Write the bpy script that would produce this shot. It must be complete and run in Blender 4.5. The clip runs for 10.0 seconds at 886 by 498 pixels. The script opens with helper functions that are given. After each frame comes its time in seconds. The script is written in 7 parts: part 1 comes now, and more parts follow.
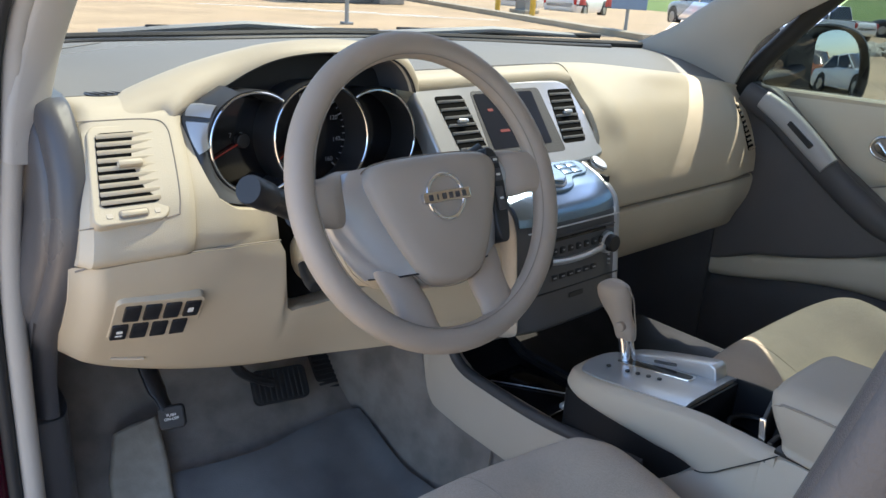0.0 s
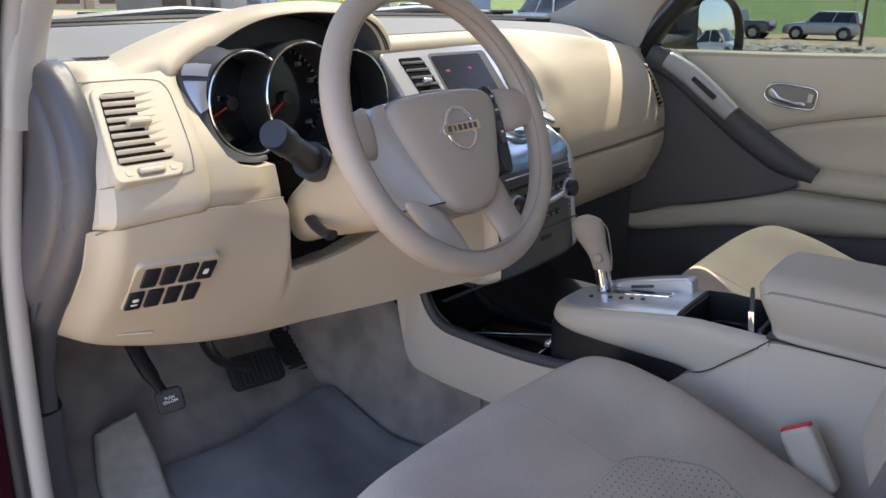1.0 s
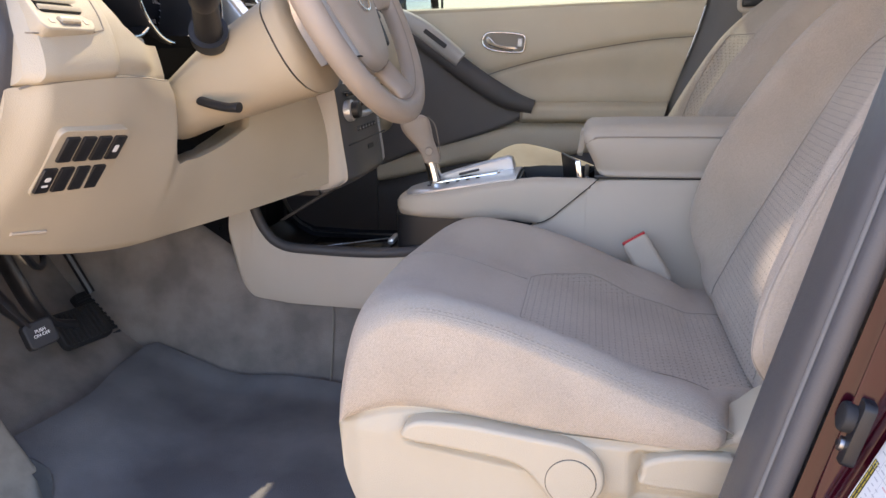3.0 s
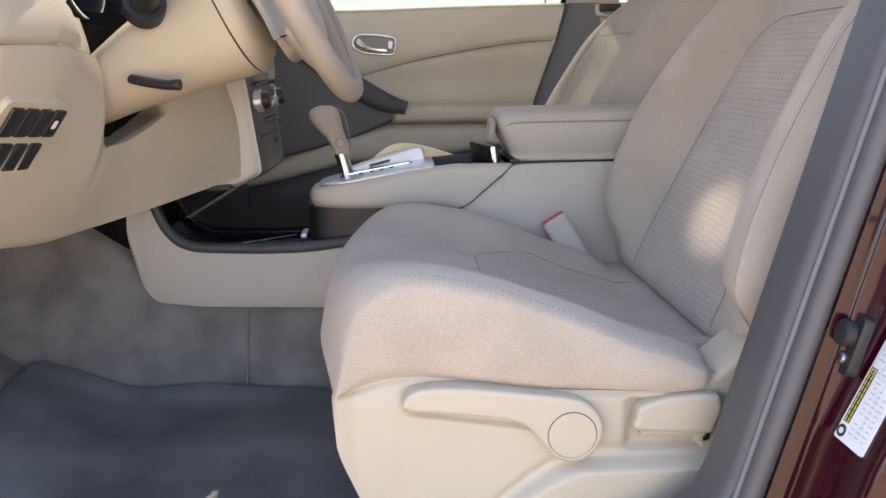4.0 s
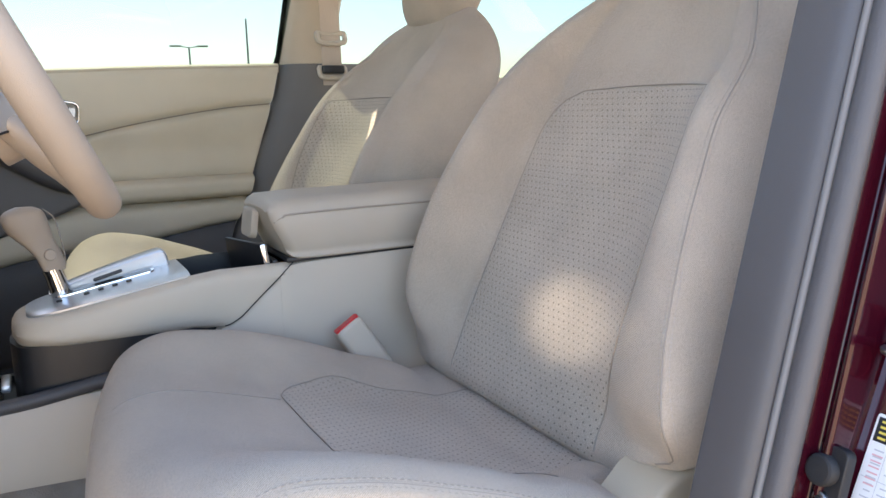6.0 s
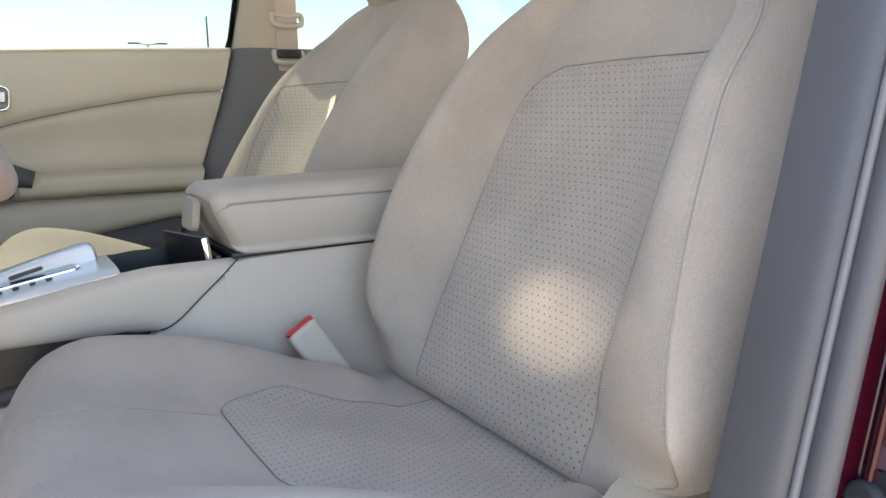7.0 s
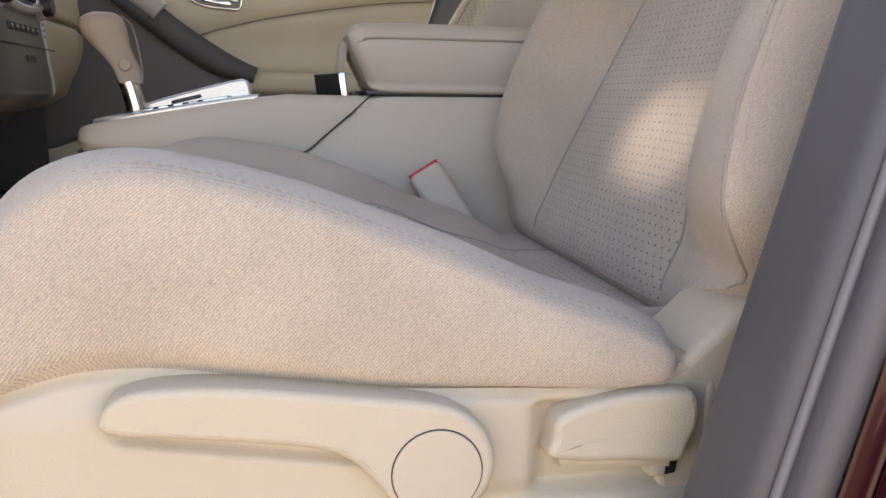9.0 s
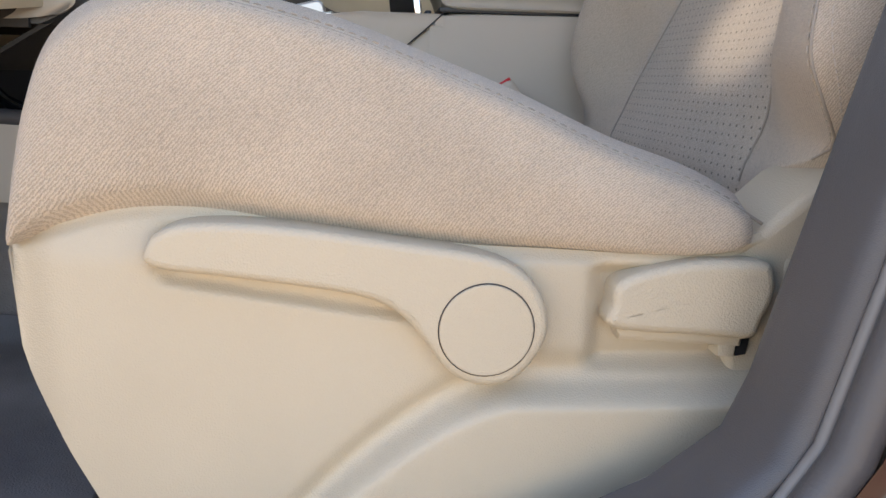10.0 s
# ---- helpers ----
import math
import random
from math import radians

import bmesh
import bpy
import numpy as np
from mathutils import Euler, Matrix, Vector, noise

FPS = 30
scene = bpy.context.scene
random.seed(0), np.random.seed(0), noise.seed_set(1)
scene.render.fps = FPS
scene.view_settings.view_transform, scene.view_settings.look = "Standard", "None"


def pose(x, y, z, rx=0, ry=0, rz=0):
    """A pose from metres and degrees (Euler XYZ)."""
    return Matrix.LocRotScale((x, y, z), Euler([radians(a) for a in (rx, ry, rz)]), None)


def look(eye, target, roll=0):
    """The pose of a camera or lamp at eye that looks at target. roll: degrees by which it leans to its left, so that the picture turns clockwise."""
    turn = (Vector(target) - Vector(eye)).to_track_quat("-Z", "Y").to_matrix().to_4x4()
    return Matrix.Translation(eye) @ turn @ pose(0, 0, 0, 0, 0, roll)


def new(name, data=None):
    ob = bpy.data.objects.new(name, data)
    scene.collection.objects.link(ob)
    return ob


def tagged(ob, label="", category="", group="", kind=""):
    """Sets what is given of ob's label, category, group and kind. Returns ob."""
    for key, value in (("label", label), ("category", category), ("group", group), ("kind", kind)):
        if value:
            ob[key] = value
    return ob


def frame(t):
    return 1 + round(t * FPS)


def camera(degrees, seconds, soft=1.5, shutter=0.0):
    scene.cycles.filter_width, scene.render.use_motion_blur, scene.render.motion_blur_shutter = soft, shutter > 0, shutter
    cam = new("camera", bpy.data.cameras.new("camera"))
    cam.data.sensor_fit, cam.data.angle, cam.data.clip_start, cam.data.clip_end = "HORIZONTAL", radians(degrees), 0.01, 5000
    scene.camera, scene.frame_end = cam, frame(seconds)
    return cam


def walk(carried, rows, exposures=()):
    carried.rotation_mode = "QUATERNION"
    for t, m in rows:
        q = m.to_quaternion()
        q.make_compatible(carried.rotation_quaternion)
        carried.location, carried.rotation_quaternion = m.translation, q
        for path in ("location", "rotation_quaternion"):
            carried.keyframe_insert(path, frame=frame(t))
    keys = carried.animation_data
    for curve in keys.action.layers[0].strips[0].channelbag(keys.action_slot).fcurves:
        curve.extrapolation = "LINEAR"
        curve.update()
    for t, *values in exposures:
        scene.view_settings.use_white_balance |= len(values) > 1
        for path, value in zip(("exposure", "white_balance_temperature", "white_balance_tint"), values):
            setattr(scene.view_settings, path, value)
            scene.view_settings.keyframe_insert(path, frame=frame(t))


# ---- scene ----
cam = camera(58.83, 10.0)
# seconds, then the eye in metres and the turn in degrees; the car points along y, its right is x
PATH = [
    (0.0, 0.0039, 0.0008, 1.3540, 70.22, -2.93, -40.64),
    (0.5, -0.0813, 0.0382, 1.3079, 71.16, -1.52, -45.74),
    (1.0, -0.1776, 0.0853, 1.2580, 72.02, -0.29, -51.87),
    (1.5, -0.2490, 0.1329, 1.2055, 72.86, 0.57, -58.57),
    (2.0, -0.3391, 0.1890, 1.1691, 73.73, 1.00, -65.53),
    (2.5, -0.4136, 0.2598, 1.1010, 74.47, 1.00, -72.63),
    (4.0, -0.4808, 0.5386, 0.9836, 76.54, 0.60, -93.27),
    (4.5, -0.4361, 0.5885, 0.9908, 77.39, 0.50, -100.56),
    (5.0, -0.3625, 0.6365, 1.0061, 78.33, 0.70, -108.25),
    (5.5, -0.2813, 0.6600, 1.0292, 79.17, 1.28, -114.09),
    (7.0, -0.1097, 0.6083, 0.9994, 79.47, 1.08, -120.44),
    (7.5, -0.0977, 0.5452, 0.9440, 79.43, 0.18, -117.35),
    (8.0, -0.0988, 0.4953, 0.9015, 79.58, -0.45, -111.90),
    (8.5, -0.1173, 0.4646, 0.8621, 79.57, -0.83, -106.14),
    (9.0, -0.1339, 0.4423, 0.8055, 79.23, -1.02, -101.01),
    (9.5, -0.1322, 0.4322, 0.7546, 78.55, -1.25, -97.18),
    (10.0, -0.1293, 0.4243, 0.7312, 77.67, -1.54, -94.87),
]
walk(cam, [(t, pose(*row)) for t, *row in PATH],
     [(0.0, 2.05, 6100, 11), (1.0, 2.16, 6400, 18), (2.5, 2.5, 6900, 23), (4.0, 2.5, 7000, 19), (5.5, 2.65, 6750, 15), (7.0, 2.75, 6750, 13), (8.0, 2.65, 7350, 17), (9.0, 2.4, 7600, 19), (10.0, 2.22, 7400, 16)])

# ---- light ----
SUN_DIR = Vector((0.51, 0.03, 0.86)).normalized()   # towards the sun: high over the passenger's side
world = bpy.data.worlds.new("world")
scene.world = world
world.use_nodes = True
sky = world.node_tree.nodes.new("ShaderNodeTexSky")
sky.sky_type = 'NISHITA'
sky.sun_disc = False
sky.sun_elevation = math.asin(SUN_DIR.z)
sky.sun_rotation = math.atan2(SUN_DIR.x, SUN_DIR.y)
background = world.node_tree.nodes["Background"]
world.node_tree.links.new(sky.outputs[0], background.inputs[0])
background.inputs[1].default_value = 0.14
sun = new("sun", bpy.data.lights.new("sun", 'SUN'))
sun.data.energy, sun.data.angle, sun.data.color = 2.9, radians(0.5), (1.0, 0.925, 0.74)
sun.matrix_basis = look(SUN_DIR * 50, (0, 0, 0))
# added spot lamp stands in for the seat's soft patch of reflected sunlight
glint = new("added_glint_spot", bpy.data.lights.new("added_glint_spot", 'SPOT'))
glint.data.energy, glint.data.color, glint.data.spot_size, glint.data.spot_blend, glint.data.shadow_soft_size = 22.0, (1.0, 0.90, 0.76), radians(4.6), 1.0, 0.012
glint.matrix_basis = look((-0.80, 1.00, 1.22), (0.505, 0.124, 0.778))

# ---- materials ----
def material(name, colour, rough=0.5, metal=0.0, grain=0.0, grain_size=400.0, stain=0.0, stain_size=6.0, tint=None, spec=0.5, coat=0.0, sheen=0.0, kind="noise"):
    """A surface with fine relief (grain) and a slow drift of tone (stain)."""
    m = bpy.data.materials.new(name)
    m.use_nodes = True
    nt = m.node_tree
    n, l = nt.nodes, nt.links
    b = n["Principled BSDF"]
    b.inputs["Roughness"].default_value = rough
    b.inputs["Metallic"].default_value = metal
    b.inputs["Specular IOR Level"].default_value = spec
    b.inputs["Coat Weight"].default_value = coat
    b.inputs["Sheen Weight"].default_value = sheen
    b.inputs["Base Color"].default_value = (*colour, 1)
    co = n.new("ShaderNodeTexCoord")
    if stain:
        t = n.new("ShaderNodeTexNoise")
        t.inputs["Scale"].default_value, t.inputs["Detail"].default_value = stain_size, 6
        l.new(co.outputs["Object"], t.inputs["Vector"])
        r = n.new("ShaderNodeValToRGB")
        other = tint or tuple(c * (1 - stain) for c in colour)
        r.color_ramp.elements[0].position, r.color_ramp.elements[0].color = 0.35, (*other, 1)
        r.color_ramp.elements[1].position, r.color_ramp.elements[1].color = 0.65, (*colour, 1)
        l.new(t.outputs[0], r.inputs[0])
        l.new(r.outputs[0], b.inputs["Base Color"])
        q = n.new("ShaderNodeMapRange")
        q.inputs[3].default_value, q.inputs[4].default_value = max(rough - 0.08, 0.03), min(rough + 0.08, 1)
        l.new(t.outputs[0], q.inputs[0])
        l.new(q.outputs[0], b.inputs["Roughness"])
    if grain:
        g = n.new("ShaderNodeTexVoronoi" if kind == "pebble" else "ShaderNodeTexNoise")
        g.inputs["Scale"].default_value = grain_size
        l.new(co.outputs["Object"], g.inputs["Vector"])
        u = n.new("ShaderNodeBump")
        u.inputs["Strength"].default_value, u.inputs["Distance"].default_value = grain, 0.001
        l.new(g.outputs[0], u.inputs["Height"])
        l.new(u.outputs[0], b.inputs["Normal"])
    return m


def fabric(name, colour, dots=False, rib=0.0):
    """Woven seat cloth: cross threads, a soft nap and, for the inserts, rows of small punched holes."""
    m = material(name, colour, 0.92, stain=0.16, stain_size=9, sheen=0.25, spec=0.25)
    n, l = m.node_tree.nodes, m.node_tree.links
    b = n["Principled BSDF"]
    co = n.new("ShaderNodeTexCoord")
    weave = n.new("ShaderNodeTexWave")
    weave.inputs["Scale"].default_value, weave.inputs["Distortion"].default_value = 290, 5.0
    weave.inputs["Detail"].default_value, weave.inputs["Detail Scale"].default_value = 2, 3
    weave.bands_direction = 'DIAGONAL'
    l.new(co.outputs["Object"], weave.inputs["Vector"])
    nap = n.new("ShaderNodeTexNoise")
    nap.inputs["Scale"].default_value, nap.inputs["Detail"].default_value = 480, 5
    l.new(co.outputs["Object"], nap.inputs["Vector"])
    add = n.new("ShaderNodeMath")
    l.new(weave.outputs[1], add.inputs[0])
    l.new(nap.outputs[0], add.inputs[1])
    u = n.new("ShaderNodeBump")
    u.inputs["Strength"].default_value, u.inputs["Distance"].default_value = 0.5, 0.0012
    l.new(add.outputs[0], u.inputs["Height"])
    l.new(u.outputs[0], b.inputs["Normal"])
    shade = n.new("ShaderNodeMapRange")
    shade.inputs[1].default_value, shade.inputs[2].default_value = 0.4, 1.4
    shade.inputs[3].default_value, shade.inputs[4].default_value = 0.75, 1.13
    l.new(add.outputs[0], shade.inputs[0])
    mul = n.new("ShaderNodeMix")
    mul.data_type, mul.blend_type = 'RGBA', 'MULTIPLY'
    mul.inputs[0].default_value = 1.0
    l.new(b.inputs["Base Color"].links[0].from_socket, mul.inputs[6])
    l.new(shade.outputs[0], mul.inputs[7])
    l.new(mul.outputs[2], b.inputs["Base Color"])
    if dots:
        uv = n.new("ShaderNodeUVMap")
        sep = n.new("ShaderNodeSeparateXYZ")
        l.new(uv.outputs[0], sep.inputs[0])

        def op(kind, a, c):
            o = n.new("ShaderNodeMath")
            o.operation = kind
            for i, v in enumerate((a, c)):
                if isinstance(v, (int, float)):
                    o.inputs[i].default_value = v
                else:
                    l.new(v, o.inputs[i])
            return o.outputs[0]
        across, up = 0.0104, 0.0080
        row = op('DIVIDE', sep.outputs[1], up)
        shift = op('MULTIPLY', op('MODULO', op('FLOOR', row, 0), 2.0), 0.5)
        cx = op('MULTIPLY', op('SUBTRACT', op('FRACT', op('ADD', op('DIVIDE', sep.outputs[0], across), shift), 0), 0.5), across)
        cy = op('MULTIPLY', op('SUBTRACT', op('FRACT', row, 0), 0.5), up)
        r2 = op('ADD', op('MULTIPLY', cx, cx), op('MULTIPLY', cy, cy))
        hole = op('LESS_THAN', r2, 0.00108 ** 2)
        mix = n.new("ShaderNodeMix")
        mix.data_type = 'RGBA'
        l.new(hole, mix.inputs[0])
        l.new(b.inputs["Base Color"].links[0].from_socket, mix.inputs[6])
        mix.inputs[7].default_value = (*[c * 0.22 for c in colour], 1)
        l.new(mix.outputs[2], b.inputs["Base Color"])
    return m


def glass(name, colour=(1, 1, 1), rough=0.0):
    m = bpy.data.materials.new(name)
    m.use_nodes = True
    nt = m.node_tree
    nt.nodes.clear()
    out = nt.nodes.new("ShaderNodeOutputMaterial")
    clear = nt.nodes.new("ShaderNodeBsdfTransparent")
    clear.inputs[0].default_value = (*colour, 1)
    gloss = nt.nodes.new("ShaderNodeBsdfGlossy")
    gloss.inputs["Roughness"].default_value = rough
    mix = nt.nodes.new("ShaderNodeMixShader")
    mix.inputs[0].default_value = 0.035
    nt.links.new(clear.outputs[0], mix.inputs[1])
    nt.links.new(gloss.outputs[0], mix.inputs[2])
    nt.links.new(mix.outputs[0], out.inputs[0])
    return m


def glow(name, colour, strength):
    m = bpy.data.materials.new(name)
    m.use_nodes = True
    b = m.node_tree.nodes["Principled BSDF"]
    b.inputs["Base Color"].default_value = (0.01, 0.01, 0.01, 1)
    b.inputs["Emission Color"].default_value = (*colour, 1)
    b.inputs["Emission Strength"].default_value = strength
    return m


CREAM = material("cream_plastic", (0.52, 0.446, 0.33), 0.5, grain=0.28, grain_size=950, stain=0.09, kind="pebble")
CREAM_GRAIN = material("cream_grained_plastic", (0.52, 0.448, 0.333), 0.48, grain=0.35, grain_size=900, stain=0.05, kind="pebble")
PADGREY = material("pale_grey_dash_skin", (0.20, 0.193, 0.185), 0.6, grain=0.22, grain_size=1500, stain=0.08, kind="pebble")
BEIGE = material("beige_plastic", (0.55, 0.475, 0.38), 0.5, grain=0.2, grain_size=1500, stain=0.06, kind="pebble")
TAUPE = material("taupe_grey_plastic", (0.080, 0.077, 0.080), 0.30, grain=0.22, grain_size=1600, stain=0.1, kind="pebble")
DARK = material("dark_grey_plastic", (0.075, 0.072, 0.075), 0.5, grain=0.4, grain_size=600, stain=0.15, kind="pebble")
BLACK = material("black_plastic", (0.018, 0.018, 0.02), 0.42, grain=0.2, grain_size=700, stain=0.2)
GLOSSBLACK = material("gloss_black", (0.006, 0.006, 0.008), 0.12)
RUBBER = material("black_rubber", (0.02, 0.02, 0.021), 0.65, grain=0.3, grain_size=300)
SILVER = material("silver_paint", (0.56, 0.57, 0.59), 0.30, metal=0.6, stain=0.06, grain=0.05, grain_size=900)
CHROME = material("chrome", (0.80, 0.80, 0.81), 0.09, metal=1.0)
STEEL = material("zinc_steel", (0.42, 0.42, 0.43), 0.35, metal=1.0, stain=0.3, stain_size=60)
LEATHER = material("taupe_leather", (0.385, 0.325, 0.268), 0.55, grain=0.22, grain_size=1200, stain=0.1, stain_size=12, kind="pebble")
VINYL = material("beige_vinyl", (0.50, 0.44, 0.355), 0.55, grain=0.25, grain_size=1100, stain=0.08, kind="pebble")
CLOTH = fabric("beige_seat_cloth", (0.53, 0.442, 0.345))
CLOTH_HOLES = fabric("punched_beige_seat_cloth", (0.53, 0.447, 0.352), dots=True)
CLOTH_DOOR = material("beige_door_cloth", (0.60, 0.525, 0.40), 0.8, grain=0.5, grain_size=600, stain=0.1)
DOORTRIM = material("cream_door_plastic", (0.63, 0.555, 0.425), 0.5, grain=0.2, grain_size=1400, stain=0.06, kind="pebble")
THREAD = material("pale_thread", (0.47, 0.41, 0.345), 0.8)
SEAM = material("seam_shadow_thread", (0.27, 0.235, 0.195), 0.9)
SEAM_SOFT = material("seam_in_cloth", (0.34, 0.295, 0.245), 0.9)
CARPET = material("grey_carpet", (0.305, 0.266, 0.234), 0.98, grain=1.0, grain_size=550, stain=0.35, stain_size=14, spec=0.1)
# the grey carpet again, with the far footwell's shade put into its colour
SHADED_CARPET = material("carpet_in_shade", (0.03, 0.029, 0.028), 0.98, grain=1.0, grain_size=550, stain=0.3, stain_size=14, spec=0.1)
TRAYBLACK = material("black_tray_plastic", (0.006, 0.0068, 0.0095), 0.3, spec=0.35, stain=0.2)
EDGEGREY = material("satin_grey_edge", (0.36, 0.335, 0.30), 0.4, metal=0.2)
# near black that paints the shade inside vents and openings
PAINTED_SHADE = material("opening_shade_black", (0.004, 0.004, 0.004), 0.9, spec=0.1)
MAT = material("charcoal_floor_mat", (0.145, 0.141, 0.142), 0.98, grain=1.0, grain_size=600, stain=0.45, stain_size=7, tint=(0.225, 0.22, 0.218), spec=0.1)
MAROON = material("maroon_car_paint", (0.034, 0.0024, 0.0075), 0.16, metal=0.0, coat=0.40, spec=0.25, grain=0.02, grain_size=900)
SEAL = material("dark_grey_rubber_seal", (0.085, 0.082, 0.085), 0.5, grain=0.3, grain_size=500)
RED = material("red_button", (0.62, 0.03, 0.035), 0.4)
WHITE = material("white_print", (0.8, 0.8, 0.78), 0.6)
DIMWHITE = material("grey_print", (0.35, 0.35, 0.36), 0.6)
REDINK = material("red_print", (0.72, 0.42, 0.42), 0.6)
YELLOW = material("yellow_print", (0.75, 0.6, 0.1), 0.6)
HEADLINER = material("grey_headliner", (0.66, 0.63, 0.57), 0.95, grain=0.5, grain_size=500, stain=0.05)
GLASS = glass("tinted_side_glass", (0.418, 0.456, 0.437))
SCREEN_GLASS = glass("windscreen_glass", (0.69, 0.70, 0.675))
NEEDLE = glow("lit_needle", (1.0, 0.08, 0.03), 0.022)
SCREEN = material("display_screen", (0.012, 0.014, 0.022), 0.3, spec=0.15)


# ---- mesh tools ----
def world_of(o):
    return o.matrix_basis if o.parent is None else world_of(o.parent) @ o.matrix_parent_inverse @ o.matrix_basis


def thing(name, label, category, base=(0, 0, 0), group="", kind=""):
    e = new(name)
    e.empty_display_size = 0.05
    e.matrix_basis = Matrix.Translation(base)
    return tagged(e, label, category, group, kind)


def part(name, bm, mat, parent=None, label="", sharp=38):
    """Links a bmesh as one mesh object under a thing or a part, shaded smooth with its hard edges kept."""
    bmesh.ops.recalc_face_normals(bm, faces=bm.faces)
    lim = radians(sharp)
    for f in bm.faces:
        f.smooth = len(f.verts) <= 4 and f.material_index == 0
        f.material_index = 0
    for e in bm.edges:
        if len(e.link_faces) == 2 and e.calc_face_angle(0) > lim:
            e.smooth = False
    me = bpy.data.meshes.new(name)
    bm.to_mesh(me)
    bm.free()
    me.materials.append(mat)
    ob = new(name, me)
    if parent is not None:
        ob.parent = parent
        ob.matrix_parent_inverse = world_of(parent).inverted()
    return tagged(ob, label) if label else ob


def spl(pts, n, closed=False):
    """n points on a smooth curve through pts."""
    p = [Vector(q) for q in pts]
    k = len(p)
    out = []
    segs = k if closed else k - 1
    for i in range(n):
        s = i / (n if closed else n - 1) * segs
        j = min(int(s), segs - 1)
        u = s - j
        a, b, c, d = ((p[(j + o) % k] if closed else p[min(max(j + o, 0), k - 1)]) for o in (-1, 0, 1, 2))
        out.append(0.5 * ((2 * b) + (c - a) * u + (2 * a - 5 * b + 4 * c - d) * u * u + (3 * b - a - 3 * c + d) * u ** 3))
    return out


def curve1(pts):
    """A smooth function of one number through the given pairs."""
    pts = sorted(pts)
    xs = [p[0] for p in pts]
    ys = [p[1] for p in pts]

    def f(x):
        if x <= xs[0]:
            return ys[0]
        if x >= xs[-1]:
            return ys[-1]
        j = max(i for i in range(len(xs) - 1) if xs[i] <= x)
        h = xs[j + 1] - xs[j]
        u = (x - xs[j]) / h

        def slope(i):
            if i == 0 or i == len(xs) - 1:
                return 0 if len(xs) < 2 else ((ys[1] - ys[0]) / (xs[1] - xs[0]) if i == 0 else (ys[-1] - ys[-2]) / (xs[-1] - xs[-2]))
            return (ys[i + 1] - ys[i - 1]) / (xs[i + 1] - xs[i - 1])
        a, b = slope(j) * h, slope(j + 1) * h
        return (2 * u ** 3 - 3 * u * u + 1) * ys[j] + (u ** 3 - 2 * u * u + u) * a + (3 * u * u - 2 * u ** 3) * ys[j + 1] + (u ** 3 - u * u) * b
    return f


def step(a, b, x):
    u = min(max((x - a) / (b - a), 0), 1)
    return u * u * (3 - 2 * u)


def loft(rings, closed=True, caps=True, into=None):
    """A skin over rings of points that all have the same count."""
    bm = into or bmesh.new()
    vs = [[bm.verts.new(p) for p in r] for r in rings]
    k = len(rings[0])
    for a, b in zip(vs, vs[1:]):
        for i in range(k if closed else k - 1):
            j = (i + 1) % k
            q = [a[i], a[j], b[j], b[i]]
            bm.faces.new(q)
    if caps and closed:
        bm.faces.new(vs[0])
        bm.faces.new(vs[-1][::-1])
    return bm


def sheet(rows, thick):
    """A solid sheet: an open grid of points, given depth along the vector thick."""
    t = Vector(thick)
    return loft([list(r) + [p + t for p in reversed(r)] for r in ([Vector(p) for p in row] for row in rows)])


def tube(path, rad, n=12, caps=True, flat=1.0, into=None):
    """A round bar along path; rad is a number or a list; flat squeezes it sideways."""
    p = [Vector(q) for q in path]
    rings = []
    up = Vector((0.12, 0.31, 0.94))
    last = None
    for i, c in enumerate(p):
        d = (p[min(i + 1, len(p) - 1)] - p[max(i - 1, 0)]).normalized()
        s = d.cross(up if last is None else last)
        if s.length < 1e-4:
            s = d.cross(Vector((1, 0, 0)))
        s.normalize()
        w = s.cross(d).normalized()
        last = w
        r = rad[i] if isinstance(rad, (list, tuple)) else rad
        rings.append([c + s * (r * math.cos(a)) + w * (r * flat * math.sin(a)) for a in (2 * math.pi * k / n for k in range(n))])
    return loft(rings, True, caps, into)


def rbox(centre, size, r=0.004, turn=None, seg=2, into=None):
    """A box with rounded edges."""
    b = bmesh.new()
    bmesh.ops.create_cube(b, size=1)
    bmesh.ops.scale(b, vec=size, verts=b.verts)
    r = min(r, min(size) * 0.49)
    bmesh.ops.bevel(b, geom=b.edges[:], offset=r, segments=seg, affect='EDGES', profile=0.5)
    bmesh.ops.transform(b, matrix=Matrix.Translation(centre) @ (turn or Matrix()), verts=b.verts)
    if into is None:
        return b
    me = bpy.data.meshes.new("tmp")
    b.to_mesh(me)
    b.free()
    into.from_mesh(me)
    bpy.data.meshes.remove(me)
    return into


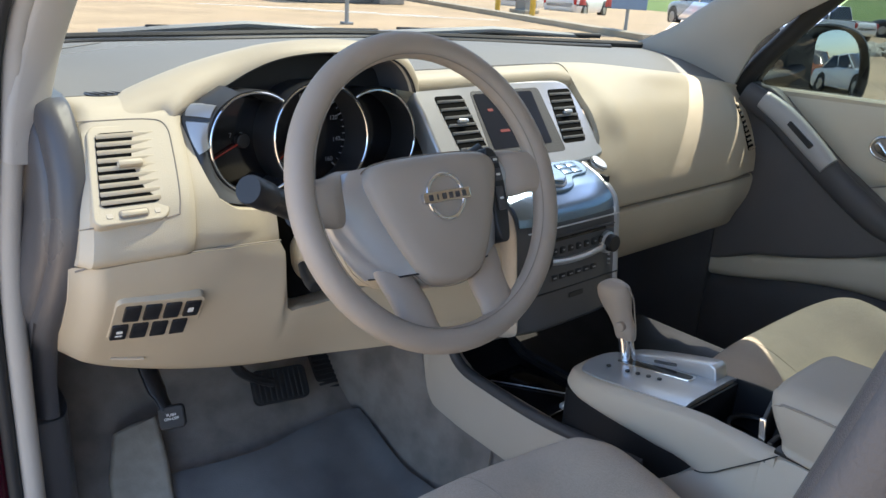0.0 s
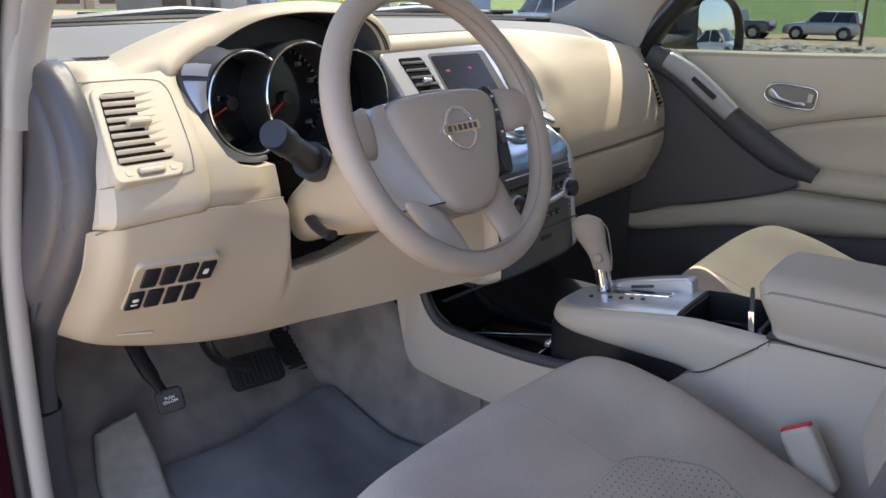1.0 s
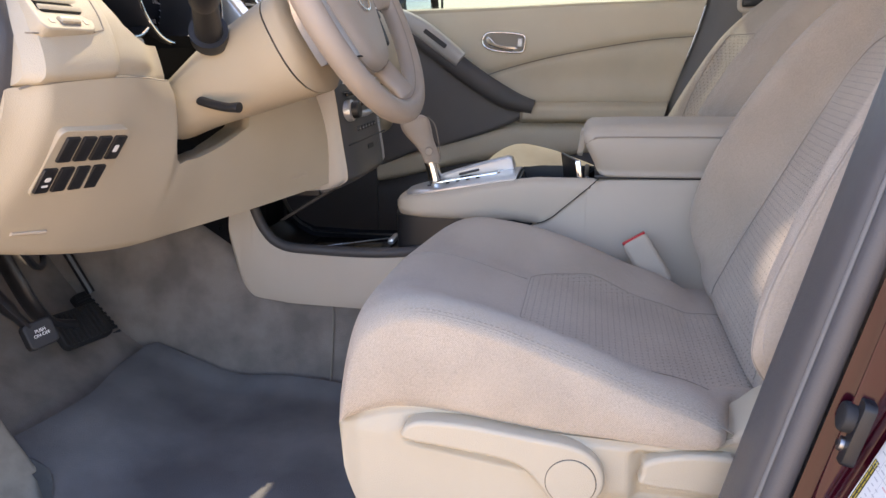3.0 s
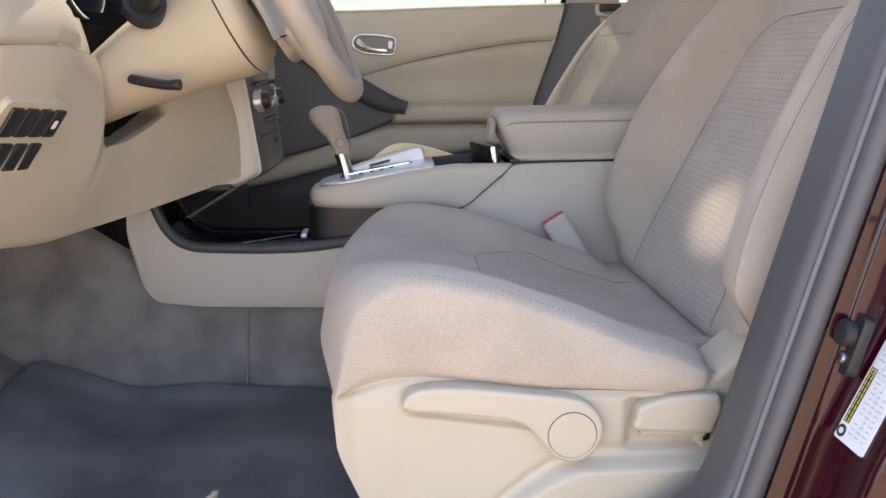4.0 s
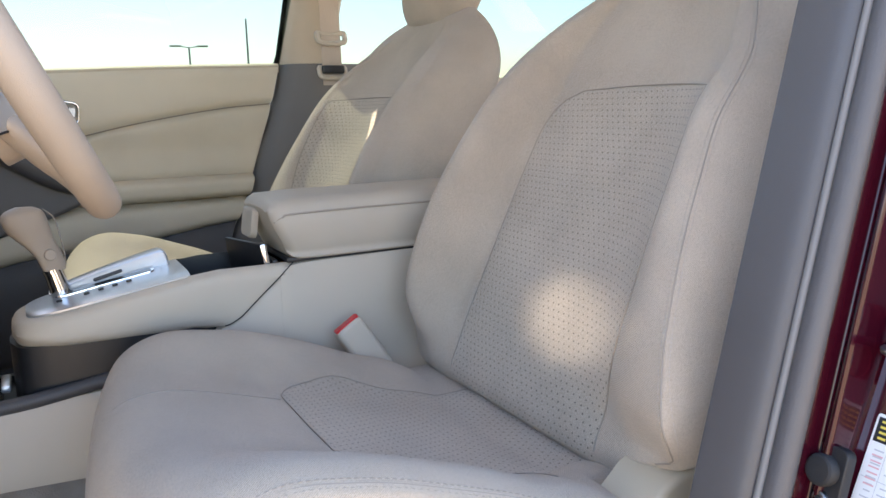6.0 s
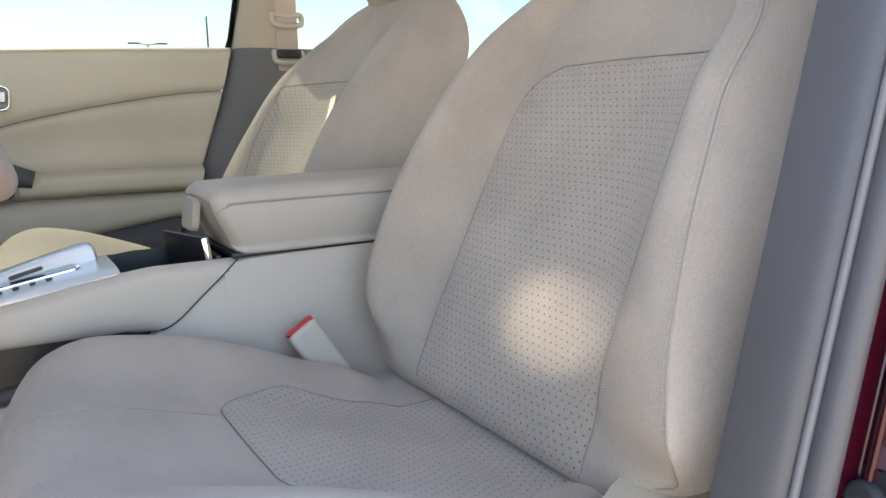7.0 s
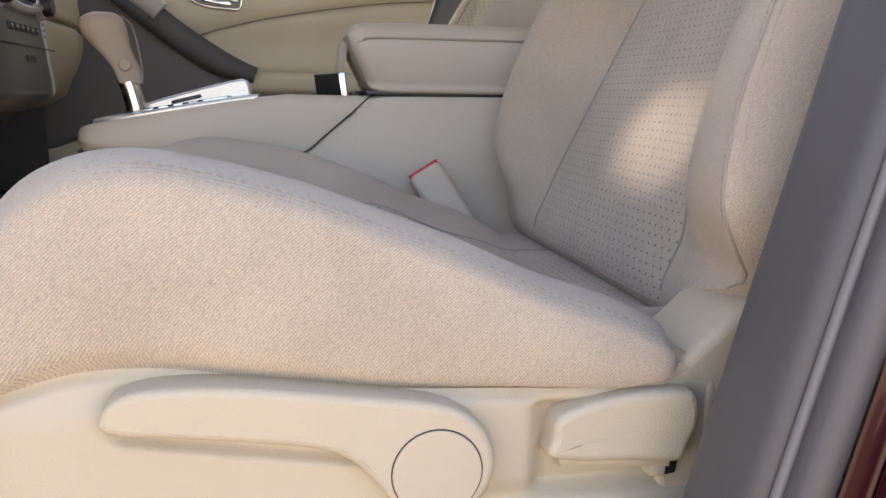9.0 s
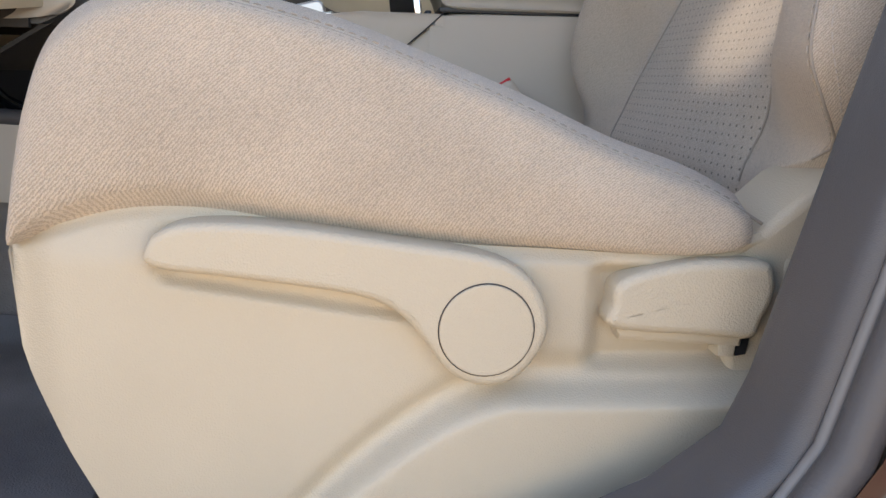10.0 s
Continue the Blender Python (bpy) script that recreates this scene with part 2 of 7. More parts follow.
def prism(outline, depth, r=0.002, seg=2, back=False):
    """A plate: a closed outline pushed along the vector depth, its far rim rounded (both rims with back)."""
    d = Vector(depth)
    k = len(outline)
    o = [Vector(p) for p in outline]
    nrm = d.normalized()
    c = sum(o, Vector()) / k
    ins = []
    for i in range(k):
        a, b, e = o[i - 1], o[i], o[(i + 1) % k]
        t = (e - a).normalized()
        s = nrm.cross(t)
        ins.append(s)
    area = sum(((o[i] - c).cross(o[(i + 1) % k] - c)).dot(nrm) for i in range(k))
    sign = 1 if area > 0 else -1
    rings = []
    if back:
        for j in range(seg + 1):
            a = math.pi / 2 * j / seg
            rings.append([p + s * sign * r * (1 - math.sin(a)) + nrm * r * (1 - math.cos(a)) for p, s in zip(o, ins)])
    else:
        rings.append(o)
    for j in range(seg + 1):
        a = math.pi / 2 * j / seg
        rings.append([p + d - nrm * r * (1 - math.sin(a)) + s * sign * r * (1 - math.cos(a)) for p, s in zip(o, ins)])
    bm = loft(rings)
    caps = [f for f in bm.faces if len(f.verts) > 4]
    star = all(((o[i] - c).cross(o[(i + 1) % k] - c)).dot(nrm) * sign > 1e-9 for i in range(k))
    if caps:
        done = bmesh.ops.poke(bm, faces=caps)["faces"] if star else bmesh.ops.triangulate(bm, faces=caps)["faces"]
        for f in done:       # flat caps, told apart from the rounded rim
            f.material_index = 1
    return bm


def rrect(w, h, r, n=5):
    """The outline of a rounded rectangle, as pairs."""
    pts = []
    for cx, cy, a0 in ((w / 2 - r, h / 2 - r, 0), (-w / 2 + r, h / 2 - r, 90), (-w / 2 + r, -h / 2 + r, 180), (w / 2 - r, -h / 2 + r, 270)):
        for i in range(n):
            a = radians(a0 + 90 * i / (n - 1))
            pts.append((cx + r * math.cos(a), cy + r * math.sin(a)))
    return pts


class Plane:
    """A flat face in the room: at(u, v, w) gives the point u across, v up and w out of it."""
    def __init__(self, origin, across, up):
        self.o, self.u = Vector(origin), Vector(across).normalized()
        v = Vector(up)
        self.v = (v - self.u * v.dot(self.u)).normalized()
        self.w = self.u.cross(self.v)

    def at(self, u, v, w=0.0):
        return self.o + self.u * u + self.v * v + self.w * w

    def ring(self, pts, w=0.0):
        return [self.at(a, b, w) for a, b in pts]

    def matrix(self, u=0, v=0, w=0):
        m = Matrix((self.u, self.v, self.w)).transposed().to_4x4()
        m.translation = self.at(u, v, w)
        return m


def plate(pl, pts, w0, w1, r=0.002, seg=2):
    return prism(pl.ring(pts, w0), pl.w * (w1 - w0), r, seg)


def torus(pl, c, big, small, w=0.0, n=48, k=8, squash=1.0, into=None):
    rings = []
    for i in range(n):
        a = 2 * math.pi * i / n
        rings.append([pl.at(c[0] + math.cos(a) * (big + small * math.cos(b)), c[1] + squash * math.sin(a) * (big + small * math.cos(b)), w + small * math.sin(b)) for b in (2 * math.pi * j / k for j in range(k))])
    bm = into or bmesh.new()
    vs = [[bm.verts.new(p) for p in r] for r in rings]
    for i in range(n):
        for j in range(k):
            bm.faces.new((vs[i][j], vs[(i + 1) % n][j], vs[(i + 1) % n][(j + 1) % k], vs[i][(j + 1) % k]))
    return bm


def disc(pl, c, r, w0, w1, n=32, bev=0.001):
    return plate(pl, [(c[0] + r * math.cos(2 * math.pi * i / n), c[1] + r * math.sin(2 * math.pi * i / n)) for i in range(n)], w0, w1, bev)


def words(text, pl, c, size, mat, parent, name="lettering", w=0.0005, turn=0.0):
    """Raised print in the built-in font, as a mesh."""
    cu = bpy.data.curves.new("text", 'FONT')
    cu.body, cu.size, cu.align_x, cu.align_y, cu.extrude = text, size, 'CENTER', 'CENTER', 0.0002
    tmp = bpy.data.objects.new("text", cu)
    scene.collection.objects.link(tmp)
    dg = bpy.context.evaluated_depsgraph_get()
    me = bpy.data.meshes.new_from_object(tmp.evaluated_get(dg))
    bpy.data.objects.remove(tmp)
    bpy.data.curves.remove(cu)
    me.transform(pl.matrix(c[0], c[1], w) @ Matrix.Rotation(radians(turn), 4, 'Z'))
    me.materials.clear()
    me.materials.append(mat)
    ob = new(name, me)
    ob.parent = parent
    ob.matrix_parent_inverse = world_of(parent).inverted()
    return ob


def stitches(path, size, mat, parent, name="stitching", gap=0.0048, lift=0.0003):
    """A row of short thread stitches along a path, in one mesh."""
    bm = bmesh.new()
    p = [Vector(q) for q in path]
    run = 0.0
    for a, b in zip(p, p[1:]):
        d = b - a
        n = max(1, int(round(d.length / gap)))
        for i in range(n):
            s, e = a + d * (i / n), a + d * ((i + 0.62) / n)
            tube([s, s.lerp(e, 0.5) + Vector((0, 0, lift)), e], [size * 0.6, size, size * 0.6], 5, True, 1.0, bm)
    return part(name, bm, mat, parent)

# ---- the car's shell ----
MID = 0.955        # the car's middle line
FLOOR = 0.40


def setting(name, bm, mat, label, category, sharp=38):
    return tagged(part(name, bm, mat, None, "", sharp), label, category, "", "structure")


xs = [-300, -60, -10, 0, 10, 18, 22, 26, 30, 34, 38, 42, 50, 58, 66] + [66 + 354 * (k / 24) for k in range(1, 25)]


def fall(x):
    u = min(max((x - 22) / 20, 0), 1)
    v = min(max((x - 66) / 354, 0), 1)
    return -1.4 * u * u * (3 - 2 * u) + 11.0 * (v * v * (3 - 2 * v)) ** 0.9


soil = material("tan_concrete", (0.50, 0.36, 0.225), 0.9, grain=0.6, grain_size=60, stain=0.25, stain_size=0.6)
n_, l_ = soil.node_tree.nodes, soil.node_tree.links
bsdf = n_["Principled BSDF"]
grass_n = n_.new("ShaderNodeTexNoise")
grass_n.inputs["Scale"].default_value, grass_n.inputs["Detail"].default_value = 0.5, 8
grass_r = n_.new("ShaderNodeValToRGB")
grass_r.color_ramp.elements[0].position, grass_r.color_ramp.elements[0].color = 0.3, (0.085, 0.155, 0.025, 1)
grass_r.color_ramp.elements[1].position, grass_r.color_ramp.elements[1].color = 0.7, (0.17, 0.235, 0.05, 1)
where = n_.new("ShaderNodeSeparateXYZ")
co_ = n_.new("ShaderNodeTexCoord")
l_.new(co_.outputs["Object"], grass_n.inputs["Vector"])
l_.new(co_.outputs["Object"], where.inputs[0])
l_.new(grass_n.outputs[0], grass_r.inputs[0])
edge_ = n_.new("ShaderNodeMath")
edge_.operation = 'GREATER_THAN'
edge_.inputs[1].default_value = 62.0
l_.new(where.outputs[0], edge_.inputs[0])
mix_ = n_.new("ShaderNodeMix")
mix_.data_type = 'RGBA'
l_.new(edge_.outputs[0], mix_.inputs[0])
l_.new(bsdf.inputs["Base Color"].links[0].from_socket, mix_.inputs[6])
l_.new(grass_r.outputs[0], mix_.inputs[7])
l_.new(mix_.outputs[2], bsdf.inputs["Base Color"])
setting("ground", sheet([[(x, y, fall(x)) for y in (-400, -100, -20, 0, 20, 100, 400)] for x in xs], (0, 0, -0.3)), soil, "sunlit tan concrete car park with a green grass bank beyond", "ground")

# floor pan, firewall and tunnel under the carpet
rows = []
for x in (0.25, 0.36, 0.5, 0.7, 0.84):
    rows.append([(x, y, z) for y, z in ((-1.6, FLOOR - 0.02), (0.0, FLOOR), (0.75, FLOOR), (0.98, FLOOR + 0.005), (1.12, FLOOR + 0.04), (1.22, FLOOR + 0.10), (1.32, FLOOR + 0.20), (1.40, FLOOR + 0.36), (1.42, 0.95))])
setting("floor", sheet([spl(r, 34) for r in rows], (0, 0.0, -0.03)), CARPET, "grey carpet on the driver's footwell floor and toe board", "floor")
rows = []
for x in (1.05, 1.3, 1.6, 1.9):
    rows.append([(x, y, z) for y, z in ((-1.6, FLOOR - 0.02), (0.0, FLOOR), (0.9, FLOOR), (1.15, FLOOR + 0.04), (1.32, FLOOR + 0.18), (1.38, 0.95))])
setting("floor_passenger", sheet([spl(r, 24) for r in rows], (0, 0, -0.03)), SHADED_CARPET, "carpet on the passenger's footwell floor, coloured near black for shade", "floor")
tun = []
for y, w, top in ((1.42, 0.16, 0.78), (1.25, 0.13, 0.76), (1.10, 0.112, 0.72), (1.0, 0.10, 0.655), (0.9, 0.095, 0.62), (0.5, 0.09, 0.62), (-1.6, 0.09, 0.6)):
    tun.append(spl([(MID - w - 0.03, y, FLOOR - 0.02), (MID - w - 0.005, y, FLOOR + 0.06), (MID - w + 0.01, y, top - 0.1), (MID - w + 0.03, y, top), (MID + w - 0.03, y, top), (MID + w, y, top - 0.1), (MID + w + 0.03, y, FLOOR - 0.02)], 25))
setting("tunnel", loft(tun, False), CARPET, "grey carpet over the transmission tunnel", "carpet")

setting("carpet_seam", tube(spl([(0.827, 0.819, 0.40), (0.850, 0.817, 0.46), (0.8635, 0.8155, 0.52), (0.869, 0.8145, 0.575)], 16), 0.0018, 6), SEAM, "dark seam in the tunnel carpet", "carpet")
# the charcoal mat, with a soft turned-up front edge and a raised heel rest
rows = []
for i in range(41):
    u = i / 40
    row = []
    for j in range(61):
        v = j / 60
        x = 0.315 + (0.828 - 0.315) * u
        y = 0.22 + (1.165 - 0.22) * v - 0.05 * (u - 0.5) ** 2 + 0.015 * math.sin(9 * u) * step(0.8, 1, v)
        z = FLOOR + 0.014 + 0.078 * step(0.80, 1.04, v) + 0.004 * noise.noise((x * 9, y * 9, 0.3)) + 0.012 * step(0.9, 1, u) + 0.02 * step(0.93, 1, u) * math.sin(v * 11) * 0.5
        x = max(x, 0.315 + 0.105 * step(1.01, 1.10, y) + 0.03 * u)
        row.append((x, y, z))
    rows.append(row)
tagged(part("floor_mat", sheet(rows, (0, 0, -0.010)), MAT, None), "charcoal carpet floor mat, slightly rumpled, in the driver's footwell", "floor mat")

# footrest beside the pedals
fr = Plane((0.385, 1.185, 0.515), (0.94, -0.30, 0.10), (0, 0.70, 0.72))
rest = thing("footrest", "worn beige plastic footrest on the footwell floor", "footrest", (0.38, 1.15, 0.42))
part("pad", plate(fr, [(-0.042, -0.14), (0.045, -0.15), (0.049, 0.0), (0.043, 0.080), (0.0, 0.076), (-0.032, 0.066), (-0.050, -0.01), (-0.050, -0.06)], -0.03, 0.012, 0.008, 3), material("worn_beige_plastic", (0.36, 0.32, 0.26), 0.6, grain=0.4, grain_size=300, stain=0.3, stain_size=25), rest)

# kick panel and lower front pillar trim on the driver's side
rows = []
for z in (0.38, 0.45, 0.55, 0.66, 0.712):
    rows.append(spl([(0.135, 1.10, z), (0.19, 1.095, z), (0.235, 1.085, z), (0.262, 1.10, z), (0.275, 1.18, z), (0.28, 1.45, z)], 24))
setting("trim_kick", sheet(rows, (-0.02, 0.03, 0)), TAUPE, "taupe grey plastic kick panel at the door opening", "trim")
rows = []
for z, b in ((0.716, 1.085), (0.78, 1.075), (0.84, 1.05), (0.90, 0.990), (0.95, 0.950), (1.0, 0.925), (1.05, 0.920), (1.10, 0.935), (1.14, 0.958), (1.165, 0.975), (1.178, 0.990), (1.184, 1.01)):
    g = step(0.9, 1.14, z)
    rows.append(spl([(0.216 + 0.026 * g, max(1.055, b + 0.02) if z < 1.0 else 1.055 - 0.2 * (z - 1.0), z), (0.217 + 0.026 * g, (b + 1.04) / 2 + 0.01, z), (0.222 + 0.025 * g, b + 0.016, z), (0.232 + 0.025 * g, b + 0.002, z), (0.246 + 0.026 * g, b + 0.000, z), (0.253 + 0.032 * g, b + 0.012, z), (0.258 + 0.032 * g, b + 0.08, z), (0.260 + 0.032 * g, 1.2, z)], 28))
setting("trim_pillar_base", sheet(rows, (-0.01, 0.03, 0)), TAUPE, "taupe grey trim at the foot of the front pillar", "trim")


def bar_between(a, b, wide, deep, r=0.012, bow=0.0, n=16):
    """A pillar: a rounded strip from a to b; wide and deep are its two half-axes as vectors."""
    a, b, wide, deep = (Vector(v) for v in (a, b, wide, deep))
    rings = []
    for i in range(n + 1):
        u = i / n
        c = a.lerp(b, u) + Vector((0, 0, 1)) * bow * math.sin(math.pi * u)
        rings.append([c + wide * (abs(math.cos(t)) ** 0.6 * (1 if math.cos(t) > 0 else -1)) + deep * (abs(math.sin(t)) ** 0.6 * (1 if math.sin(t) > 0 else -1)) for t in (2 * math.pi * k / 20 for k in range(20))])
    return loft(rings)


# front pillars: cloth-grey trim inside, paint outside
def bar_path(pts, wide, deep, n=30):
    """A pillar along a curved line; wide and deep are its two half-axes as vectors."""
    wide, deep = Vector(wide), Vector(deep)
    return loft([[c + wide * (abs(math.cos(t)) ** 0.6 * (1 if math.cos(t) > 0 else -1)) + deep * (abs(math.sin(t)) ** 0.6 * (1 if math.sin(t) > 0 else -1)) for t in (2 * math.pi * k / 20 for k in range(20))] for c in spl(pts, n)])


setting("pillar_front_left", bar_path([(0.236, 1.035, 1.12), (0.245, 1.03, 1.18), (0.272, 1.022, 1.27), (0.306, 0.95, 1.38), (0.355, 0.74, 1.52), (0.40, 0.45, 1.60)], (0.028, 0.01, -0.004), (0.006, 0.03, 0.012)), material("pale_grey_pillar_trim", (0.46, 0.43, 0.39), 0.7, grain=0.3, grain_size=900, stain=0.06), "pale grey plastic trim on the front pillar", "pillar")
FRONT = spl([(1.70, 1.32, 1.16), (1.70, 1.22, 1.20), (1.70, 1.113, 1.251), (1.695, 1.019, 1.314), (1.65, 0.75, 1.46), (1.56, 0.42, 1.60)], 30)
BACK = spl([(1.746, 0.985, 1.10), (1.744, 0.961, 1.135), (1.738, 0.940, 1.18), (1.727, 0.905, 1.235), (1.71, 0.838, 1.285), (1.695, 0.77, 1.325), (1.58, 0.30, 1.57)], 30)
setting("pillar_front_right", sheet([[p.lerp(q, u) + Vector((-0.022, 0, 0.006)) * math.sin(math.pi * u) ** 0.7 for u in (0, 0.06, 0.15, 0.3, 0.45, 0.6, 0.75, 0.87, 0.95, 1)] for p, q in zip(FRONT, BACK)], (0.03, 0.01, 0)), bpy.data.materials["pale_grey_pillar_trim"], "grey plastic trim on the far front pillar", "pillar")
# weather seal strip and painted jamb round the driver's door opening, front side
setting("seal_front", tube(spl([(0.193, 1.02, 0.40), (0.196, 1.05, 0.55), (0.200, 1.055, 0.75), (0.204, 1.04, 0.95), (0.218, 1.015, 1.12), (0.240, 1.0, 1.27), (0.275, 0.92, 1.39), (0.325, 0.72, 1.53)], 30), 0.014, 12), material("pale_door_seal", (0.40, 0.37, 0.33), 0.7, grain=0.3, grain_size=300), "pale rubber seal along the door opening", "seal")
setting("seal_outer", tube(spl([(0.170, 1.02, 0.38), (0.173, 1.05, 0.55), (0.177, 1.055, 0.75), (0.181, 1.04, 0.95), (0.196, 1.01, 1.12), (0.217, 0.99, 1.27), (0.252, 0.91, 1.39), (0.30, 0.71, 1.53)], 30), 0.009, 10), RUBBER, "black rubber outer seal along the door opening", "seal")
jam = []
for x0, y0, z in ((0.162, 1.03, 0.30), (0.164, 1.05, 0.55), (0.168, 1.055, 0.75), (0.172, 1.04, 0.95), (0.187, 1.01, 1.12), (0.207, 0.985, 1.27), (0.242, 0.905, 1.39), (0.29, 0.70, 1.53)):
    jam.append([(x0, y0, z), (x0 - 0.03, y0 - 0.005, z), (x0 - 0.06, y0 + 0.02, z), (x0 - 0.075, y0 + 0.10, z), (x0 - 0.08, y0 + 0.6, z - 0.1)])
setting("jamb_front", sheet([spl(r, 14) for r in zip(*[spl(c, 24) for c in zip(*jam)])], (0.02, 0.02, 0)), MAROON, "maroon painted front door jamb", "car body")

# centre pillar on the driver's side: trim face, pale bead, seal, painted jamb
def pillar_y(z):
    return 0.2535 - 0.25 * (z - 0.5)


rows = []
for i in range(41):
    z = 0.36 + (1.50 - 0.36) * i / 40
    y = pillar_y(z)
    flare = min(12 * max(0.0, 0.575 - z) ** 1.9, 0.30)
    rows.append(spl([(0.30, y - 0.12, z), (0.252, y - 0.05, z), (0.238, y - 0.004 + flare, z), (0.226, y + 0.001 + flare, z), (0.195, y - 0.004 + flare * 0.9, z), (0.186, y - 0.012 + flare * 0.8, z)], 22))
setting("pillar_centre_left", sheet(rows, (0.0, -0.02, 0)), TAUPE, "taupe grey plastic trim on the pillar behind the driver's door", "pillar")
bead, rub, rows = [], [], []
for i in range(31):
    z = 0.34 + (1.5 - 0.34) * i / 30
    y = pillar_y(z)
    flare = min(10 * max(0.0, 0.565 - z) ** 1.9, 0.28)
    bead.append((0.183, y - 0.014 + flare, z))
    rub.append((0.1725, y - 0.0215 + flare, z))
    k = 0.0675 - 0.060 - 0.15 * min(max(z - 0.65, 0.0), 0.19)
    rows.append([Vector(p) for p in spl([(0.168, y - 0.034 + flare, z), (0.1655, y - 0.043 + flare, z), (0.163, y - 0.047 + flare, z), (0.160, y - 0.046 + flare, z), (0.157, y - 0.043 + flare, z), (0.153, y - 0.0435 + flare, z), (0.150, y - 0.052 + k + flare, z), (0.1475, y - 0.068 + k + flare, z), (0.095, y - 0.068 + k + flare, z), (0.082, y - 0.066 + k + flare, z), (0.074, y - 0.074 + k + flare, z), (0.066, y - 0.10 + flare, z), (0.058, y - 0.2 + flare, z), (0.05, y - 0.9, z)], 64)])
setting("bead_centre_left", tube(bead, 0.0036, 10), material("grey_seal_lip", (0.19, 0.185, 0.18), 0.5), "grey lip along the pillar seal", "seal")
setting("seal_centre_left", tube(rub, 0.0105, 12), SEAL, "dark grey rubber seal along the pillar", "seal")
setting("jamb_centre_left", sheet(rows, (0.03, -0.03, 0)), MAROON, "glossy maroon painted door jamb behind the driver's seat", "car body")
# sill under the driver's door
sill = []
for y in (-0.6, 0.0, 0.3, 0.6, 0.9, 1.1):
    sill.append([(0.27, y, 0.37), (0.26, y, 0.43), (0.235, y, 0.455), (0.20, y, 0.455), (0.17, y, 0.44), (0.15, y, 0.41), (0.12, y, 0.40), (0.06, y, 0.37), (0.05, y, 0.25)])
setting("sill_left", sheet([spl(r, 24) for r in sill], (0.02, 0, -0.03)), TAUPE, "taupe plastic door sill plate", "sill")

# roof, windscreen and the far side
# out of view; front edge carried forward to shade the wheel rim and floor
rows = []
for i in range(13):
    y = -2.0 + 2.84 * i / 12
    rows.append([(x, y, 1.62 + 0.05 * math.sin(math.pi * (x - 0.25) / 1.41) - 0.03 * ((y + 0.7) / 1.3) ** 2) for x in np.linspace(0.25, 1.66, 15)])
setting("ceiling", sheet(rows, (0, 0, 0.05)), HEADLINER, "grey cloth headlining under the car's roof", "ceiling")
setting("roof", sheet([[(x, y, z + 0.054) for x, y, z in r] for r in rows], (0, 0, 0.006)), MAROON, "glossy maroon car roof over the headlining", "car body")
rows = []
for i in range(13):
    u = i / 12
    rows.append([(MID + (0.70 + 0.08 * u) * s, 0.825 + 0.605 * u - 0.20 * u * s * s, 1.575 - 0.37 * u - 0.03 * s * s) for s in np.linspace(-1, 1, 17)])
setting("windscreen", sheet(rows, (0, -0.004, -0.004)), SCREEN_GLASS, "lightly tinted curved windscreen", "window")
# cowl, wipers and bonnet seen over the dash
rows = []
for i in range(9):
    u = i / 8
    rows.append([(MID + 0.86 * s, 1.36 + 0.16 * u + 0.10 * (1 - s * s) - 0.0 * u, 1.185 - 0.01 * u + 0.006 * math.sin(u * 9) - 0.04 * s * s) for s in np.linspace(-1, 1, 25)])
setting("cowl", sheet(rows, (0, 0, -0.03)), BLACK, "black plastic cowl below the windscreen", "cowl")
rows = []
for i in range(15):
    u = i / 14
    rows.append([(MID + 0.88 * s, 1.60 + 1.05 * u - 0.10 * s * s, 1.10 + 0.03 * (1 - s * s) - 0.22 * u * u - 0.12 * abs(s) ** 3 + 0.012 * math.exp(-((abs(s) - 0.6) / 0.1) ** 2)) for s in np.linspace(-1, 1, 31)])
setting("bonnet", sheet(rows, (0, 0, -0.04)), MAROON, "glossy maroon bonnet beyond the windscreen", "car body")

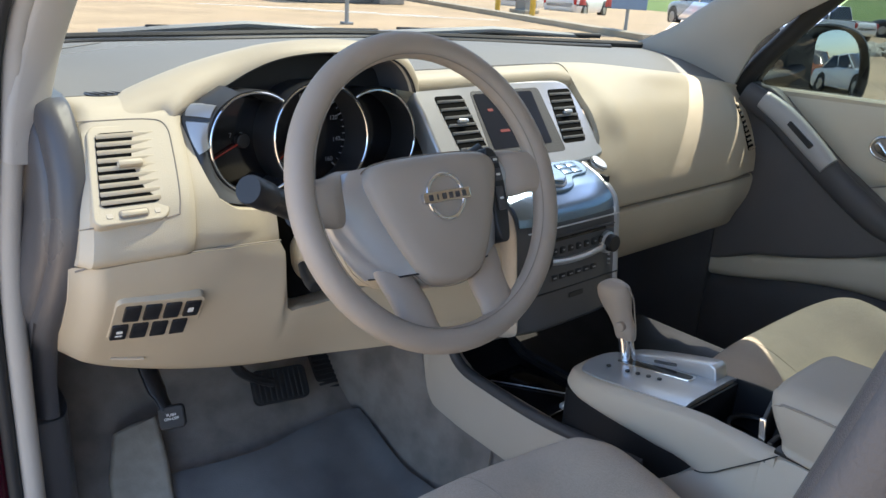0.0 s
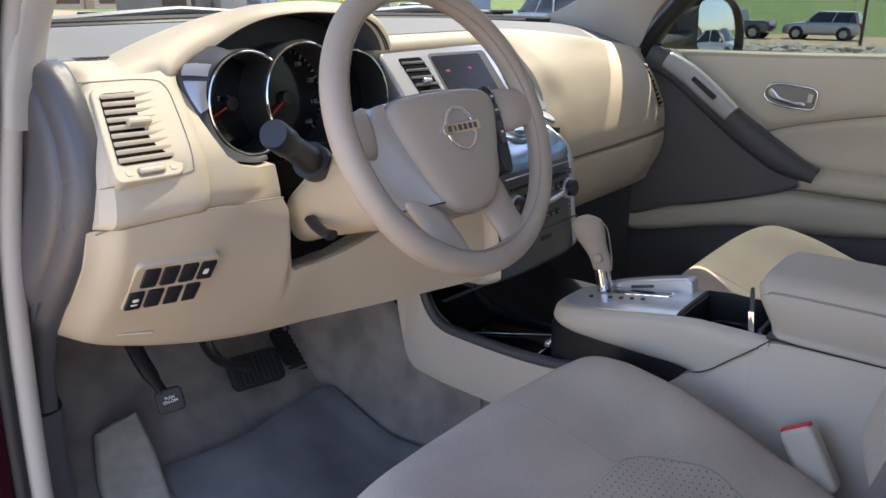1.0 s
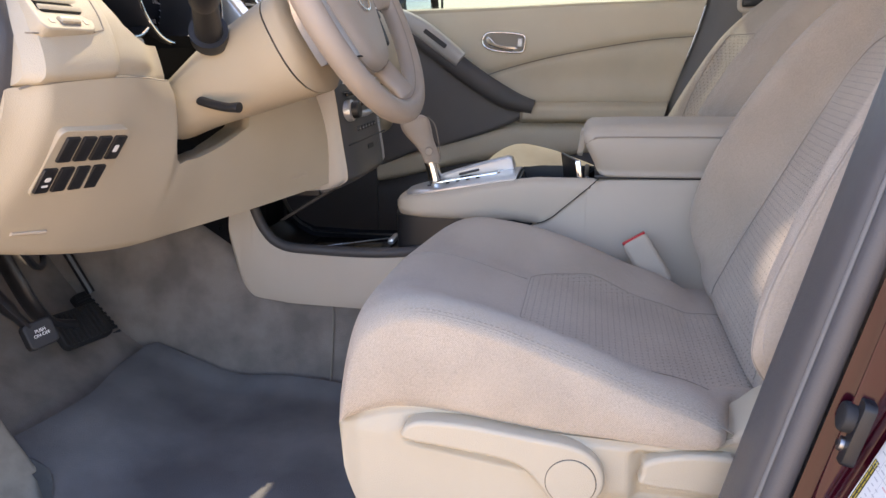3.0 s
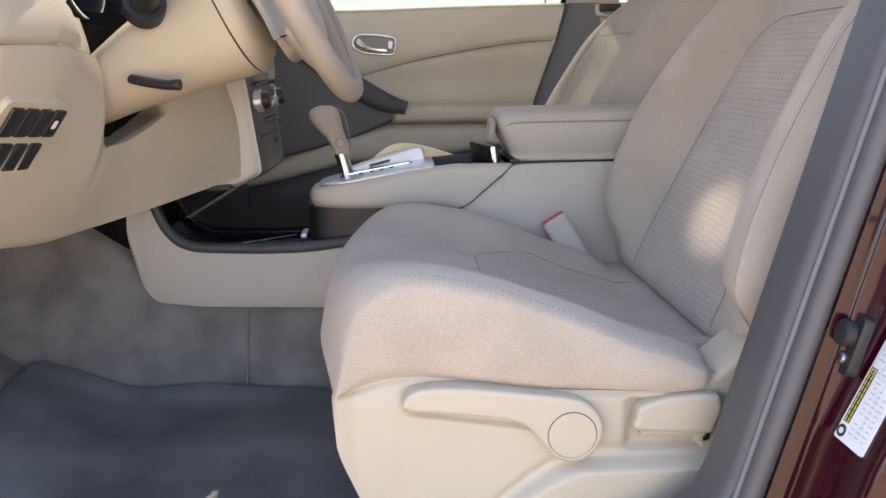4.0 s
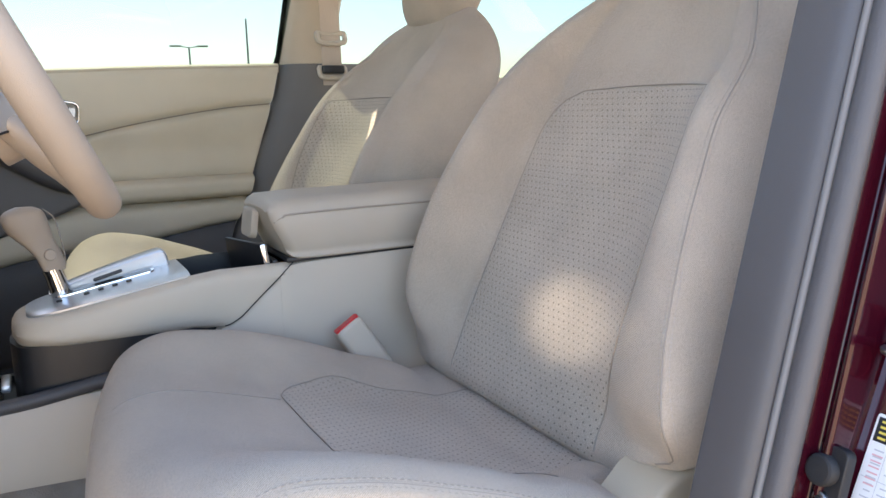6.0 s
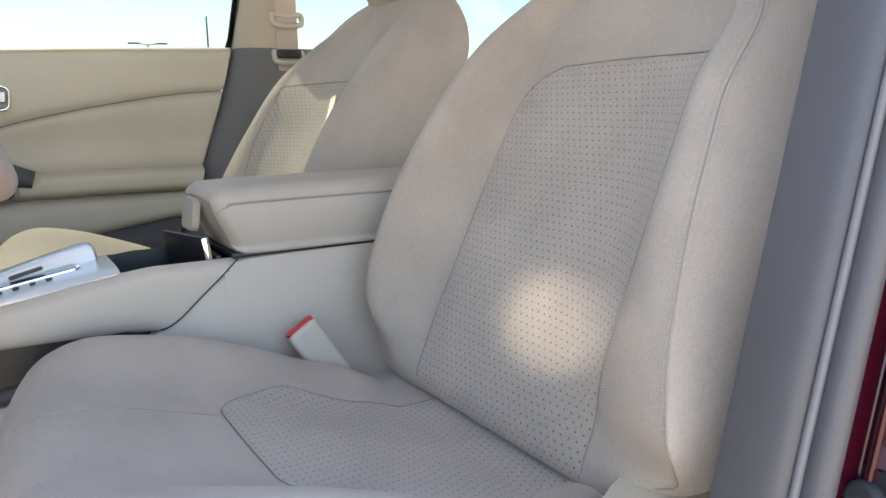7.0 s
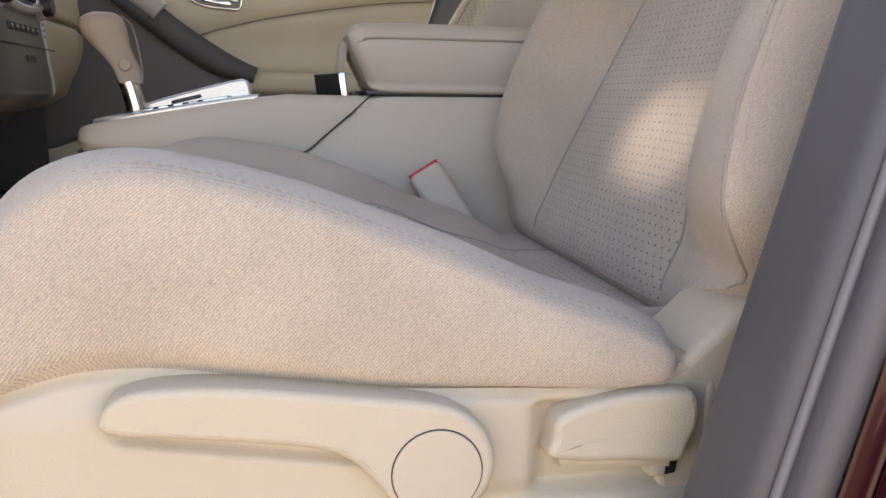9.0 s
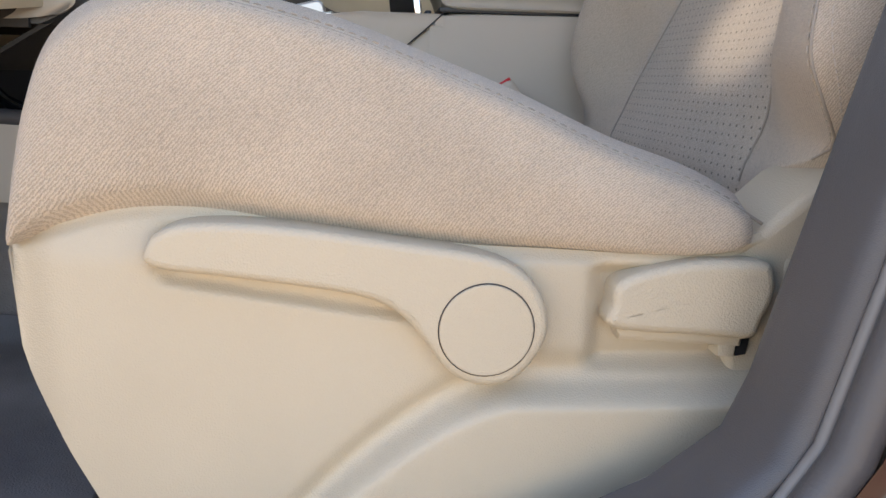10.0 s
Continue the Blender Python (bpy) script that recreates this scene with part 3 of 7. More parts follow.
# ---- seats ----
def seat(cx, out, label, full=True):
    """A front seat. cx: its middle line; out: -1 when the door is on its left, 1 when it is on its right."""
    th = thing("driver_seat" if out < 0 else "passenger_seat", label, "car seat", (cx, 0.35, FLOOR), "front seats")

    def X(d):          # d metres from the middle towards the door
        return cx + out * d

    HALF = 0.262
    top = curve1([(0.195, 0.652), (0.205, 0.660), (0.243, 0.680), (0.292, 0.697), (0.354, 0.724), (0.428, 0.750), (0.48, 0.761), (0.525, 0.766), (0.558, 0.758), (0.583, 0.740), (0.597, 0.715), (0.606, 0.68), (0.611, 0.65)])
    dip = curve1([(0.195, 0.020), (0.30, 0.036), (0.42, 0.046), (0.50, 0.030), (0.56, 0.012), (0.61, 0.0)])

    hi = curve1([(0.10, 0.652), (0.16, 0.651), (0.19, 0.650), (0.2065, 0.650), (0.225, 0.6415), (0.254, 0.6375), (0.319, 0.640), (0.381, 0.643), (0.4425, 0.650), (0.501, 0.659), (0.530, 0.661), (0.559, 0.659), (0.588, 0.651), (0.6155, 0.642)])

    def cushion_z(d, y):
        a = min(abs(d) / HALF, 1)
        side = 0.004 + 0.007 * step(0.38, 0.52, y) if d > 0 else -0.006 * step(0.3, 1.0, a)       # the door's side stands higher
        return top(y) + side * step(0.0, 0.7, a) - dip(y) * (1 - step(0.42, 0.86, a)) - 0.012 * step(0.90, 1.0, a)

    def nose(d, y):
        return y + 0.034 * (1 - (d / HALF) ** 2) * step(0.40, 0.60, y)

    ys = [0.10, 0.15] + list(np.linspace(0.195, 0.56, 40)) + list(np.linspace(0.566, 0.6115, 16))
    rings = []
    for y in ys:
        zt = max(cushion_z(HALF, y), hi(y) + 0.002)
        zb = hi(y) - 0.004
        ring = [Vector((X(HALF - 0.040), y, 0.60)), Vector((X(HALF - 0.022), y, zb - 0.006))]
        for k in range(15):
            u = k / 15
            z = zb + (zt - zb) * u
            fold = 0.0022 * noise.noise((y * 14 + z * 20, z * 34 - y * 9, 1.7)) * step(0.42, 0.24, y) + 0.0012 * noise.noise((y * 11, z * 15, 4.1))
            ring.append(Vector((X(HALF - 0.013 * (1 - step(0.0, 0.16, u)) + 0.007 * math.sin(u * math.pi) * step(0.0, 0.05, zt - zb) + fold * math.sin(u * math.pi)), y, z)))
        for k in range(41):
            d = HALF - 2 * HALF * k / 40
            ring.append(Vector((X(d), nose(d, y), max(cushion_z(d, y), 0.643))))
        for k in range(5, 0, -1):
            ring.append(Vector((X(-HALF - 0.002), y, 0.640 + (max(cushion_z(-HALF, y), 0.644) - 0.640) * k / 6)))
        ring += [Vector((X(-HALF - 0.002), y, 0.638)), Vector((X(-HALF + 0.014), y, 0.60))]
        trim = 1 - 0.30 * step(0.216, 0.192, y)      # the door side's rear corner is rounded off
        ring = [Vector((cx + (p.x - cx) * trim, p.y, p.z)) if (p.x - cx) * out > 0 else p for p in ring]
        rings.append(ring)
    cush = part("cushion", loft(rings), CLOTH, th, "beige cloth seat cushion", 60)

    def on_cushion(d, y, lift=0.0):
        return Vector((X(d), nose(d, y), max(cushion_z(d, y), 0.643) + lift))

    # punched middle panel with its seam
    def half_width(y):
        return 0.160 - 0.02 * step(0.36, 0.24, y) - 0.035 * step(0.33, 0.43, y) - 0.036 * (1 - math.sqrt(max(0.0, 1 - max(0.0, (y - 0.394) / 0.036) ** 2)))
    rows = []
    y0, y1 = 0.150, 0.430
    for i in range(25):
        y = y0 + (y1 - y0) * i / 24
        w = half_width(y)
        rows.append([on_cushion(w * (2 * k / 24 - 1), y, 0.0022 * (1 - abs(2 * k / 24 - 1) ** 8)) for k in range(25)])
    bm = loft(rows, False)
    uv = bm.loops.layers.uv.new("UVMap")
    for f in bm.faces:
        for lp in f.loops:
            lp[uv].uv = (lp.vert.co.x, lp.vert.co.y)
    part("cushion_panel", bm, CLOTH_HOLES, th, "punched beige cloth middle panel")
    edge = [on_cushion(half_width(y), y, 0.001) for y in np.linspace(0.16, y1, 24)]
    edge += [on_cushion(half_width(y1) * (1 - 2 * k / 16), y1 + 0.0005, 0.001) for k in range(1, 16)]
    edge += [on_cushion(-half_width(y), y, 0.001) for y in np.linspace(y1, 0.16, 24)]
    part("panel_seam", tube(spl(edge, 90), 0.0005, 6), SEAM_SOFT, cush)
    # seam from the panel's corner over the front edge
    part("front_seam", tube([on_cushion(-0.075 + 0.02 * u, y1 + 0.004 + 0.165 * u, 0.0002) for u in np.linspace(0, 1, 16)], 0.0005, 6), SEAM_SOFT, cush)
    # double stitched edge along the outer side
    for off, size in ((0.0045, 0.0006), (0.0115, 0.0006)):
        line = [Vector((X(HALF - off), y, cushion_z(HALF - off, y) + 0.0006)) for y in list(np.linspace(0.218, 0.56, 58)) + list(np.linspace(0.565, 0.6105, 14))]
        stitches(line, size, SEAM_SOFT, cush)
    part("edge_seam", tube([Vector((X(HALF - 0.0085), y, cushion_z(HALF - 0.0085, y))) for y in list(np.linspace(0.205, 0.56, 50)) + list(np.linspace(0.563, 0.611, 24))], 0.0010, 6), SEAM_SOFT, cush)

    # backrest
    face = curve1([(0.62, 0.105), (0.632, 0.140), (0.645, 0.160), (0.66, 0.167), (0.675, 0.165), (0.70, 0.152), (0.76, 0.122), (0.84, 0.082), (0.92, 0.042), (1.02, -0.010), (1.10, -0.052), (1.15, -0.083), (1.19, -0.115), (1.215, -0.145)])
    wing = curve1([(0.62, 0.0), (0.66, 0.006), (0.685, 0.016), (0.705, 0.032), (0.73, 0.054), (0.765, 0.078), (0.80, 0.090), (0.85, 0.099), (0.92, 0.102), (1.02, 0.090), (1.08, 0.068), (1.13, 0.036), (1.17, 0.012), (1.215, 0.0)])
    wide = curve1([(0.62, 0.232), (0.66, 0.258), (0.70, 0.276), (0.75, 0.289), (0.80, 0.288), (0.85, 0.284), (0.92, 0.278), (1.0, 0.268), (1.08, 0.256), (1.13, 0.224), (1.17, 0.180), (1.20, 0.120), (1.215, 0.07)])
    deep = curve1([(0.62, 0.10), (0.70, 0.13), (1.0, 0.12), (1.12, 0.095), (1.215, 0.03)])

    # the bolster on the door's side: its inner seam, its stitched ridge, and how far both stand forward
    seam_d = curve1([(0.62, 0.132), (0.66, 0.138), (0.70, 0.138), (0.75, 0.147), (0.80, 0.160), (0.85, 0.168), (0.90, 0.171), (0.95, 0.170), (1.02, 0.162), (1.08, 0.155), (1.215, 0.04)])
    ridge_d = curve1([(0.62, 0.160), (0.66, 0.172), (0.68, 0.195), (0.69, 0.232), (0.70, 0.253), (0.72, 0.267), (0.75, 0.272), (0.80, 0.257), (0.85, 0.243), (0.90, 0.230), (0.95, 0.218), (1.0, 0.206), (1.08, 0.190), (1.215, 0.055)])
    seam_y = curve1([(0.62, 0.0), (0.70, 0.0), (0.75, 0.025), (0.80, 0.049), (0.85, 0.062), (0.90, 0.070), (0.95, 0.073), (1.02, 0.070), (1.08, 0.050), (1.13, 0.026), (1.17, 0.008), (1.215, 0.0)])
    ridge_y = curve1([(0.62, 0.0), (0.66, 0.0), (0.685, 0.008), (0.70, 0.016), (0.72, 0.042), (0.75, 0.072), (0.80, 0.084), (0.85, 0.087), (0.90, 0.087), (0.95, 0.084), (1.02, 0.076), (1.08, 0.055), (1.13, 0.030), (1.17, 0.010), (1.215, 0.0)])

    def outer(z):
        return min(wide(z), float(np.interp(z, (0.62, 0.66, 0.676, 0.683, 0.690, 0.698, 0.71, 0.73), (0.172, 0.186, 0.206, 0.232, 0.254, 0.268, 0.278, 0.290))))

    def back_y(d, z):
        a = min(abs(d) / wide(z), 1)
        if d > 0:
            p, r = seam_d(z), ridge_d(z)
            base = face(z) + 0.007 * math.cos(min(d / p, 1) * math.pi * 0.5) * step(0.66, 0.74, z) * step(1.2, 0.9, z)
            if d <= p:
                return base + seam_y(z) * (d / p) ** 2.3
            if d <= r:
                u = (d - p) / (r - p)
                return base + seam_y(z) + (ridge_y(z) - seam_y(z)) * u + 0.010 * math.sin(math.pi * u ** 0.8) * min(ridge_y(z) / 0.07, 1)
            u = min((d - r) / max(outer(z) - r, 0.004), 1)
            return base + ridge_y(z) - 0.092 * u ** 1.4 * (ridge_y(z) / 0.085)
        return face(z) + 0.012 * math.cos(min(a, 1) * math.pi * 0.5) * step(0.66, 0.74, z) * step(1.2, 0.9, z) * 0.6 + wing(z) * step(0.655, 0.84, a) - 0.030 * step(0.80, 1.0, a) ** 2 * (wing(z) / 0.1)

    zs = list(np.linspace(0.622, 0.75, 18)) + list(np.linspace(0.76, 1.10, 30)) + list(np.linspace(1.11, 1.215, 18))
    rings = []
    for z in zs:
        w, dp = wide(z), deep(z)
        ring = []
        p, r, v = seam_d(z), ridge_d(z), outer(z)
        for d in [v + (r - v) * k / 10 for k in range(10)] + [r + (p - r) * k / 14 for k in range(14)] + [p - (p + w) * k / 44 for k in range(45)]:
            ring.append(Vector((X(d), back_y(d, z), z)))
        yb = face(z) - dp
        ye = back_y(-w, z)
        for u in (0.3, 0.65, 0.9):
            ring.append(Vector((X(-w - 0.008 * math.sin(u * math.pi)), ye + (yb - ye) * u, z + 0.02 * u)))
        for k in range(9):
            d = -w * 0.94 + (w + v) * 0.94 * k / 8
            ring.append(Vector((X(d), yb - 0.012, z + 0.02)))
        ye = back_y(v, z)
        for u in (0.9, 0.65, 0.3):
            ring.append(Vector((X(v + 0.008 * math.sin(u * math.pi)), ye + (yb - ye) * u, z + 0.02 * u)))
        rings.append(ring)
    back = part("backrest", loft(rings), CLOTH, th, "reclined beige cloth backrest with side bolsters", 60)

    def panel_half(z):
        return 0.172 + 0.006 * math.sin((z - 0.66) * 6) - 0.075 * (1 - math.sqrt(max(0.0, 1 - min(1.0, max(0.0, (z - 0.975) / 0.066)) ** 2.4)))

    def outer_half(z):
        return seam_d(z)
    rows = []
    z0, z1 = 0.655, 1.040
    for i in range(45):
        z = z0 + (z1 - z0) * i / 44
        w, v = panel_half(z), outer_half(z)
        rows.append([Vector((X(-w + (w + v) * k / 28), back_y(-w + (w + v) * k / 28, z) + 0.0024 * (1 - abs(2 * k / 28 - 1) ** 8), z)) for k in range(29)])
    bm = loft(rows, False)
    uv = bm.loops.layers.uv.new("UVMap")
    for f in bm.faces:
        for lp in f.loops:
            lp[uv].uv = (lp.vert.co.x, lp.vert.co.z * 1.1)
    part("back_panel", bm, CLOTH_HOLES, th, "punched beige cloth back panel")

    def on_back(d, z, lift=0.001):
        return Vector((X(d), back_y(d, z) + lift, z))
    edge = [on_back(outer_half(z), z) for z in np.linspace(0.665, z1, 34)]
    edge += [on_back(outer_half(z1) - (outer_half(z1) + panel_half(z1)) * k / 14, z1 + 0.004 * math.sin(math.pi * k / 14)) for k in range(1, 14)]
    edge += [on_back(-panel_half(z), z) for z in np.linspace(z1, 0.665, 34)]
    part("panel_seam", tube(edge, 0.0008, 6), SEAM_SOFT, back)
    for off, size in ((-0.004, 0.0006), (0.004, 0.0006)):
        stitches([on_back(ridge_d(z) + off, z, 0.0006) for z in np.linspace(0.695, 1.13, 66)], size, THREAD, back)
    part("wing_seam", tube([on_back(ridge_d(z), z, 0.0001) for z in np.linspace(0.69, 1.13, 60)], 0.0009, 6), SEAM_SOFT, back)
    if full:
        tg = Plane(on_back(0.232, 1.085, 0.003), (-out * 0.55, 0.83, 0), (-out * 0.1, -0.45, 0.9))
        tag = part("airbag_tag", plate(tg, rrect(0.018, 0.044, 0.002, 3), -0.002, 0.002, 0.0006), BLACK, th, "small black cloth tag with white print")
        words("SRS AIRBAG", tg, (0, 0), 0.007, WHITE, tag, w=0.0022, turn=90)

    # headrest on two posts
    rings = []
    for i in range(21):
        u = -1 + 2 * i / 20
        s = max(1 - abs(u) ** 3.2, 0.0) ** 0.5
        ring = []
        for k in range(28):
            a = 2 * math.pi * k / 28
            ring.append(Vector((X(0.130 * u), -0.165 + 0.062 * s * math.cos(a) - 0.16 * 0.085 * s * math.sin(a), 1.268 + 0.092 * (0.35 + 0.65 * s) * math.sin(a) * (1 if s > 0.02 else 0))))
        rings.append(ring)
    part("headrest", loft(rings), CLOTH, th, "beige cloth headrest", 60)
    for d in (0.06, -0.06):
        part("headrest_post", tube([(X(d), -0.150, 1.17), (X(d), -0.165, 1.235)], 0.006, 10), CHROME, th, "chrome post")

    # plastic side shield with its levers
    lo = curve1([(0.10, 0.44), (0.30, 0.44), (0.53, 0.44), (0.555, 0.458), (0.577, 0.502), (0.596, 0.542), (0.610, 0.575), (0.614, 0.60), (0.6155, 0.636)])

    def relief(y, z):
        h = 0.014 * step(0.0, 0.03, 0.6155 - y) * 0.6                     # the front edge turns in
        h += 0.006 * step(0.66, 0.63, z)
        h -= 0.012 * step(0.308, 0.292, y) * step(0.186, 0.200, y) * step(0.566, 0.578, z) * step(hi(y) - 0.002, hi(y) - 0.014, z)  # pocket of the backrest lever
        lobe = 0.563 - 2.2 * max(0, y - 0.345) ** 1.55                    # swelling below
        h += 0.015 * step(lobe + 0.002, lobe - 0.010, z) * step(0.53, 0.44, y)
        h -= 0.006 * math.exp(-((z - lobe - 0.008) / 0.009) ** 2) * step(0.52, 0.44, y)
        py = 0.60 + 0.16 * (y - 0.40)                                     # finger pocket under the long lever
        h -= 0.007 * step(0.543, 0.530, y) * step(0.385, 0.405, y) * step(py - 0.003, py + 0.004, z) * step(0.66, 0.64, z)
        h -= 0.004 * step(hi(y) - 0.008, hi(y), z)                        # rolled top edge
        h -= 0.012 * step(0.205, 0.165, y)
        return h
    rows = []
    for i in range(150):
        y = 0.10 + (0.6155 - 0.10) * (i / 149)
        a, b = lo(y), hi(y)
        rows.append([Vector((X(0.248 + relief(y, a + (b - a) * k / 119)), y, a + (b - a) * k / 119)) for k in range(120)])
    part("side_shield", sheet(rows, (-out * 0.03, 0, 0)), CREAM, th, "cream plastic side shield", 50)
    cover = [(0.226, 0.636), (0.213, 0.647), (0.203, 0.654), (0.190, 0.665), (0.176, 0.678), (0.160, 0.686), (0.12, 0.690), (0.06, 0.690), (0.06, 0.54), (0.215, 0.54)]
    part("recliner_cover", prism([(X(0.190), y, z) for y, z in cover], (out * 0.066, 0, 0), 0.007, 4), CREAM, th, "cream cover over the backrest hinge", 50)
    sp = Plane((X(0.2545), 0, 0), (0, -out * -1.0, 0), (0, 0, 1))

    def side(pts):     # the shield's plane counts y along the car whichever side the door is on
        return [(p[0] * -out * -1 * (1 if sp.u.y > 0 else -1) if False else p[0] * (1 if sp.u.y > 0 else -1), p[1]) for p in pts]
    sgn_w = 1 if sp.w.x * out > 0 else -1
    lever = [(0.541, 0.640), (0.533, 0.651), (0.514, 0.656), (0.47, 0.6545), (0.413, 0.647), (0.365, 0.640), (0.343, 0.630), (0.331, 0.612), (0.331, 0.592), (0.345, 0.572), (0.364, 0.567), (0.383, 0.575), (0.396, 0.592), (0.412, 0.609), (0.436, 0.6185), (0.5, 0.6275), (0.528, 0.6305), (0.539, 0.634)]
    ol = [(p.x, p.y) for p in spl([(a, b, 0) for a, b in side(lever)], 84, True)]
    lv = part("height_lever", prism(sp.ring(ol, -0.012 * sgn_w), sp.w * sgn_w * 0.034, 0.0045, 4), CREAM_GRAIN, th, "long cream plastic height lever", 50)
    c = side([(0.3635, 0.5995)])[0]
    pts = [(c[0] + 0.0262 * math.cos(2 * math.pi * k / 40), c[1] + 0.0262 * math.sin(2 * math.pi * k / 40)) for k in range(40)]
    part("cap_gap", prism(sp.ring(pts, 0.01 * sgn_w), sp.w * sgn_w * 0.0125, 0.0002, 1), BLACK, lv)
    pts = [(c[0] + 0.0255 * math.cos(2 * math.pi * k / 40), c[1] + 0.0255 * math.sin(2 * math.pi * k / 40)) for k in range(40)]
    part("cap", prism(sp.ring(pts, 0.01 * sgn_w), sp.w * sgn_w * 0.0135, 0.0008, 2), CREAM_GRAIN, lv)
    rec = [(0.2915, 0.598), (0.293, 0.612), (0.2905, 0.6235), (0.275, 0.631), (0.245, 0.6365), (0.212, 0.6365), (0.203, 0.632), (0.2005, 0.617), (0.206, 0.602), (0.2115, 0.5915), (0.24, 0.5935)]
    ol = [(p.x, p.y) for p in spl([(a, b, 0) for a, b in side(rec)], 60, True)]
    rl = part("backrest_lever", prism(sp.ring(ol, -0.02 * sgn_w), sp.w * sgn_w * 0.036, 0.005, 4), CREAM_GRAIN, th, "cream plastic backrest lever", 50)
    under = [(0.290, 0.602), (0.286, 0.589), (0.226, 0.585), (0.2135, 0.5845), (0.212, 0.602)]
    part("lever_root", prism(sp.ring(side(under), -0.02 * sgn_w), sp.w * sgn_w * 0.028, 0.003, 2), CREAM, rl)
    part("lever_tab", prism(sp.ring(side([(0.2275, 0.590), (0.2265, 0.5785), (0.2165, 0.5775), (0.2155, 0.590)]), -0.02 * sgn_w), sp.w * sgn_w * 0.027, 0.002, 2), CREAM, rl)
    slot = [(0.2135, 0.596), (0.206, 0.598), (0.2085, 0.579), (0.2150, 0.578)]
    part("slot", prism(sp.ring(side(slot), -0.02 * sgn_w), sp.w * sgn_w * 0.0245, 0.0005, 1), BLACK, rl)
    # rail under the seat
    for d in (0.19, -0.19):
        part("seat_rail", rbox((X(d), 0.33, FLOOR + 0.03), (0.045, 0.56, 0.05), 0.006), BLACK, th, "black steel seat rail")
    part("seat_pan", rbox((cx, 0.34, 0.57), (0.46, 0.46, 0.13), 0.02), BLACK, th)
    return th


seat(0.545, -1, "beige cloth driver's seat with punched panels and cream plastic side shield")
seat(1.345, 1, "beige cloth passenger seat, partly in sunlight, with a headrest", False)

# belt buckle between the driver's seat and the console
bk = thing("belt_buckle", "beige seat belt buckle with a red release button", "belt buckle", (0.82, 0.26, 0.62))
bp = Plane((0.818, 0.256, 0.683), (0.05, -0.85, 0.52), (0.12, 0.50, 0.86))
part("housing", plate(bp, rrect(0.044, 0.090, 0.008, 4), -0.012, 0.010, 0.006, 3), BEIGE, bk)
part("release_button", plate(Plane(bp.at(0, 0.045, -0.001), bp.u, bp.w), rrect(0.040, 0.014, 0.003, 3), -0.002, 0.0025, 0.001), RED, bk, "red release button")
part("belt_anchor", rbox((0.778, 0.157, 0.632), (0.014, 0.03, 0.012), 0.003), material("pale_plastic", (0.6, 0.57, 0.5), 0.5), bk)

# ---- centre console ----
con = thing("centre_console", "beige plastic centre console with a silver gear plate and padded armrest", "console", (MID, 0.4, FLOOR))
L, R = 0.872, 2 * MID - 0.872


def mirrored(pts):
    """A section given for the left side, completed to the right."""
    return list(pts) + [(2 * MID - x, y, z) for x, y, z in reversed(pts)]


# lower side panels with the black tray let in
rows_l = []
for y, zt, zb in ((1.005, 0.80, 0.690), (0.995, 0.79, 0.640), (0.985, 0.78, 0.604), (0.970, 0.757, 0.583), (0.955, 0.722, 0.577), (0.935, 0.692, 0.574), (0.91, 0.677, 0.571), (0.88, 0.669, 0.568), (0.7, 0.667, 0.562), (0.53, 0.677, 0.555), (0.475, 0.703, 0.553), (0.448, 0.7275, 0.551), (0.425, 0.7365, 0.55), (0.40, 0.7565, 0.547), (0.385, 0.7695, 0.545), (0.36, 0.7905, 0.542), (0.34, 0.808, 0.54), (0.2, 0.812, 0.53), (-0.1, 0.815, 0.53)):
    rows_l.append([(L - 0.012, y, zb), (L - 0.014, y, zb + 0.02), (L - 0.006, y, zb + (zt - zb) * 0.5), (L, y, zt - 0.012), (L + 0.004, y, zt - 0.003), (L + 0.012, y, zt)])
cols = [spl(c, 60) for c in zip(*rows_l)]
part("side_panel", sheet(list(zip(*cols)), (0.012, 0, 0)), BEIGE, con)
# same panel mirrored, coloured black for the shade on the footwell side
part("side_panel", sheet([[Vector((2 * MID - p.x, p.y, p.z)) for p in r] for r in zip(*cols)], (-0.012, 0, 0)), BLACK, con, "far side panel, beige turned black for shade")
# upper body: the nose that carries the gear plate, back to the slanted joint
rings = []
for y, hw, z0, z1, e in ((0.700, 0.030, 0.745, 0.758, 0.008), (0.694, 0.050, 0.737, 0.764, 0.010), (0.68, 0.066, 0.733, 0.768, 0.012), (0.65, 0.077, 0.730, 0.774, 0.014), (0.60, 0.082, 0.729, 0.783, 0.016), (0.54, 0.0835, 0.729, 0.794, 0.016), (0.51, 0.084, 0.729, 0.799, 0.015), (0.481, 0.084, 0.730, 0.803, 0.014)):
    rings.append(spl([(MID - hw + e, y, z0), (MID - hw, y, z0 + 0.012), (MID - hw + 0.001, y, z1 - 0.014), (MID - hw + 0.008, y, z1 - 0.003), (MID - hw + 0.022, y, z1), (MID, y, z1 + 0.001), (MID + hw - 0.022, y, z1), (MID + hw - 0.008, y, z1 - 0.003), (MID + hw - 0.001, y, z1 - 0.014), (MID + hw, y, z0 + 0.012), (MID + hw - e, y, z0)], 44))
rings = [list(r) for r in zip(*[spl(c, 40) for c in zip(*rings)])]
part("gear_housing", loft(rings), BEIGE, con, "beige rounded gear housing", 60)
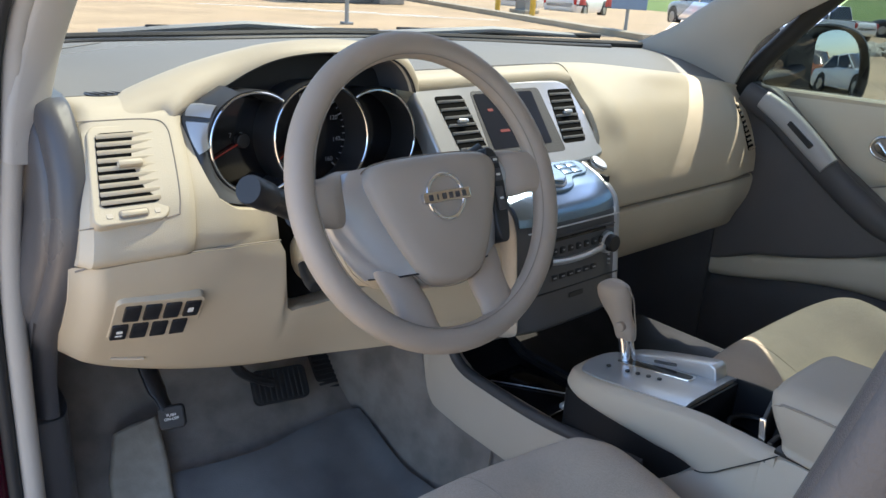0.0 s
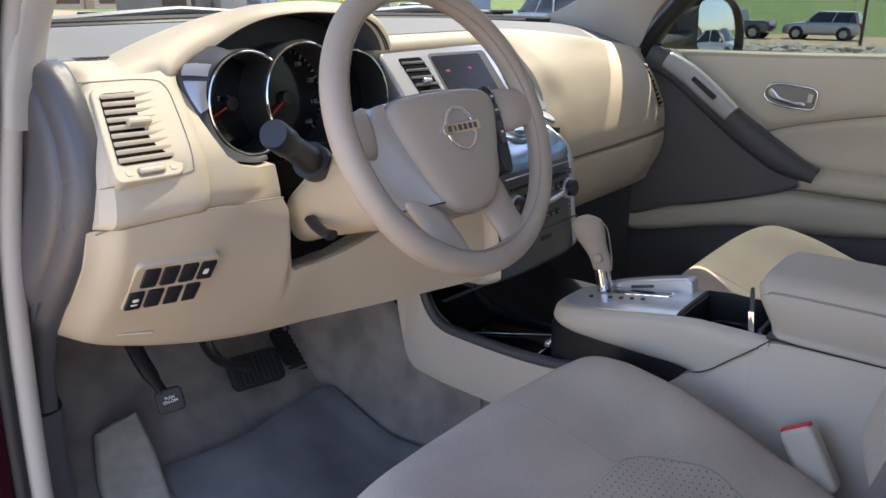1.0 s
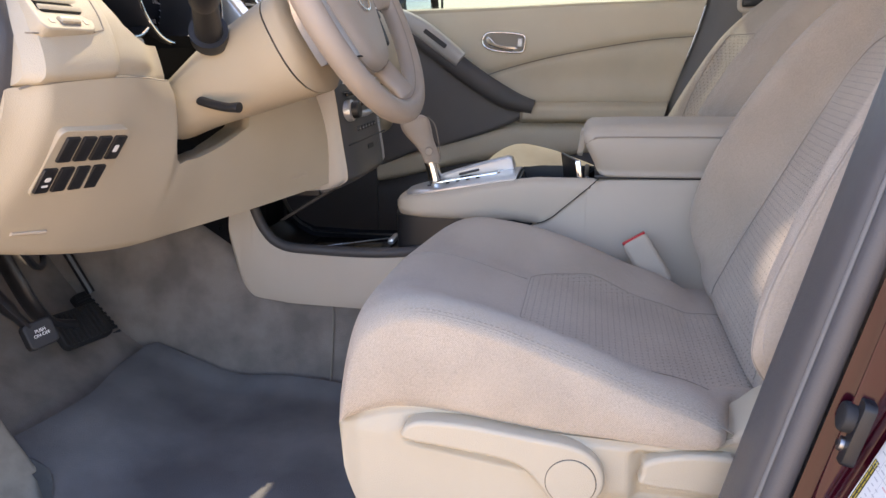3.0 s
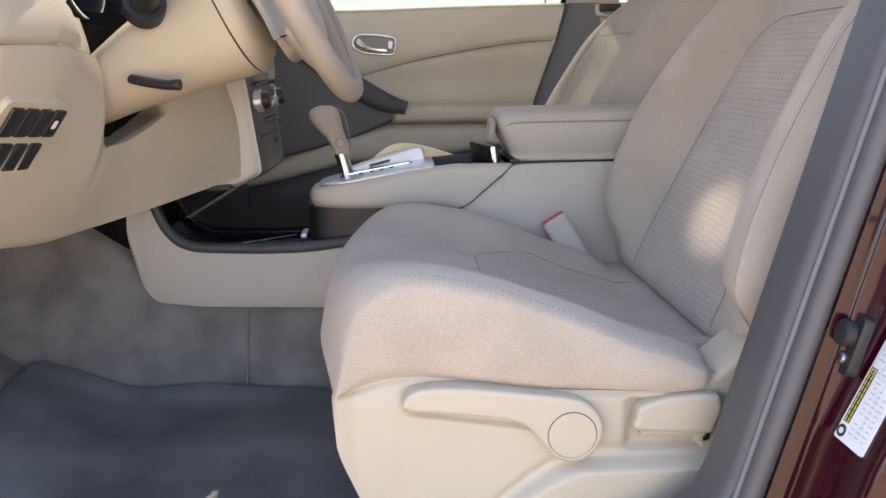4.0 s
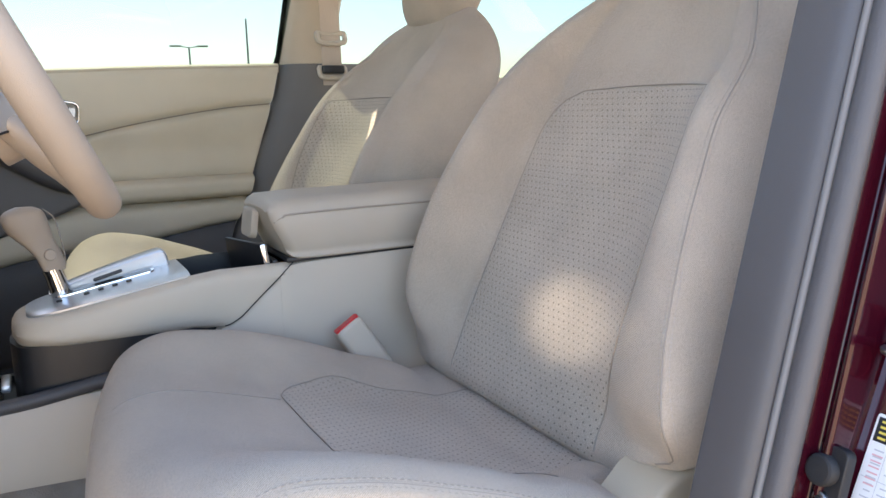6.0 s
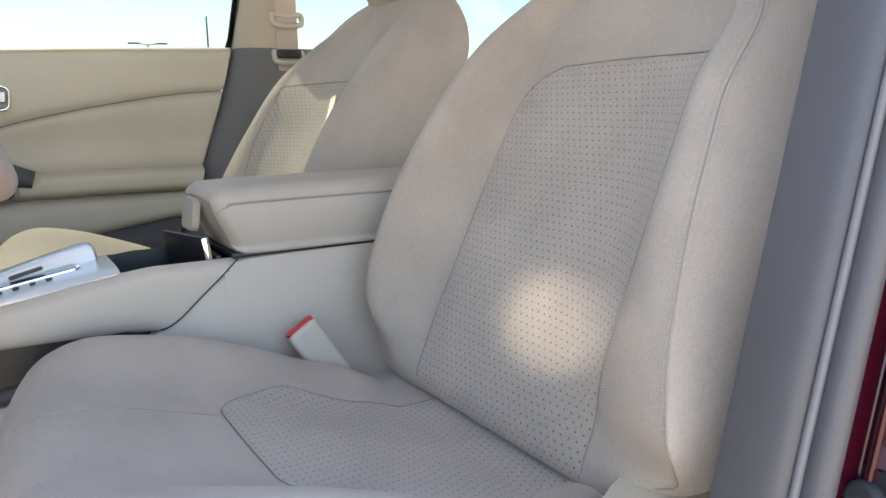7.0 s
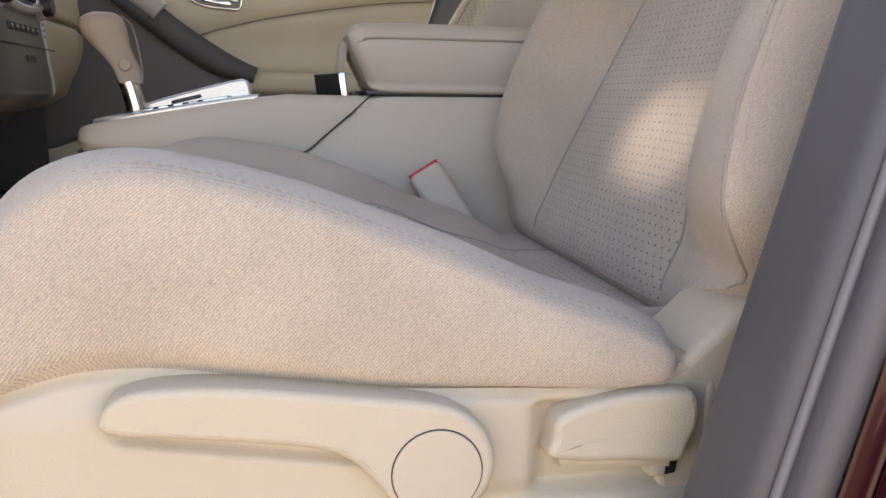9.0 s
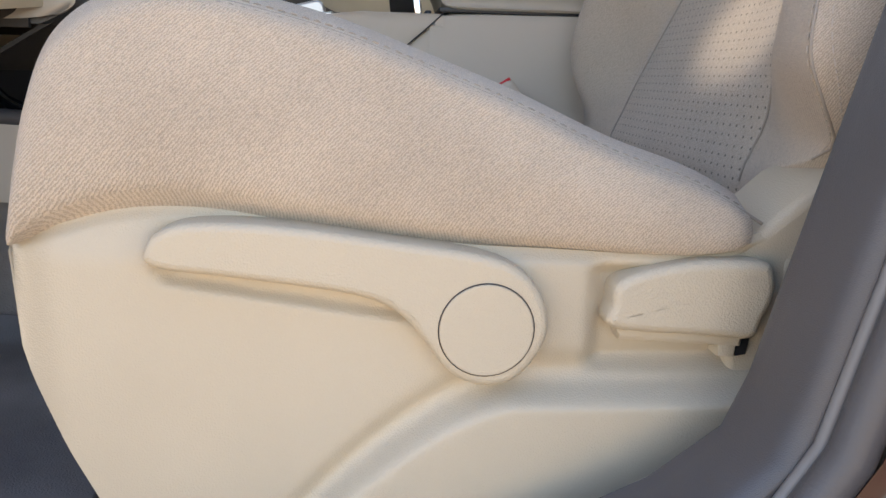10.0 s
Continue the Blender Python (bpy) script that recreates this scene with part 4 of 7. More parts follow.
# behind it two walls beside the cup holder, ending at the joint
for s in (1, -1):
    rr = []
    for y, z0 in ((0.482, 0.7305), (0.443, 0.731), (0.43, 0.733), (0.415, 0.7415), (0.40, 0.7545), (0.385, 0.767), (0.36, 0.789), (0.340, 0.806)):
        zt = 0.8085 - 0.11 * max(0, y - 0.443)
        rr.append(spl([(MID - s * a, y, z) for a, z in ((0.0830 - 0.013 * step(0.43, 0.482, y), z0), (0.084, min(z0 + 0.012, zt - 0.016)), (0.083, zt - 0.014), (0.076, zt - 0.003), (0.066, zt))], 16) + [Vector((MID - s * 0.064, y, z0))])
    part("cup_wall", loft([list(r) for r in zip(*[spl(c, 24) for c in zip(*rr)])]), BEIGE if s == 1 else BLACK, con)
jn = [(L - 0.001, y, z) for y, z in ((0.338, 0.8105), (0.36, 0.790), (0.385, 0.7685), (0.40, 0.7555), (0.415, 0.7425), (0.43, 0.734), (0.44, 0.7315))]
part("joint_line", tube(spl(jn, 40), 0.0009, 6), BLACK, con)
# cup holder: black box with two round wells
cup = part("cup_holder", sheet([[(MID - 0.066, 0.475, 0.806), (MID - 0.064, 0.470, 0.735), (MID + 0.064, 0.470, 0.735), (MID + 0.066, 0.475, 0.806)], [(MID - 0.066, 0.36, 0.806), (MID - 0.064, 0.362, 0.735), (MID + 0.064, 0.362, 0.735), (MID + 0.066, 0.36, 0.806)]], (0, 0, -0.006)), BLACK, con, "black cup holder")
part("cup_end", rbox((MID, 0.358, 0.775), (0.130, 0.008, 0.075), 0.002), BLACK, cup)
part("cup_end", rbox((MID, 0.476, 0.768), (0.130, 0.006, 0.066), 0.002), BLACK, cup)
zc = Plane((MID, 0, 0), (1, 0, 0), (0, 1, 0))
for dx in (-0.028, 0.03):
    part("well_ring", torus(zc, (dx, 0.425), 0.033, 0.004, 0.762, 36, 8), BLACK, cup)
part("flap", rbox((MID - 0.01, 0.385, 0.812), (0.105, 0.006, 0.050), 0.002, Matrix.Rotation(radians(17), 4, 'Z') @ Matrix.Rotation(radians(-8), 4, 'X')), BLACK, cup)
part("flap_edge", rbox((MID - 0.0615, 0.3705, 0.812), (0.004, 0.009, 0.050), 0.0015, Matrix.Rotation(radians(-8), 4, 'X')), CHROME, cup, "chrome edge of the cup holder flap")
# silver gear plate, following the housing's top
pr = []
for y, hw, z in ((0.682, 0.026, 0.7705), (0.676, 0.042, 0.7715), (0.66, 0.055, 0.775), (0.62, 0.0625, 0.7815), (0.56, 0.066, 0.7925), (0.50, 0.067, 0.8025), (0.478, 0.067, 0.8055)):
    pr.append([(MID - hw * s, y, z + 0.0035 * (1 - abs(s) ** 6)) for s in np.linspace(-1, 1, 21)])
pl_rows = [list(r) for r in zip(*[spl(c, 30) for c in zip(*pr)])]
gp = part("gear_plate", sheet(pl_rows, (0, 0, -0.004)), SILVER, con, "brushed silver gear plate")
tilt = Plane((MID, 0.58, 0.7935), (1, 0, 0), (0, 1, -0.178))
part("gate", plate(tilt, [(p[0] + 0.012, p[1] - 0.0) for p in rrect(0.016, 0.125, 0.006, 4)], -0.004, 0.0012, 0.0004), GLOSSBLACK, gp, "black gear gate")
part("gate_rim", plate(tilt, [(p[0] + 0.012, p[1]) for p in rrect(0.022, 0.133, 0.008, 4)], -0.004, 0.0006, 0.0004), CHROME, gp)
for i in range(5):
    part("position_mark", disc(tilt, (-0.022 + 0.0008 * i, 0.062 - 0.0185 * i - (0.016 if i else 0)), 0.0036, -0.003, 0.0012, 12, 0.0003), BLACK, gp)
wedge = spl([(0, 0.652, 0.782), (0, 0.620, 0.796), (0, 0.56, 0.814), (0, 0.51, 0.827), (0, 0.499, 0.8275), (0, 0.493, 0.822), (0, 0.490, 0.806)], 40) + [Vector((0, 0.49, 0.798)), Vector((0, 0.56, 0.786)), Vector((0, 0.652, 0.772))]
ld = part("ashtray_lid", prism([Vector((MID + 0.030, p.y, p.z)) for p in wedge], (0.030, 0, 0), 0.003, 2, True), SILVER, con, "raised silver lid")
part("lid_pull", rbox((MID + 0.0290, 0.575, 0.800), (0.004, 0.040, 0.005), 0.0018, Matrix.Rotation(radians(-14), 4, 'X')), DARK, ld)
# armrest box and lid
rings = []
for y, lift, pull in ((0.366, 0.020, 0.014), (0.362, 0.008, 0.006), (0.352, 0.002, 0.001), (0.30, 0, 0), (0.1, 0, 0), (-0.08, 0, 0)):
    zt = 0.901 - lift * 0.8
    zb = 0.812 + lift * 0.4
    l = L + 0.001 + pull
    half = [(l + 0.010, y + 0.020 * 0, zb), (l + 0.0015, y, zb + 0.010), (l - 0.003, y, 0.842), (l - 0.004, y, 0.866), (l + 0.001, y, 0.884), (l + 0.012, y, zt - 0.004), (l + 0.035, y, zt)]
    rings.append(spl(mirrored(half), 56, True))
rings = [[Vector((p[0], p[1] - 0.026 * step(0.885, 0.81, p[2]) * step(0.30, 0.36, p[1]), p[2])) for p in r] for r in rings]
arm = part("armrest", loft(rings), VINYL, con, "padded beige vinyl armrest", 60)
part("armrest_welt", tube(spl([(L + 0.006, 0.360, 0.868), (L + 0.0005, 0.349, 0.8755), (L - 0.0008, 0.33, 0.8795), (L - 0.0008, 0.2, 0.8805), (L - 0.0008, -0.06, 0.8805)], 40), 0.0016, 8), SEAM_SOFT, arm)
part("armrest_gap", rbox((MID, 0.13, 0.8125), (0.160, 0.43, 0.006), 0.001), BLACK, con)
part("lid_catch", plate(Plane((MID + 0.028, 0.368, 0.858), (-1, 0, 0), (0, -0.15, 1)), rrect(0.06, 0.045, 0.01, 4), -0.004, 0.006, 0.003), VINYL, arm, "catch of the armrest lid")
# black tray in front of the gear housing
tray = part("tray", sheet([[(L + 0.008, y, z + 0.0), (L + 0.013, y, z - 0.004), (L + 0.02, y, z - 0.016), (MID, y, z - 0.018), (R - 0.02, y, z - 0.016), (R - 0.008, y, z)] for y, z in ((0.955, 0.715), (0.93, 0.690), (0.90, 0.676), (0.8, 0.672), (0.6, 0.674), (0.46, 0.700))], (0, 0, -0.006)), TRAYBLACK, con, "black plastic open tray")
rim = spl([(L + 0.004, 0.962, 0.745), (L + 0.003, 0.945, 0.706), (L + 0.002, 0.915, 0.679), (L + 0.002, 0.86, 0.6705), (L + 0.002, 0.7, 0.669), (L + 0.003, 0.52, 0.695)], 40)
part("tray_rim", tube([p + Vector((0.004, 0, -0.001)) for p in rim], 0.0098, 12), DARK, tray, "dark grey rim of the tray")
part("tray_liner", rbox((MID - 0.01, 0.80, 0.660), (0.10, 0.16, 0.008), 0.003), GLOSSBLACK, tray)
part("liner_edge", tube([(MID - 0.055, 0.86, 0.667), (MID + 0.03, 0.735, 0.667)], 0.0012, 6), SILVER, tray)
part("socket_lid", rbox((MID - 0.005, 0.715, 0.676), (0.055, 0.012, 0.010), 0.003), SILVER, tray, "silver socket lid")
part("tray_back", sheet([[(L + 0.01, 0.965, z), (MID, 0.985, z), (R - 0.01, 0.965, z)] for z in (0.66, 0.74, 0.84)], (0, 0.01, 0)), TRAYBLACK, tray)
# solid black block put in to keep the cavity behind the tray dark
part("cavity_filler", rbox((0.962, 1.045, 0.735), (0.144, 0.13, 0.14), 0.006), TRAYBLACK, tray)
part("housing_foot", loft([spl([(MID - 0.068, 0.66, z), (MID - 0.035, 0.70, z), (MID + 0.035, 0.70, z), (MID + 0.068, 0.66, z), (MID + 0.07, 0.45, z), (MID - 0.07, 0.45, z)], 30, True) for z in (0.655, 0.70, 0.735)]), BLACK, con)

# gear lever: leather knob on a chrome stem
gl = thing("gear_lever", "taupe leather gear knob on a chrome stem", "gear lever", (0.965, 0.638, 0.775))
part("stem", tube([(0.973, 0.632, 0.762), (0.9725, 0.6385, 0.795), (0.972, 0.6445, 0.820)], [0.0145, 0.0130, 0.0122], 20), CHROME, gl, "polished chrome stem")
part("stem_collar", tube([(0.972, 0.644, 0.8155), (0.972, 0.645, 0.8205)], 0.0128, 20), CHROME, gl)
kn = []
for x, y, z, a, b in ((0.972, 0.6445, 0.819, 0.0125, 0.0135), (0.972, 0.646, 0.823, 0.0140, 0.0150), (0.971, 0.650, 0.838, 0.0155, 0.0170), (0.970, 0.658, 0.852, 0.0170, 0.0190), (0.969, 0.667, 0.866, 0.0195, 0.0235), (0.968, 0.673, 0.880, 0.0220, 0.0275), (0.968, 0.676, 0.893, 0.0220, 0.0275), (0.968, 0.675, 0.902, 0.018, 0.022), (0.968, 0.673, 0.907, 0.008, 0.010)):
    kn.append([(x + a * math.cos(t), y + b * math.sin(t) + 0.004 * math.cos(2 * t), z) for t in (2 * math.pi * k / 24 for k in range(24))])
knob = part("knob", loft([list(r) for r in zip(*[spl(c, 26) for c in zip(*kn)])]), LEATHER, gl, "stitched taupe leather knob", 60)
part("thumb_button", disc(Plane((0.9545, 0.645, 0.842), (0.1, -1, 0), (0, 0, 1)), (0, 0), 0.008, -0.004, 0.003, 18, 0.002), LEATHER, gl)
part("knob_seam", tube(spl([(0.9735, 0.627, 0.824), (0.971, 0.6275, 0.842), (0.968, 0.630, 0.862), (0.966, 0.633, 0.880), (0.965, 0.637, 0.893), (0.965, 0.648, 0.9035)], 16), 0.0010, 6), SEAM, knob)

# ---- dashboard ----
dash = thing("dashboard", "cream and grey plastic dashboard, partly in sunlight", "dashboard", (MID, 1.0, 0.75))

# grey top pad from the fascia's edge to the windscreen
front_y = curve1([(0.235, 1.04), (0.27, 1.032), (0.35, 1.030), (0.42, 1.04), (0.52, 1.05), (0.60, 1.055), (0.70, 1.05), (0.78, 1.03), (0.86, 1.02), (1.2, 1.02), (1.40, 0.985), (1.55, 0.985), (1.66, 0.98), (1.74, 0.978)])
front_z = curve1([(0.235, 1.172), (0.27, 1.1775), (0.35, 1.179), (0.42, 1.183), (0.52, 1.186), (0.60, 1.188), (0.70, 1.188), (0.78, 1.189), (0.86, 1.19), (1.2, 1.188), (1.45, 1.168), (1.62, 1.150), (1.74, 1.132)])


base_y = curve1([(0.2, 1.50), (0.45, 1.50), (0.6, 1.46), (0.97, 1.41), (1.16, 1.33), (1.42, 1.235), (1.70, 1.20)])


rows = []
for i in range(97):
    x = 0.232 + (1.745 - 0.232) * i / 96
    y0, z0, y1 = front_y(x), front_z(x), base_y(x)
    z1 = 1.205 - 0.02 * abs((x - MID) / 0.8) ** 2
    rows.append([(x, y0 + (y1 - y0) * u, z0 + (z1 - z0) * u + 0.012 * math.sin(math.pi * u) - (0.02 if u == 0 else 0)) for u in (0, 0.02, 0.08, 0.16, 0.26, 0.38, 0.5, 0.62, 0.74, 0.86, 1)])
part("top_pad", sheet(rows, (0, 0, -0.02)), PADGREY, dash, "pale grey textured top pad")
part("defroster_slot", tube(spl([(x, base_y(x) - 0.03, 1.207 - 0.02 * abs((x - MID) / 0.8) ** 2) for x in np.linspace(0.35, 1.55, 14)], 60), 0.006, 8), BLACK, dash)
part("screen_seal", tube(spl([(x, base_y(x) + 0.002, 1.212 - 0.02 * abs((x - MID) / 0.8) ** 2) for x in np.linspace(0.22, 1.70, 16)], 80), 0.008, 8), RUBBER, dash, "black seal under the windscreen")
sv = Plane((0.343, 1.046, 1.1785), (1, 0.12, 0), (0, 1, 0.06))
g = part("side_demister", plate(sv, [(0.028 * math.cos(2 * math.pi * k / 28), 0.018 * math.sin(2 * math.pi * k / 28)) for k in range(28)], -0.006, 0.002, 0.001), BLACK, dash, "oval black side demister")
for k in range(5):
    part("fin", rbox(sv.at(-0.018 + 0.009 * k, 0, 0.0015), (0.0022, 0.028, 0.003), 0.0008, Matrix.Rotation(radians(25), 4, 'Z')), DARK, g)

# driver's outer vent block
BLOCK = [(0.960, 1.000), (0.907, 1.0005), (0.889, 1.006), (0.885, 1.018), (0.890, 1.040), (0.904, 1.072), (0.934, 1.11), (0.967, 1.147), (0.982, 1.163), (1.0, 1.174), (1.03, 1.1785), (1.07, 1.176)]
block_y = curve1([(z, y) for y, z in BLOCK[2:9]])
rows = []
for k in range(14):
    u = k / 13
    x0 = 0.249 + (0.378 - 0.249) * u
    a = 0.020 * step(0.12, 0.0, u) ** 2 + 0.006 * step(0.93, 1.0, u)
    rows.append(spl([(x0 + 0.19 * (z - 1.0) + (0.004 if z > 1.16 else 0), y + a - 0.006 * (x0 - 0.31) / 0.065, z) for y, z in BLOCK], 44))
part("vent_block", sheet(rows, (0, 0.02, -0.004)), CREAM_GRAIN, dash, "cream grained vent block")
vz = Plane((0.3245, 0.9362, 1.1065), (1, 0.0, -0.02), (0.0, 0.655, 0.755))


def vent(pts, cv=0.0):
    """Points on the vent's face, leaning with the block."""
    return [(q[0] + 0.2 * (q[1] + cv), q[1] + cv) for q in pts]


bez = part("vent_bezel", plate(vz, vent(rrect(0.090, 0.130, 0.012, 5), -0.006), -0.016, 0.0030, 0.0024, 3), CREAM, dash, "cream vent surround")
# well coloured near black for the shade behind the slats
part("vent_well", plate(vz, vent(rrect(0.071, 0.097, 0.007, 4)), -0.004, 0.0041, 0.0003), PAINTED_SHADE, bez)
for k in range(9):
    v = -0.043 + 0.0108 * k
    m = vz.matrix(0.2 * v, v, 0.0046) @ Matrix.Rotation(radians(20), 4, 'X')
    part("vent_slat", rbox(m.translation, (0.070, 0.0058, 0.0020), 0.0008, m.to_3x3().to_4x4()), CREAM, bez)
m = vz.matrix(0.002, 0.003, 0.009)
part("vent_slider", rbox(m.translation, (0.030, 0.0085, 0.010), 0.003, m.to_3x3().to_4x4()), CREAM, bez)
m = vz.matrix(-0.010, -0.0595, 0.0045)
part("vent_wheel", rbox(m.translation, (0.032, 0.0080, 0.006), 0.003, m.to_3x3().to_4x4()), CREAM, bez)
part("wheel_gap", plate(vz, [(-0.010 + q[0], -0.0595 + q[1]) for q in rrect(0.035, 0.011, 0.004, 4)], 0.002, 0.0038, 0.0001), SEAM, bez)
for u in (-0.038, 0.018):
    part("vent_mark", plate(vz, [(u + q[0], -0.0595 + q[1]) for q in rrect(0.007, 0.006, 0.001, 2)], 0.003, 0.0037, 0.0001), BEIGE, bez)
line = spl([(-0.058, 0.067, 0), (-0.02, 0.068, 0), (0.040, 0.068, 0), (0.060, 0.058, 0), (0.058, 0.02, 0), (0.046, -0.055, 0), (0.036, -0.068, 0), (-0.02, -0.073, 0), (-0.072, -0.074, 0)], 60)
part("bezel_line", tube([Vector((p.x, block_y(p.z) - 0.006 * (p.x - 0.19 * (p.z - 1.0) - 0.31) / 0.065 - 0.0002, p.z)) for p in (vz.at(q.x, q.y, 0) for q in line)], 0.0009, 6), SEAM, bez)

# fascia between the vent block and the column, under the dials
low_z = curve1([(0.36, 1.004), (0.45, 0.999), (0.53, 0.990), (0.60, 0.99), (0.75, 1.0), (0.86, 1.02)])
TOPX = [0.36, 0.400, 0.406, 0.409, 0.411, 0.4125, 0.417, 0.425, 0.445, 0.475, 0.52, 0.65, 0.74, 0.79, 0.86]
TOPZ = [1.150, 1.154, 1.154, 1.150, 1.130, 1.109, 1.085, 1.062, 1.047, 1.039, 1.036, 1.037, 1.046, 1.05, 1.05]
rows = []
for x in list(np.linspace(0.362, 0.402, 8)) + list(np.linspace(0.404, 0.43, 22)) + list(np.linspace(0.435, 0.508, 16)):
    a, b = low_z(x), float(np.interp(x, TOPX, TOPZ))
    r = []
    for k in range(19):
        z = a + (b - a) * k / 18
        flat = 0.892 + 0.012 * step(0.42, 0.5, x) + (0.42 * (z - 1.0) ** 1.2 if z > 1.0 else 0)
        w = step(0.50, 0.42, x)
        r.append(Vector((x, (block_y(max(z, 1.006)) + 0.004) * w + flat * (1 - w), z)))
    r.append(r[-1] + Vector((0.004, 0.03, 0.001)))
    rows.append(r)
# black sheet painted in for the shade of the gap round the column
part("column_opening", sheet([[(x, 0.935 - 0.02 * step(0.5, 0.7, x), z) for z in (0.89, 0.95, 1.0, 1.034)] for x in (0.497, 0.6, 0.7, 0.80, 0.86)], (0, 0.01, 0)), PAINTED_SHADE, dash, "black sheet for the shade in the opening round the column")
# hidden block added to keep a sun spot off the lower panel
part("sun_leak_block", rbox((0.669, 0.89, 0.958), (0.034, 0.10, 0.006), 0.002), PAINTED_SHADE, dash)
part("fascia", sheet(rows, (0, 0.012, 0)), CREAM, dash, "cream fascia round the instruments", 60)

# hood over the dials: a rolled lip, then a skin that runs out into the top pad
LIPS = [(0.404, 0.977, 1.150), (0.410, 0.977, 1.155), (0.438, 0.985, 1.168), (0.481, 0.988, 1.190), (0.521, 0.984, 1.211), (0.559, 0.975, 1.225), (0.607, 0.964, 1.232), (0.653, 0.951, 1.232), (0.706, 0.939, 1.227), (0.732, 0.930, 1.215), (0.744, 0.921, 1.195), (0.750, 0.918, 1.176)]
CRESTS = [(0.393, 0.979, 1.158), (0.397, 0.984, 1.176), (0.440, 1.000, 1.202), (0.495, 1.012, 1.223), (0.535, 1.008, 1.235), (0.573, 1.000, 1.243), (0.622, 0.990, 1.247), (0.668, 0.978, 1.247), (0.722, 0.962, 1.240), (0.752, 0.948, 1.224), (0.764, 0.940, 1.200), (0.767, 0.938, 1.176)]
OUTS = [(0.352, 0.972, 1.152), (0.340, 0.995, 1.171), (0.352, 1.040, 1.178), (0.408, 1.090, 1.184), (0.490, 1.125, 1.193), (0.555, 1.145, 1.195), (0.622, 1.150, 1.195), (0.690, 1.135, 1.195), (0.745, 1.09, 1.192), (0.775, 1.04, 1.188), (0.783, 1.00, 1.182), (0.785, 0.985, 1.170)]
LIP, CREST, OUT = (spl(q, 72) for q in (LIPS, CRESTS, OUTS))
rings = [[p + Vector((0, 0.03, -0.002)) for p in LIP], [p + Vector((0, 0.010, -0.0015)) for p in LIP], LIP]
for u in (0.35, 0.7, 1.0):
    rings.append([p.lerp(q, u) + Vector((0, -0.008 * math.sin(math.pi * u), 0.0)) for p, q in zip(LIP, CREST)])
for u in (0.12, 0.25, 0.4, 0.55, 0.7, 0.85, 1.0):
    rings.append([Vector((p.x + (q.x - p.x) * u, p.y + (q.y - p.y) * u, q.z + (p.z - q.z) * (1 - u ** 1.7))) for p, q in zip(CREST, OUT)])
part("dial_hood", loft(rings, False), CREAM, dash, "cream hood over the instruments", 70)
part("hood_lining", loft([[p + Vector((0, 0.004, -0.001)) for p in LIP], [p + Vector((0.0, 0.04, -0.003)) for p in LIP], [Vector((0.59 + (p.x - 0.59) * 1.0, 1.04, p.z - 0.004)) for p in LIP]], False), DARK, dash, "dark grey lining of the hood", 70)
part("hood_line", tube([p + Vector((0, 0.001, -0.0012)) for p in LIP], 0.0014, 6), BLACK, dash)

# instruments: three deep cans with thin bright rims
ip = Plane((0.602, 0.943, 1.116), (1, -0.01, 0), (0, 0.10, 0.995))
pan = [(-0.196, 0.045), (-0.17, 0.07), (-0.10, 0.10), (0, 0.120), (0.10, 0.105), (0.165, 0.07), (0.190, 0.0), (0.175, -0.07), (0.10, -0.085), (0.0, -0.09), (-0.10, -0.085), (-0.16, -0.06), (-0.185, -0.01)]
bin_ = part("instrument_panel", plate(ip, [(q.x, q.y) for q in spl([(c, d, 0) for c, d in pan], 80, True)], -0.075, -0.062, 0.004), BLACK, dash, "black instrument panel")
CANS = (("mid", 0.0, 0.0, 0.0755, 0.003), ("left", -0.099, 0.001, 0.067, 0.0), ("right", 0.096, -0.008, 0.069, 0.0))
GREYMETAL = material("grey_metal_paint", (0.055, 0.057, 0.062), 0.42, metal=0.2)
DIM = material("dim_print", (0.20, 0.20, 0.21), 0.6)


def round_mid(u, v):
    return math.hypot(u, v) > 0.0785


